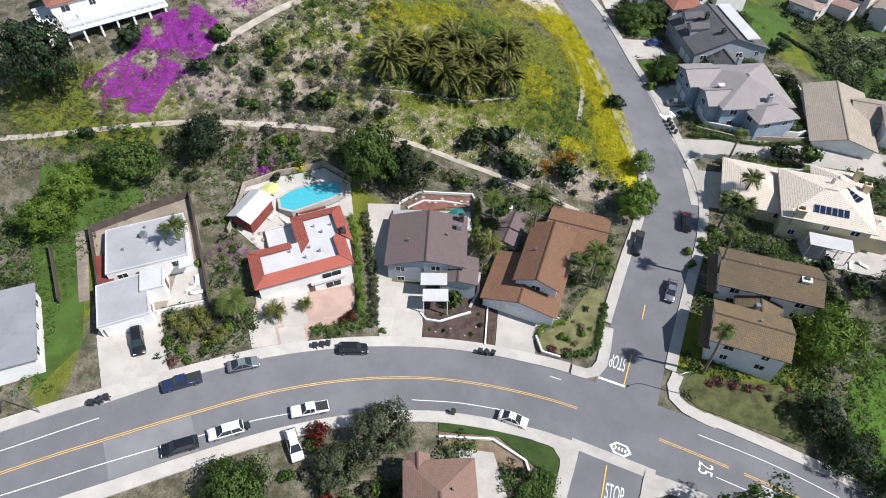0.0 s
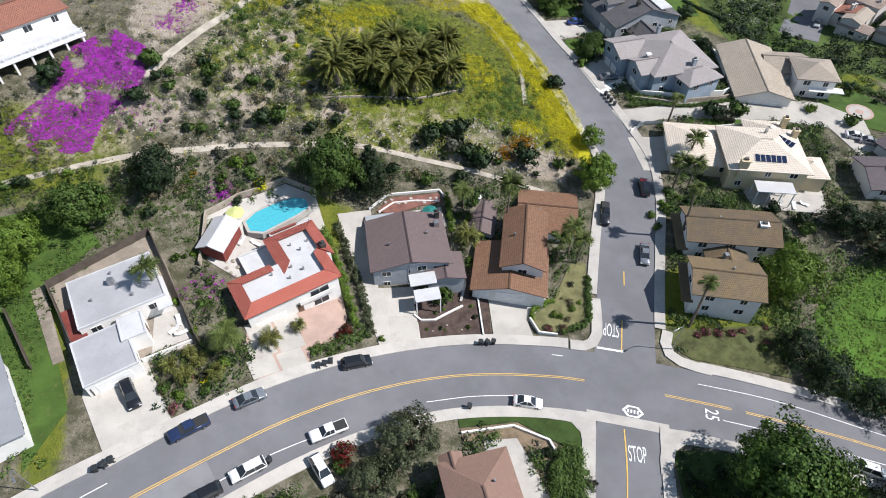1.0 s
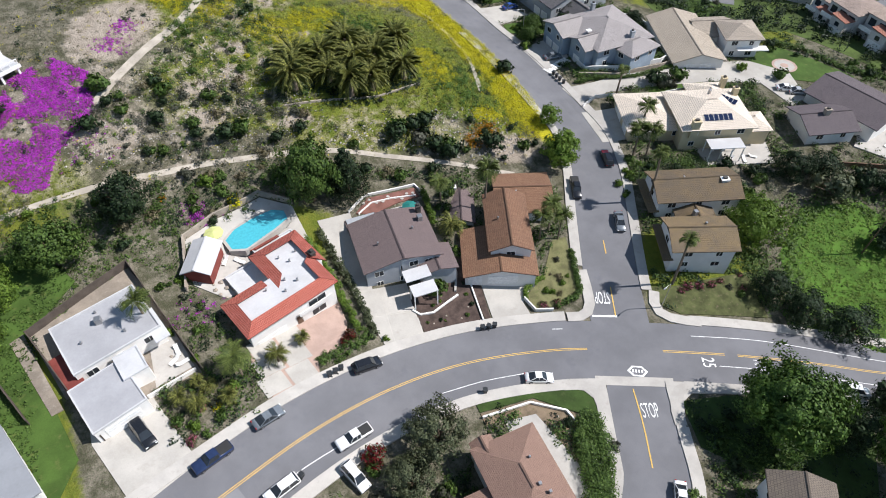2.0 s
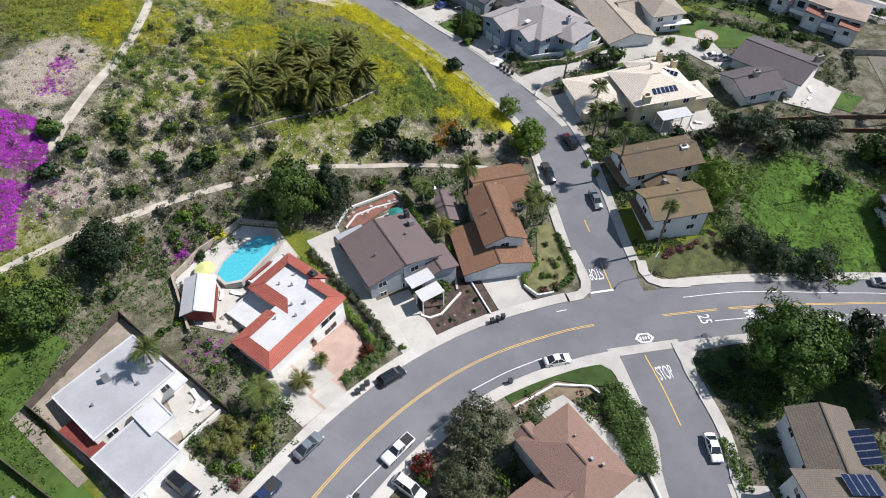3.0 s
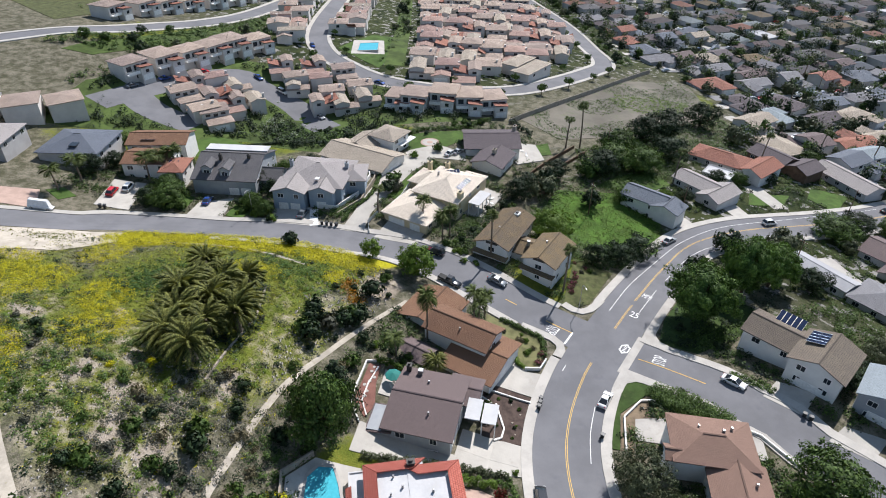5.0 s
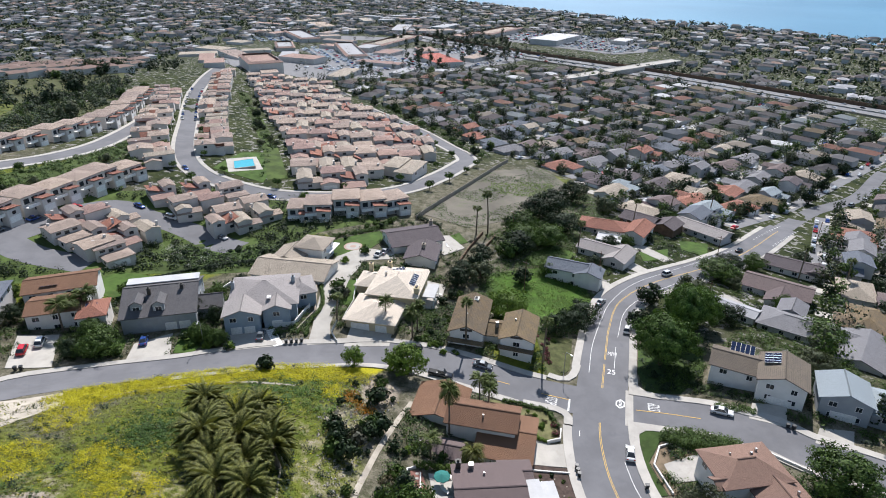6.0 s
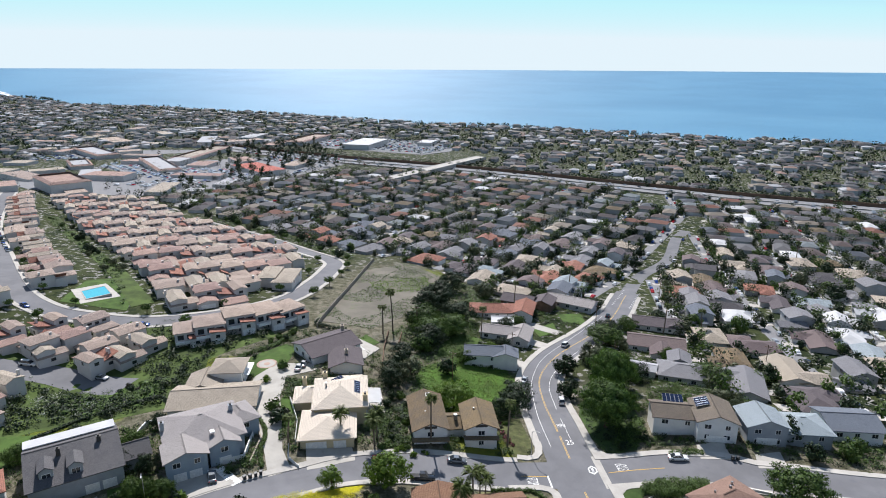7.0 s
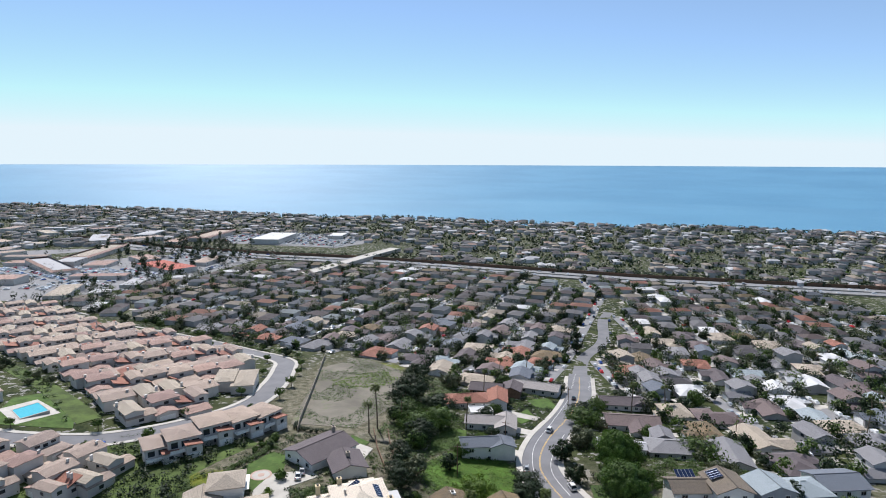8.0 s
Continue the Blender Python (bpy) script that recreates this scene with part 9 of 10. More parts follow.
FARKINDS = ("fartree", "farpale", "fargreen", "fartree", "fargreen", "tall")
NEAR_EAST = [(150, -10), (206, -14), (250, 8), (330, 30), (330, -200), (262, -206), (205, -135), (172, -84), (160, -50)]
NEAR_SOUTH = [(60, -22), (74, -56), (104, -62), (128, -66), (150, -94), (194, -144), (240, -222), (120, -260), (-30, -160), (-20, -90), (20, -50)]
town_trees(NEAR_EAST, 52, FARKINDS, 0.45, 1.15)
town_trees(NEAR_SOUTH, 56, FARKINDS, 0.5, 1.2)
corner = []
for d, x, y, a, f, r in WANTED:
    for k in range(int(town_r.integers(3, 7))):
        u, v = town_r.choice((-1, 1)) * town_r.uniform(6.5, 9.5), town_r.choice((-1, 1)) * town_r.uniform(5.5, 8.5)
        ca, sa = math.cos(radians(a)), math.sin(radians(a))
        corner.append((x + u * ca - v * sa, y + u * sa + v * ca))
corner = np.array(corner)
corner = corner[far_from([MAIN, TOWN_LOOP], 8)(corner[:, 0], corner[:, 1])]
homes = np.array(OCC)[:, :2]
corner = np.vstack([q[np.hypot(homes[:, 0][None] - q[:, :1], homes[:, 1][None] - q[:, 1:]).min(1) > 6.2] for q in np.array_split(corner, 12)])
for i, (mat, word) in enumerate(((M_LEAF_DARK, "dark"), (M_LEAF_MID, "green"), (M_LEAF_DARK, "tall dark"), (M_LEAF_OLIVE, "olive-green"))):
    sp = corner[i::4]
    size = town_r.uniform(0.7, 1.5, len(sp)) ** 1.3 * np.where(town_r.uniform(size=len(sp)) < 0.3, 2.2, 1.15)
    sp3 = np.repeat(sp, 7, 0) + town_r.normal(0, 0.66, (len(sp) * 7, 2)) * np.repeat(size, 7)[:, None]
    z = heights(sp3[:, 0], sp3[:, 1]) + np.repeat(np.minimum(size, 1.5 + 0.15 * size), 7) * town_r.uniform(0.5, 4.0, len(sp3))
    tagged(part("yard_trees", leaf_cloud(np.column_stack([sp3, z]), np.repeat(size, 7) * 1.15, 30, 0.5, town_r, 0.9, 0.25), mat), f"{word} trees and bushes between the town houses", "trees", kind="stuff")
town_trees([(186, 90), (240, 66), (344, 85), (420, 118), (500, 150), (430, 188), (250, 140), (186, 130)], 34, ("fargreen", "farpale", "balltree"), 0.3, 0.6, 7.0)
for k in range(26):
    p = TOWN_LOOP[0][int(len(TOWN_LOOP[0]) * (0.30 + 0.5 * k / 26))]
    nrm = TOWN_LOOP[1][int(len(TOWN_LOOP[0]) * (0.30 + 0.5 * k / 26))]
    for o in ((-8.2,) if k % 2 else (8.2, -8.2)):
        plant("balltree", float(p[0] + nrm[0] * o), float(p[1] + nrm[1] * o), float(town_r.uniform(0.8, 1.2)))
for poly, n, lo, hi in (([(60, 60), (98, 64), (108, 52), (128, 54), (150, 30), (196, -4), (170, -12), (140, 14), (118, 24), (104, 36), (84, 26), (66, 34)], 26, 0.7, 1.2),
                        ([(130, 258), (176, 232), (236, 214), (300, 214), (236, 204), (190, 196), (140, 224)], 40, 0.4, 0.8), ([(190, 142), (248, 152), (334, 172), (440, 200), (440, 194), (334, 164), (248, 143)], 40, 0.35, 0.7),
                        ([(180, 280), (300, 262), (420, 262), (520, 300), (420, 420), (260, 380)], 90, 0.8, 1.6), ([(250, 36), (344, 60), (430, 96), (440, 84), (345, 46), (256, 26)], 36, 0.5, 0.9),
                        ([(60, 20), (75, 24), (96, -8), (120, -42), (100, -40), (84, -14), (64, 6)], 22, 0.6, 1.1), ([(-40, -10), (20, -10), (10, -40), (-40, -60)], 20, 0.6, 1.1)):
    for x, y in scatter(n, poly, town_r):
        if np.min(np.hypot(STREETS[:, 0] - x, STREETS[:, 1] - y)) > 6.5 and town_r.uniform() < 0.3:
            plant(("fartree", "fargreen", "farpale")[int(town_r.integers(3))], float(x), float(y), float(town_r.uniform(lo, hi)))

for poly, n in (([(130, 258), (176, 232), (236, 214), (300, 214), (236, 204), (190, 196), (140, 224)], 520), ([(190, 142), (248, 152), (334, 172), (440, 200), (440, 194), (334, 164), (248, 143)], 160),
                ([(180, 280), (300, 262), (420, 262), (520, 300), (420, 420), (260, 380)], 300), ([(250, 36), (344, 60), (430, 96), (440, 84), (345, 46), (256, 26)], 200), ([(100, 150), (122, 162), (128, 140), (114, 126)], 80),
                ([(186, 90), (240, 66), (344, 85), (420, 118), (500, 150), (430, 188), (250, 140), (186, 130)], 260), ([(100, 230), (126, 215), (170, 190), (120, 230)], 60)):
    carpet("slope_bushes", "green bushes on the banks between terraced houses", "bushes", scatter(n, poly, town_r, far_from([TOWN_LOOP, TOWN_UPPER, TOWN_COURT], 6.5)), 0.8, 1.3, 34, 0.32, M_LEAF_MID, town_r, 0.7)
carpet("slope_bushes", "dark bushes and small trees round the court", "bushes", scatter(380, [(98, 124), (126, 118), (136, 94), (166, 98), (166, 132), (176, 156), (164, 192), (112, 222), (84, 218), (92, 190), (102, 160)], town_r, lambda x, y: far_from([TOWN_LOOP, TOWN_COURT, TOWN_SPUR], 8)(x, y) & (np.hypot(np.array(OCC)[:, 0][None] - x[:, None], np.array(OCC)[:, 1][None] - y[:, None]).min(1) > 6.5)), 1.0, 1.5, 40, 0.3, M_LEAF_DARK, town_r, 0.9, 0.3)

# cars along the town streets
CARS = [("sedan", "white"), ("suv", "black"), ("sedan", "silver"), ("suv", "white"), ("sedan", "grey"), ("suv", "silver"), ("sedan", "blue"), ("sedan", "red")]
for line, a, b, n, o in ((TOWN_LOOP, 0.14, 0.3, 12, 3.9), (TOWN_LOOP, 0.14, 0.3, 8, -3.9), (TOWN_LOOP, 0.42, 0.6, 3, -3.9), (TOWN_COURT, 0.1, 0.95, 6, 3.6), (MAIN, 0.72, 0.9, 4, -4.7)):
    for k in range(n):
        i = int(len(line[0]) * (a + (b - a) * (k + town_r.uniform(0, 0.6)) / n))
        p, nr = line[0][i], line[1][i]
        kind, col = CARS[int(town_r.integers(len(CARS)))]
        car(kind, col, float(p[0] + nr[0] * o), float(p[1] + nr[1] * o), math.degrees(math.atan2(-nr[0], nr[1])), group="cars along the town streets", far=True)

# ---------------------------------------------------------------- freeway, shops and the far town
FREEWAY = curve([(1120, 90), (960, 20), (840, -50), (750, -110), (660, -188), (562, -258), (474, -312), (381, -380), (295, -440), (231, -482), (120, -560), (-60, -700)], 8)
for o, w, m in ((-11, 8.5, M_ASPHALT2), (11, 8.5, M_ASPHALT2)):
    tagged(part("road", strip(FREEWAY, np.linspace(o - w, o + w, 5), [0.6] * 5), m), "wide grey freeway crossing the town", "road", kind="structure")
tagged(part("median", strip(FREEWAY, [-0.5, -0.5, 0.5, 0.5], [0.3, 1.5, 1.5, 0.3]), M_CONC), "concrete barrier between the freeway lanes", "barrier", kind="structure")
tagged(part("sound_wall", strip(FREEWAY, [21.4, 21.4, 22, 22], [-1, 4.0, 4.0, -1]), M_WOOD), "dark wall along the freeway", "wall", kind="structure")
tagged(part("sound_wall", strip(FREEWAY, [-22, -22, -21.4, -21.4], [-1, 1.4, 1.4, -1]), M_BLOCK), "grey wall along the freeway", "wall", kind="structure")
BRIDGE = curve([(560, -96), (590, -138), (622, -182), (664, -244), (692, -290)], 6)
tagged(part("bridge", strip(BRIDGE, [-8, -8, -7, 7, 8, 8], [1, 5.4, 4.8, 4.8, 5.4, 1]), M_CONC), "pale concrete bridge over the freeway", "bridge", kind="structure")


def shop(x, y, l, w, ang, h, mat, label, skirt=None):
    b = House(label, x, y, ground_z(x, y), "commercial_building", "", "building", True)
    b.block(x, y, l, w, ang, h, "flat", 0, M_TOWNWALL, mat, win="s", base=-4, parapet=0.6)
    if skirt:
        for s in "nsew":
            tile_skirt(b, s, 0, 1, 3.0, 1.8, skirt)


for a in ((700, 250, 70, 22, 30, 5, M_TOWNTILE, "low office row with tiled roof"), (820, 210, 60, 24, 10, 6, M_GREYMEMBRANE, "low flat-roofed shop with tiled eaves", M_PINKTILE), (560, 120, 50, 18, -20, 4, M_TANSHING, "low tan-roofed shop row"), (590, 60, 34, 16, -30, 4, M_GREYMEMBRANE, "low grey flat-roofed shop"),
          (720, -40, 50, 20, -40, 5, M_TOWNTILE, "low tiled shop by the freeway"), (780, 20, 44, 24, 10, 5, M_PINKTILE, "low shop with pink tile roof"), (1050, 40, 90, 26, -10, 6, M_GREYMEMBRANE, "long grey shop row far off"), (1100, 180, 80, 30, 20, 6, M_TOWNTILE, "long tiled shop row far off"),
          (960, -60, 60, 22, -40, 5, M_PINKTILE, "pink-roofed shop beyond the freeway"), (1080, -40, 70, 26, -30, 6, M_GREYMEMBRANE, "grey flat-roofed store far off"), (686, 14, 72, 34, 18, 6, M_REDTILE, "low shop building with a red roof"), (572, 202, 58, 32, 20, 10, M_PINKTILE, "office building with pink tiled eaves", M_PINKTILE), (900, -190, 90, 44, -40, 8, M_MEMBRANE, "long white-roofed store beside the freeway"),
          (880, -290, 40, 24, -40, 6, M_MEMBRANE, "smaller white-roofed store beside the freeway"), (760, 120, 120, 26, 10, 6, M_GREYMEMBRANE, "long shop row with pink tiled eaves", M_PINKTILE), (880, 60, 130, 30, -30, 6, M_TANSHING, "long shop row with tiled eaves", M_PINKTILE),
          (950, 200, 110, 30, 20, 6, M_GREYMEMBRANE, "long shop row with pale roof", M_PINKTILE), (540, 190, 30, 16, 14, 4, M_TOWNTILE, "small tiled clubhouse beside the pool"), (1000, -120, 120, 34, -38, 6, M_TOWNTILE, "long tiled shop row by the freeway", M_PINKTILE), (700, 190, 40, 20, 0, 5, M_GREYMEMBRANE, "grey flat-roofed shop by the lot")):
    shop(*a)
more = np.random.default_rng(35)
SHOPS = [(q.location.x, q.location.y) for q in scene.collection.objects if q.name.startswith("commercial_building")]
for x, y in scatter(200, [(530, 160), (570, 60), (700, -80), (860, -90), (1020, -60), (1300, 40), (1320, 240), (1000, 320), (700, 310), (560, 250)], more):
    l, w = more.uniform(26, 66), more.uniform(14, 26)
    if min(math.hypot(x - p, y - q) for p, q in SHOPS) > 0.62 * l + 22 and np.hypot(FREEWAY[0][:, 0] - x, FREEWAY[0][:, 1] - y).min() > 46 and np.hypot(BRIDGE[0][:, 0] - x, BRIDGE[0][:, 1] - y).min() > 40 and len(SHOPS) < 62:
        i = int(more.integers(6))
        shop(float(x), float(y), float(l), float(w), float(more.choice((12, 102, -30, 60))), float(more.uniform(4, 7)), (M_PINKTILE, M_TOWNTILE, M_PINKTILE, M_GREYMEMBRANE, M_TANSHING, M_PINKTILE)[i], ("low pink-tiled commercial building", "low bleached-tile commercial building", "low pink-tiled commercial building", "low grey-roofed commercial building", "low beige-roofed commercial building", "low pink-tiled commercial building")[i])
        SHOPS.append((x, y))
drape("parking_lot", [(530, 150), (560, 90), (600, 40), (680, -30), (760, -60), (840, 0), (940, 20), (980, 120), (1000, 230), (860, 270), (680, 270), (580, 230)], M_ASPHALT2, 0.15, "wide asphalt ground between the shops", "parking lot", step=25)
drape("parking_lot", [(620, 30), (700, 10), (720, 60), (830, 90), (900, 150), (820, 190), (700, 150), (630, 120)], M_ASPHALT2, 0.3, "large asphalt parking lot", "parking lot", step=25)
drape("parking_lot", [(560, 92), (640, -15), (700, -80), (760, -135), (880, -60), (800, 0), (680, -30), (600, 40)], M_ASPHALT2, 0.15, "asphalt ground beside the freeway", "parking lot", step=25)
drape("parking_lot", [(770, -235), (790, -290), (860, -350), (1010, -240), (1020, -130), (920, -110)], M_ASPHALT2, 0.3, "asphalt parking lot beside the store", "parking lot", step=25)

far = np.random.default_rng(31)


def joined_boxes(spots, dims, rise, angs, walls, roofs, names):
    """Many far houses as walls and hipped roofs in two meshes."""
    wv, wf, rv, rf = [], [], [], []
    z = heights(spots[:, 0], spots[:, 1])
    for (x, y), zz, (l, w, h), a in zip(spots, z, dims, angs):
        c, s = math.cos(a), math.sin(a)
        pt = lambda u, v, k: (x + u * c - v * s, y + u * s + v * c, zz + k)
        b = len(wv)
        wv += [pt(u, v, k) for k in (-2, h) for u, v in ((-l, -w), (l, -w), (l, w), (-l, w))]
        wf += [(b + i, b + (i + 1) % 4, b + 4 + (i + 1) % 4, b + 4 + i) for i in range(4)]
        b = len(rv)
        rv += [pt(u * 1.08, v * 1.1, h - 0.1) for u, v in ((-l, -w), (l, -w), (l, w), (-l, w))] + [pt(-max(0.2, l - w), 0, h + rise), pt(max(0.2, l - w), 0, h + rise)]
        rf += [(b, b + 1, b + 5, b + 4), (b + 1, b + 2, b + 5), (b + 2, b + 3, b + 4, b + 5), (b + 3, b, b + 4)]
    tagged(part("far_house_walls", (np.array(wv), wf), walls), names[0], "houses", kind="stuff")
    tagged(part("far_house_roofs", (np.array(rv), rf), roofs), names[1], "houses", kind="stuff")


for i in range(10):
    got = [w for w in SPARE if w[5] == i]
    if got:
        sp = np.array([w[1:3] for w in got])
        joined_boxes(sp, np.column_stack([far.uniform(6.5, 8.8, len(got)), far.uniform(4.6, 6, len(got)), far.uniform(3, 5, len(got))]), 1.7, [radians(w[3] + 90 * (w[4] == 1)) for w in got], M_HOUSEWALL, ROOFS[i][0], (f"pale walls of far {ROOFS[i][1]}-roofed town houses", f"{ROOFS[i][1]} roofs of far town houses"))
BEYOND = [(232, -505), (300, -470), (390, -410), (480, -335), (565, -292), (650, -245), (700, -330), (800, -300), (960, -260), (1020, -140), (960, -40), (1000, 120), (980, 260), (860, 330), (640, 330), (560, 440), (760, 900), (1500, 1000), (3300, 1150), (3250, 900), (2720, 620), (2300, 350), (2100, 120), (1500, -320), (1060, -665), (405, -1180), (150, -1380), (-100, -1100), (80, -640)]
for i, (mat, word, n) in enumerate(((M_MIDSHING, "grey", 1500), (M_TANSHING, "beige", 500), (M_PINKTILE, "pink-tiled", 330), (M_GREYMEMBRANE, "pale", 800), (M_DARKSHING, "dark", 800), (M_PLUMSHING, "plum-grey", 700))):
    sp = scatter(n, BEYOND, far)
    dims = np.column_stack([far.uniform(5, 9, n), far.uniform(4, 5.5, n), far.uniform(3, 6, n)])
    joined_boxes(sp, dims, 1.7, radians(-38) + (far.integers(0, 2, n)) * math.pi / 2 + far.normal(0, 0.1, n), M_HOUSEWALL, mat, (f"pale walls of distant {word}-roofed houses", f"{word} roofs of distant houses"))
for n, mat, word, size, zz in ((13500, M_LEAF_DARK, "dark", 3.5, 3.2), (2400, M_LEAF_OLIVE, "olive-green", 2.6, 2.2), (2200, M_LEAF_MID, "green", 2.8, 2.4)):
    sp = scatter(n, BEYOND, far)
    carpet("far_trees", f"{word} trees between the distant houses", "trees", sp, zz, size, 9, 1.7, mat, far, 1.0, 0.4)
row_pts = np.vstack([np.column_stack([np.linspace(a[0], b[0], 90), np.linspace(a[1], b[1], 90)]) for a, b in (((405, -1165), (1060, -648)), ((1060, -648), (1500, -306)), ((1500, -306), (2120, 40)), ((2120, 40), (2320, 330)), ((2320, 330), (2750, 590)))])
carpet("far_trees", "dark trees along the sea bluff", "trees", row_pts + far.normal(0, 12, row_pts.shape), 4.0, 5.0, 30, 1.6, M_LEAF_DARK, far, 1.0, 0.4)
fw = FREEWAY[0][::1] + FREEWAY[1][::1] * 30
carpet("far_trees", "dark trees along the freeway", "trees", np.repeat(fw, 2, 0) + far.normal(0, 4, (len(fw) * 2, 2)), 3.0, 3.6, 46, 0.9, M_LEAF_DARK, far, 1.0, 0.4)
carpet("far_trees", "tall dark trees among the shops", "trees", np.vstack([scatter(170, [(500, 120), (640, 0), (760, -130), (960, -110), (1300, 40), (1300, 240), (900, 300), (600, 250)], far), scatter(40, [(440, 92), (520, 62), (575, 90), (545, 160), (490, 132)], far), scatter(60, [(540, 70), (600, -40), (640, -120), (720, -170), (760, -130), (650, -20), (570, 90)], far), scatter(60, [(770, -235), (860, -350), (1010, -240), (1020, -130)], far)]), 3.6, 3.8, 50, 0.8, M_LEAF_DARK, far, 1.4)
carpet("far_trees", "dense dark trees below the field", "trees", scatter(330, [(196, 270), (262, 256), (330, 262), (430, 278), (446, 296), (352, 304), (318, 296), (262, 284), (212, 288)], far), 2.0, 2.8, 60, 0.5, M_LEAF_DARK, far, 1.0, 0.4)
carpet("far_trees", "leafy green trees below the field", "trees", scatter(110, [(206, 276), (262, 262), (330, 268), (430, 284), (352, 304), (262, 288), (212, 292)], far), 2.2, 2.6, 60, 0.45, M_LEAF_MID, far, 1.0, 0.4)
gum = np.repeat(scatter(64, [(520, 110), (620, 0), (740, -120), (900, -130), (1000, -60), (980, 60), (820, 60), (700, 40), (600, 120)], far), 7, 0)
gz = np.tile(np.array([2.5, 5, 7, 9, 11, 12.5, 14]), 64) * np.repeat(far.uniform(0.6, 1.2, 64), 7)
gum = gum + far.normal(0, 1.8, gum.shape)
tagged(part("far_trees", leaf_cloud(np.column_stack([gum, heights(gum[:, 0], gum[:, 1]) + gz]), np.full(len(gum), 2.6), 40, 0.8, far, 0.8, 0.3), M_LEAF_DARK), "tall ragged gum trees among the shops and the freeway", "trees", kind="stuff")
WESTHILL = [(300, 290), (420, 270), (560, 270), (660, 300), (600, 420), (420, 480)]
carpet("far_trees", "dark woods on the far slope", "trees", scatter(260, WESTHILL, far), 2.5, 3.4, 60, 0.8, M_LEAF_DARK, far, 1.0, 0.4)

west = np.vstack([np.column_stack([np.linspace(396, 480, 9), np.linspace(372, 300, 9)]), np.column_stack([np.linspace(412, 505, 10), np.linspace(392, 312, 10)]), scatter(36, [(430, 400), (520, 300), (640, 330), (620, 430), (500, 470)], far)])
joined_boxes(west, np.column_stack([far.uniform(6, 9, len(west)), far.uniform(5, 6, len(west)), far.uniform(4, 6, len(west))]), 1.5, radians(-40) + far.normal(0, 0.12, len(west)), M_TOWNWALL, M_PINKTILE, ("pale walls of houses beyond the field", "pink-tiled roofs of houses beyond the field"))

# cars on the lots and the freeway, seen from far away
def bays(poly, ang, keep):
    """Parking bays in double rows over a lot."""
    p = np.array(poly)
    c, k = math.cos(radians(ang)), math.sin(radians(ang))
    mid, out = p.mean(0), []
    for v in np.arange(-220, 220, 15.0):
        for dv in (-2.7, 2.7):
            for u in np.arange(-220, 220, 2.9):
                x, y = mid[0] + u * c - (v + dv) * k, mid[1] + u * k + (v + dv) * c
                if far.uniform() < keep and within(np.array([x]), np.array([y]), poly)[0]:
                    out.append((x, y, radians(ang + 90)))
    return out


heading = np.arctan2(-FREEWAY[1][:, 0], FREEWAY[1][:, 1])
lot_spots = bays([(620, 30), (700, 10), (720, 60), (830, 90), (900, 150), (820, 190), (700, 150), (630, 120)], 12, 0.5) + bays([(780, -240), (800, -290), (860, -340), (1000, -240), (1010, -140), (920, -120)], -40, 0.45) + bays([(900, 190), (1010, 150), (1060, 250), (920, 290)], 20, 0.5)
lot_spots += bays([(560, 110), (600, 60), (650, 100), (600, 170)], -20, 0.35) + bays([(640, -10), (760, -120), (870, -60), (800, -5), (690, -35)], -40, 0.4)
lot_spots += [(*(FREEWAY[0][i] + FREEWAY[1][i] * o), heading[i]) for i in range(0, len(FREEWAY[0]), 2) for o in far.choice((-16, -12, -7, 6, 10, 15), 2, False)]
for lane in LANES:
    for x, y in lane:
        if far.uniform() < 0.6:
            d = np.subtract(lane[-1], lane[0])
            d = d / np.linalg.norm(d)
            o = far.choice((-2.2, 2.2))
            lot_spots.append((x - d[1] * o, y + d[0] * o, math.atan2(d[1], d[0])))
occ = np.array([(ob.location.x, ob.location.y) for ob in scene.collection.objects if ob.name.startswith("commercial_building")])
lot_spots = np.array([q for q in lot_spots if np.hypot(occ[:, 0] - q[0], occ[:, 1] - q[1]).min() > 24])
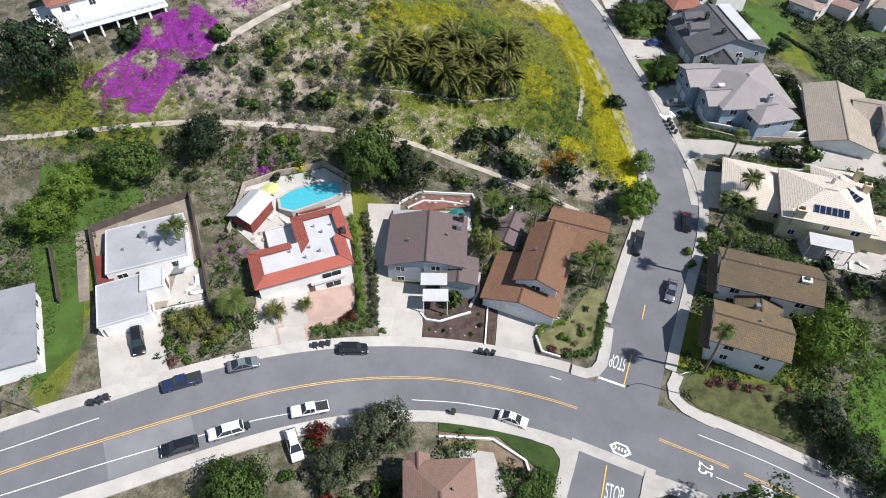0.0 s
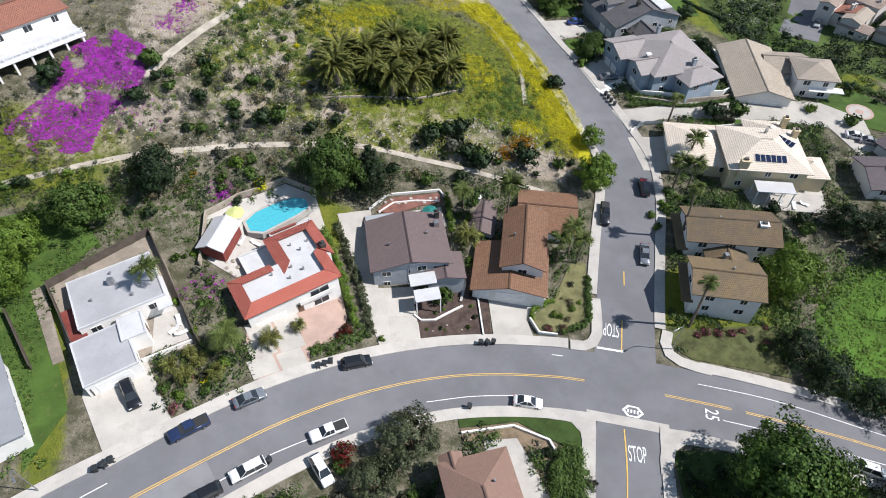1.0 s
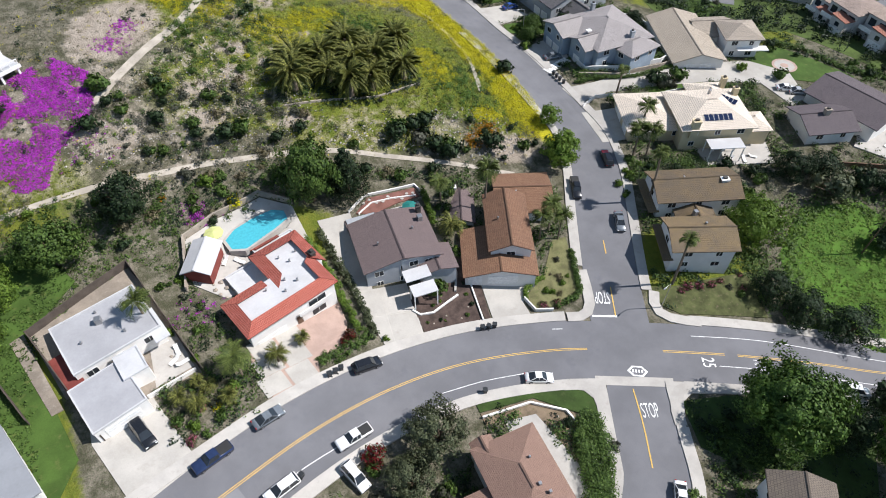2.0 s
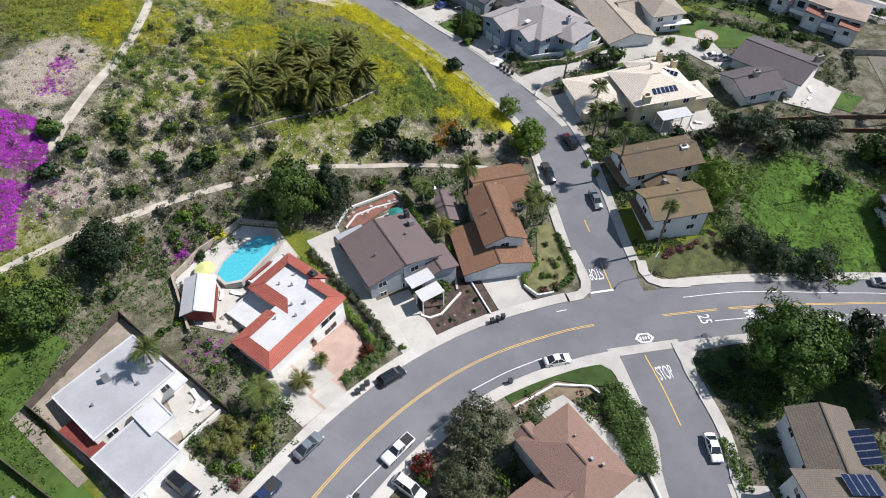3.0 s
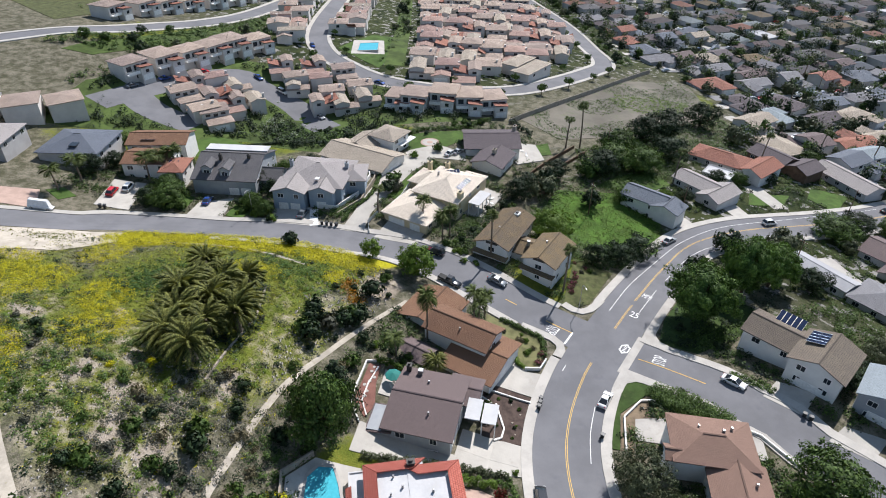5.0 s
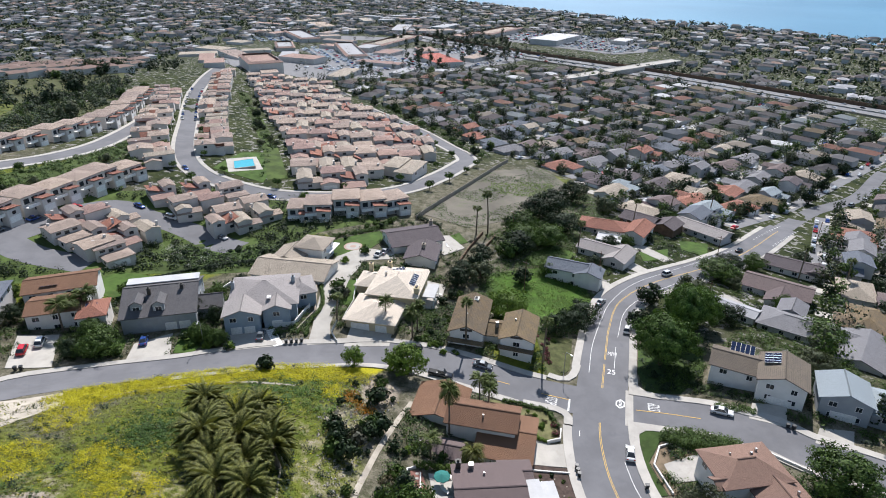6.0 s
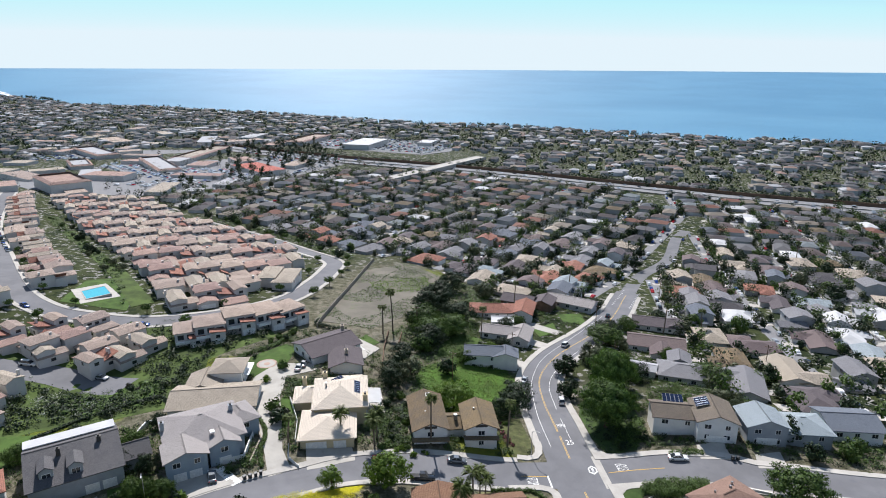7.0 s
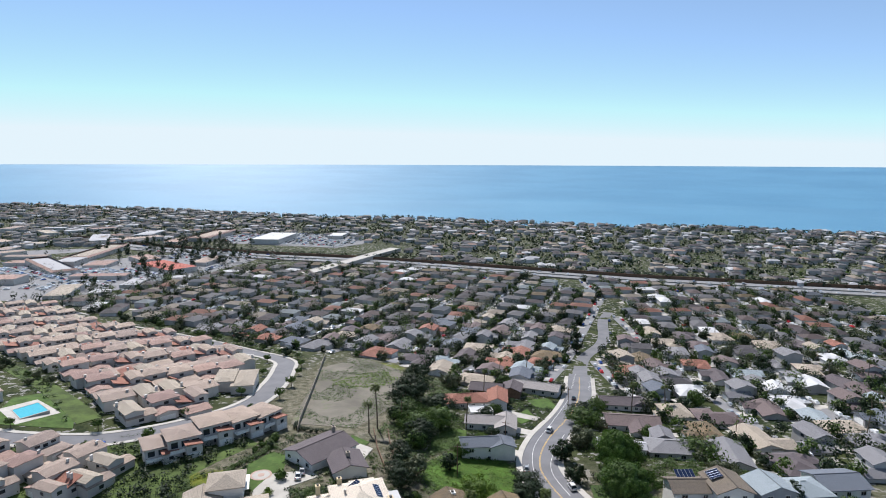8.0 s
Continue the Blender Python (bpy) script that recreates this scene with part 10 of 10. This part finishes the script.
pick = far.uniform(0, 1, len(lot_spots))
for lo, hi, col in ((0, 0.45, "white"), (0.45, 0.65, "silver"), (0.65, 0.88, "black"), (0.88, 0.94, "red"), (0.94, 1.0, "blue")):
    vs, fs = [], []
    sp = lot_spots[(pick >= lo) & (pick < hi)]
    for (x, y, a), zz in zip(sp, heights(sp[:, 0], sp[:, 1])):
        b, c, k_ = len(vs), math.cos(a), math.sin(a)
        for k, l0, l1, w in ((0.25, -2.25, 2.25, 0.9), (0.85, -2.25, 2.2, 0.92), (0.95, -1.8, 1.2, 0.86), (1.5, -1.3, 0.5, 0.66)):
            vs += [(x + u * c - v * k_, y + u * k_ + v * c, zz + 0.35 + k) for u, v in ((l0, -w), (l1, -w), (l1, w), (l0, w))]
        for r in (0, 4, 8):
            fs += [(b + r + i, b + r + (i + 1) % 4, b + r + 4 + (i + 1) % 4, b + r + 4 + i) for i in range(4)]
        fs.append((b + 12, b + 13, b + 14, b + 15))
    tagged(part("far_cars", (np.array(vs), fs), CAR_PAINT[col]), f"distant {col} cars on the lots and streets", "cars", kind="stuff")
# surf along the shore
SURF = paint("surf_foam", (0.8, 0.82, 0.82), 0.9)
shore = curve(COAST[1:8], 12)
fv, ff = [], []
for o, w, a0, a1 in ((-22, 7, 0.0, 0.18), (-20, 9, 0.22, 0.34), (-34, 6, 0.24, 0.31), (-24, 8, 0.42, 0.62), (-22, 10, 0.66, 0.78), (-24, 9, 0.82, 1.0), (-46, 6, 0.86, 0.97)):
    v, f = strip(shore, [o - w, o + w], [0, 0], a0, a1)
    wave = 4 * np.sin(v[:, 0] * 0.045) + 3 * np.sin(v[:, 1] * 0.11)
    v[:, 0] += wave
    v[:, 2] = SEA_LEVEL + 0.5 + 115 * np.clip((np.hypot(v[:, 0], v[:, 1] - 120) - 2250) / 2600, 0, 1.4) ** 1.15
    ff += [tuple(i + len(fv) for i in q) for q in f]
    fv += v.tolist()
tagged(part("surf", (np.array(fv), ff), SURF), "white lines of breaking surf along the shore", "surf", kind="structure")
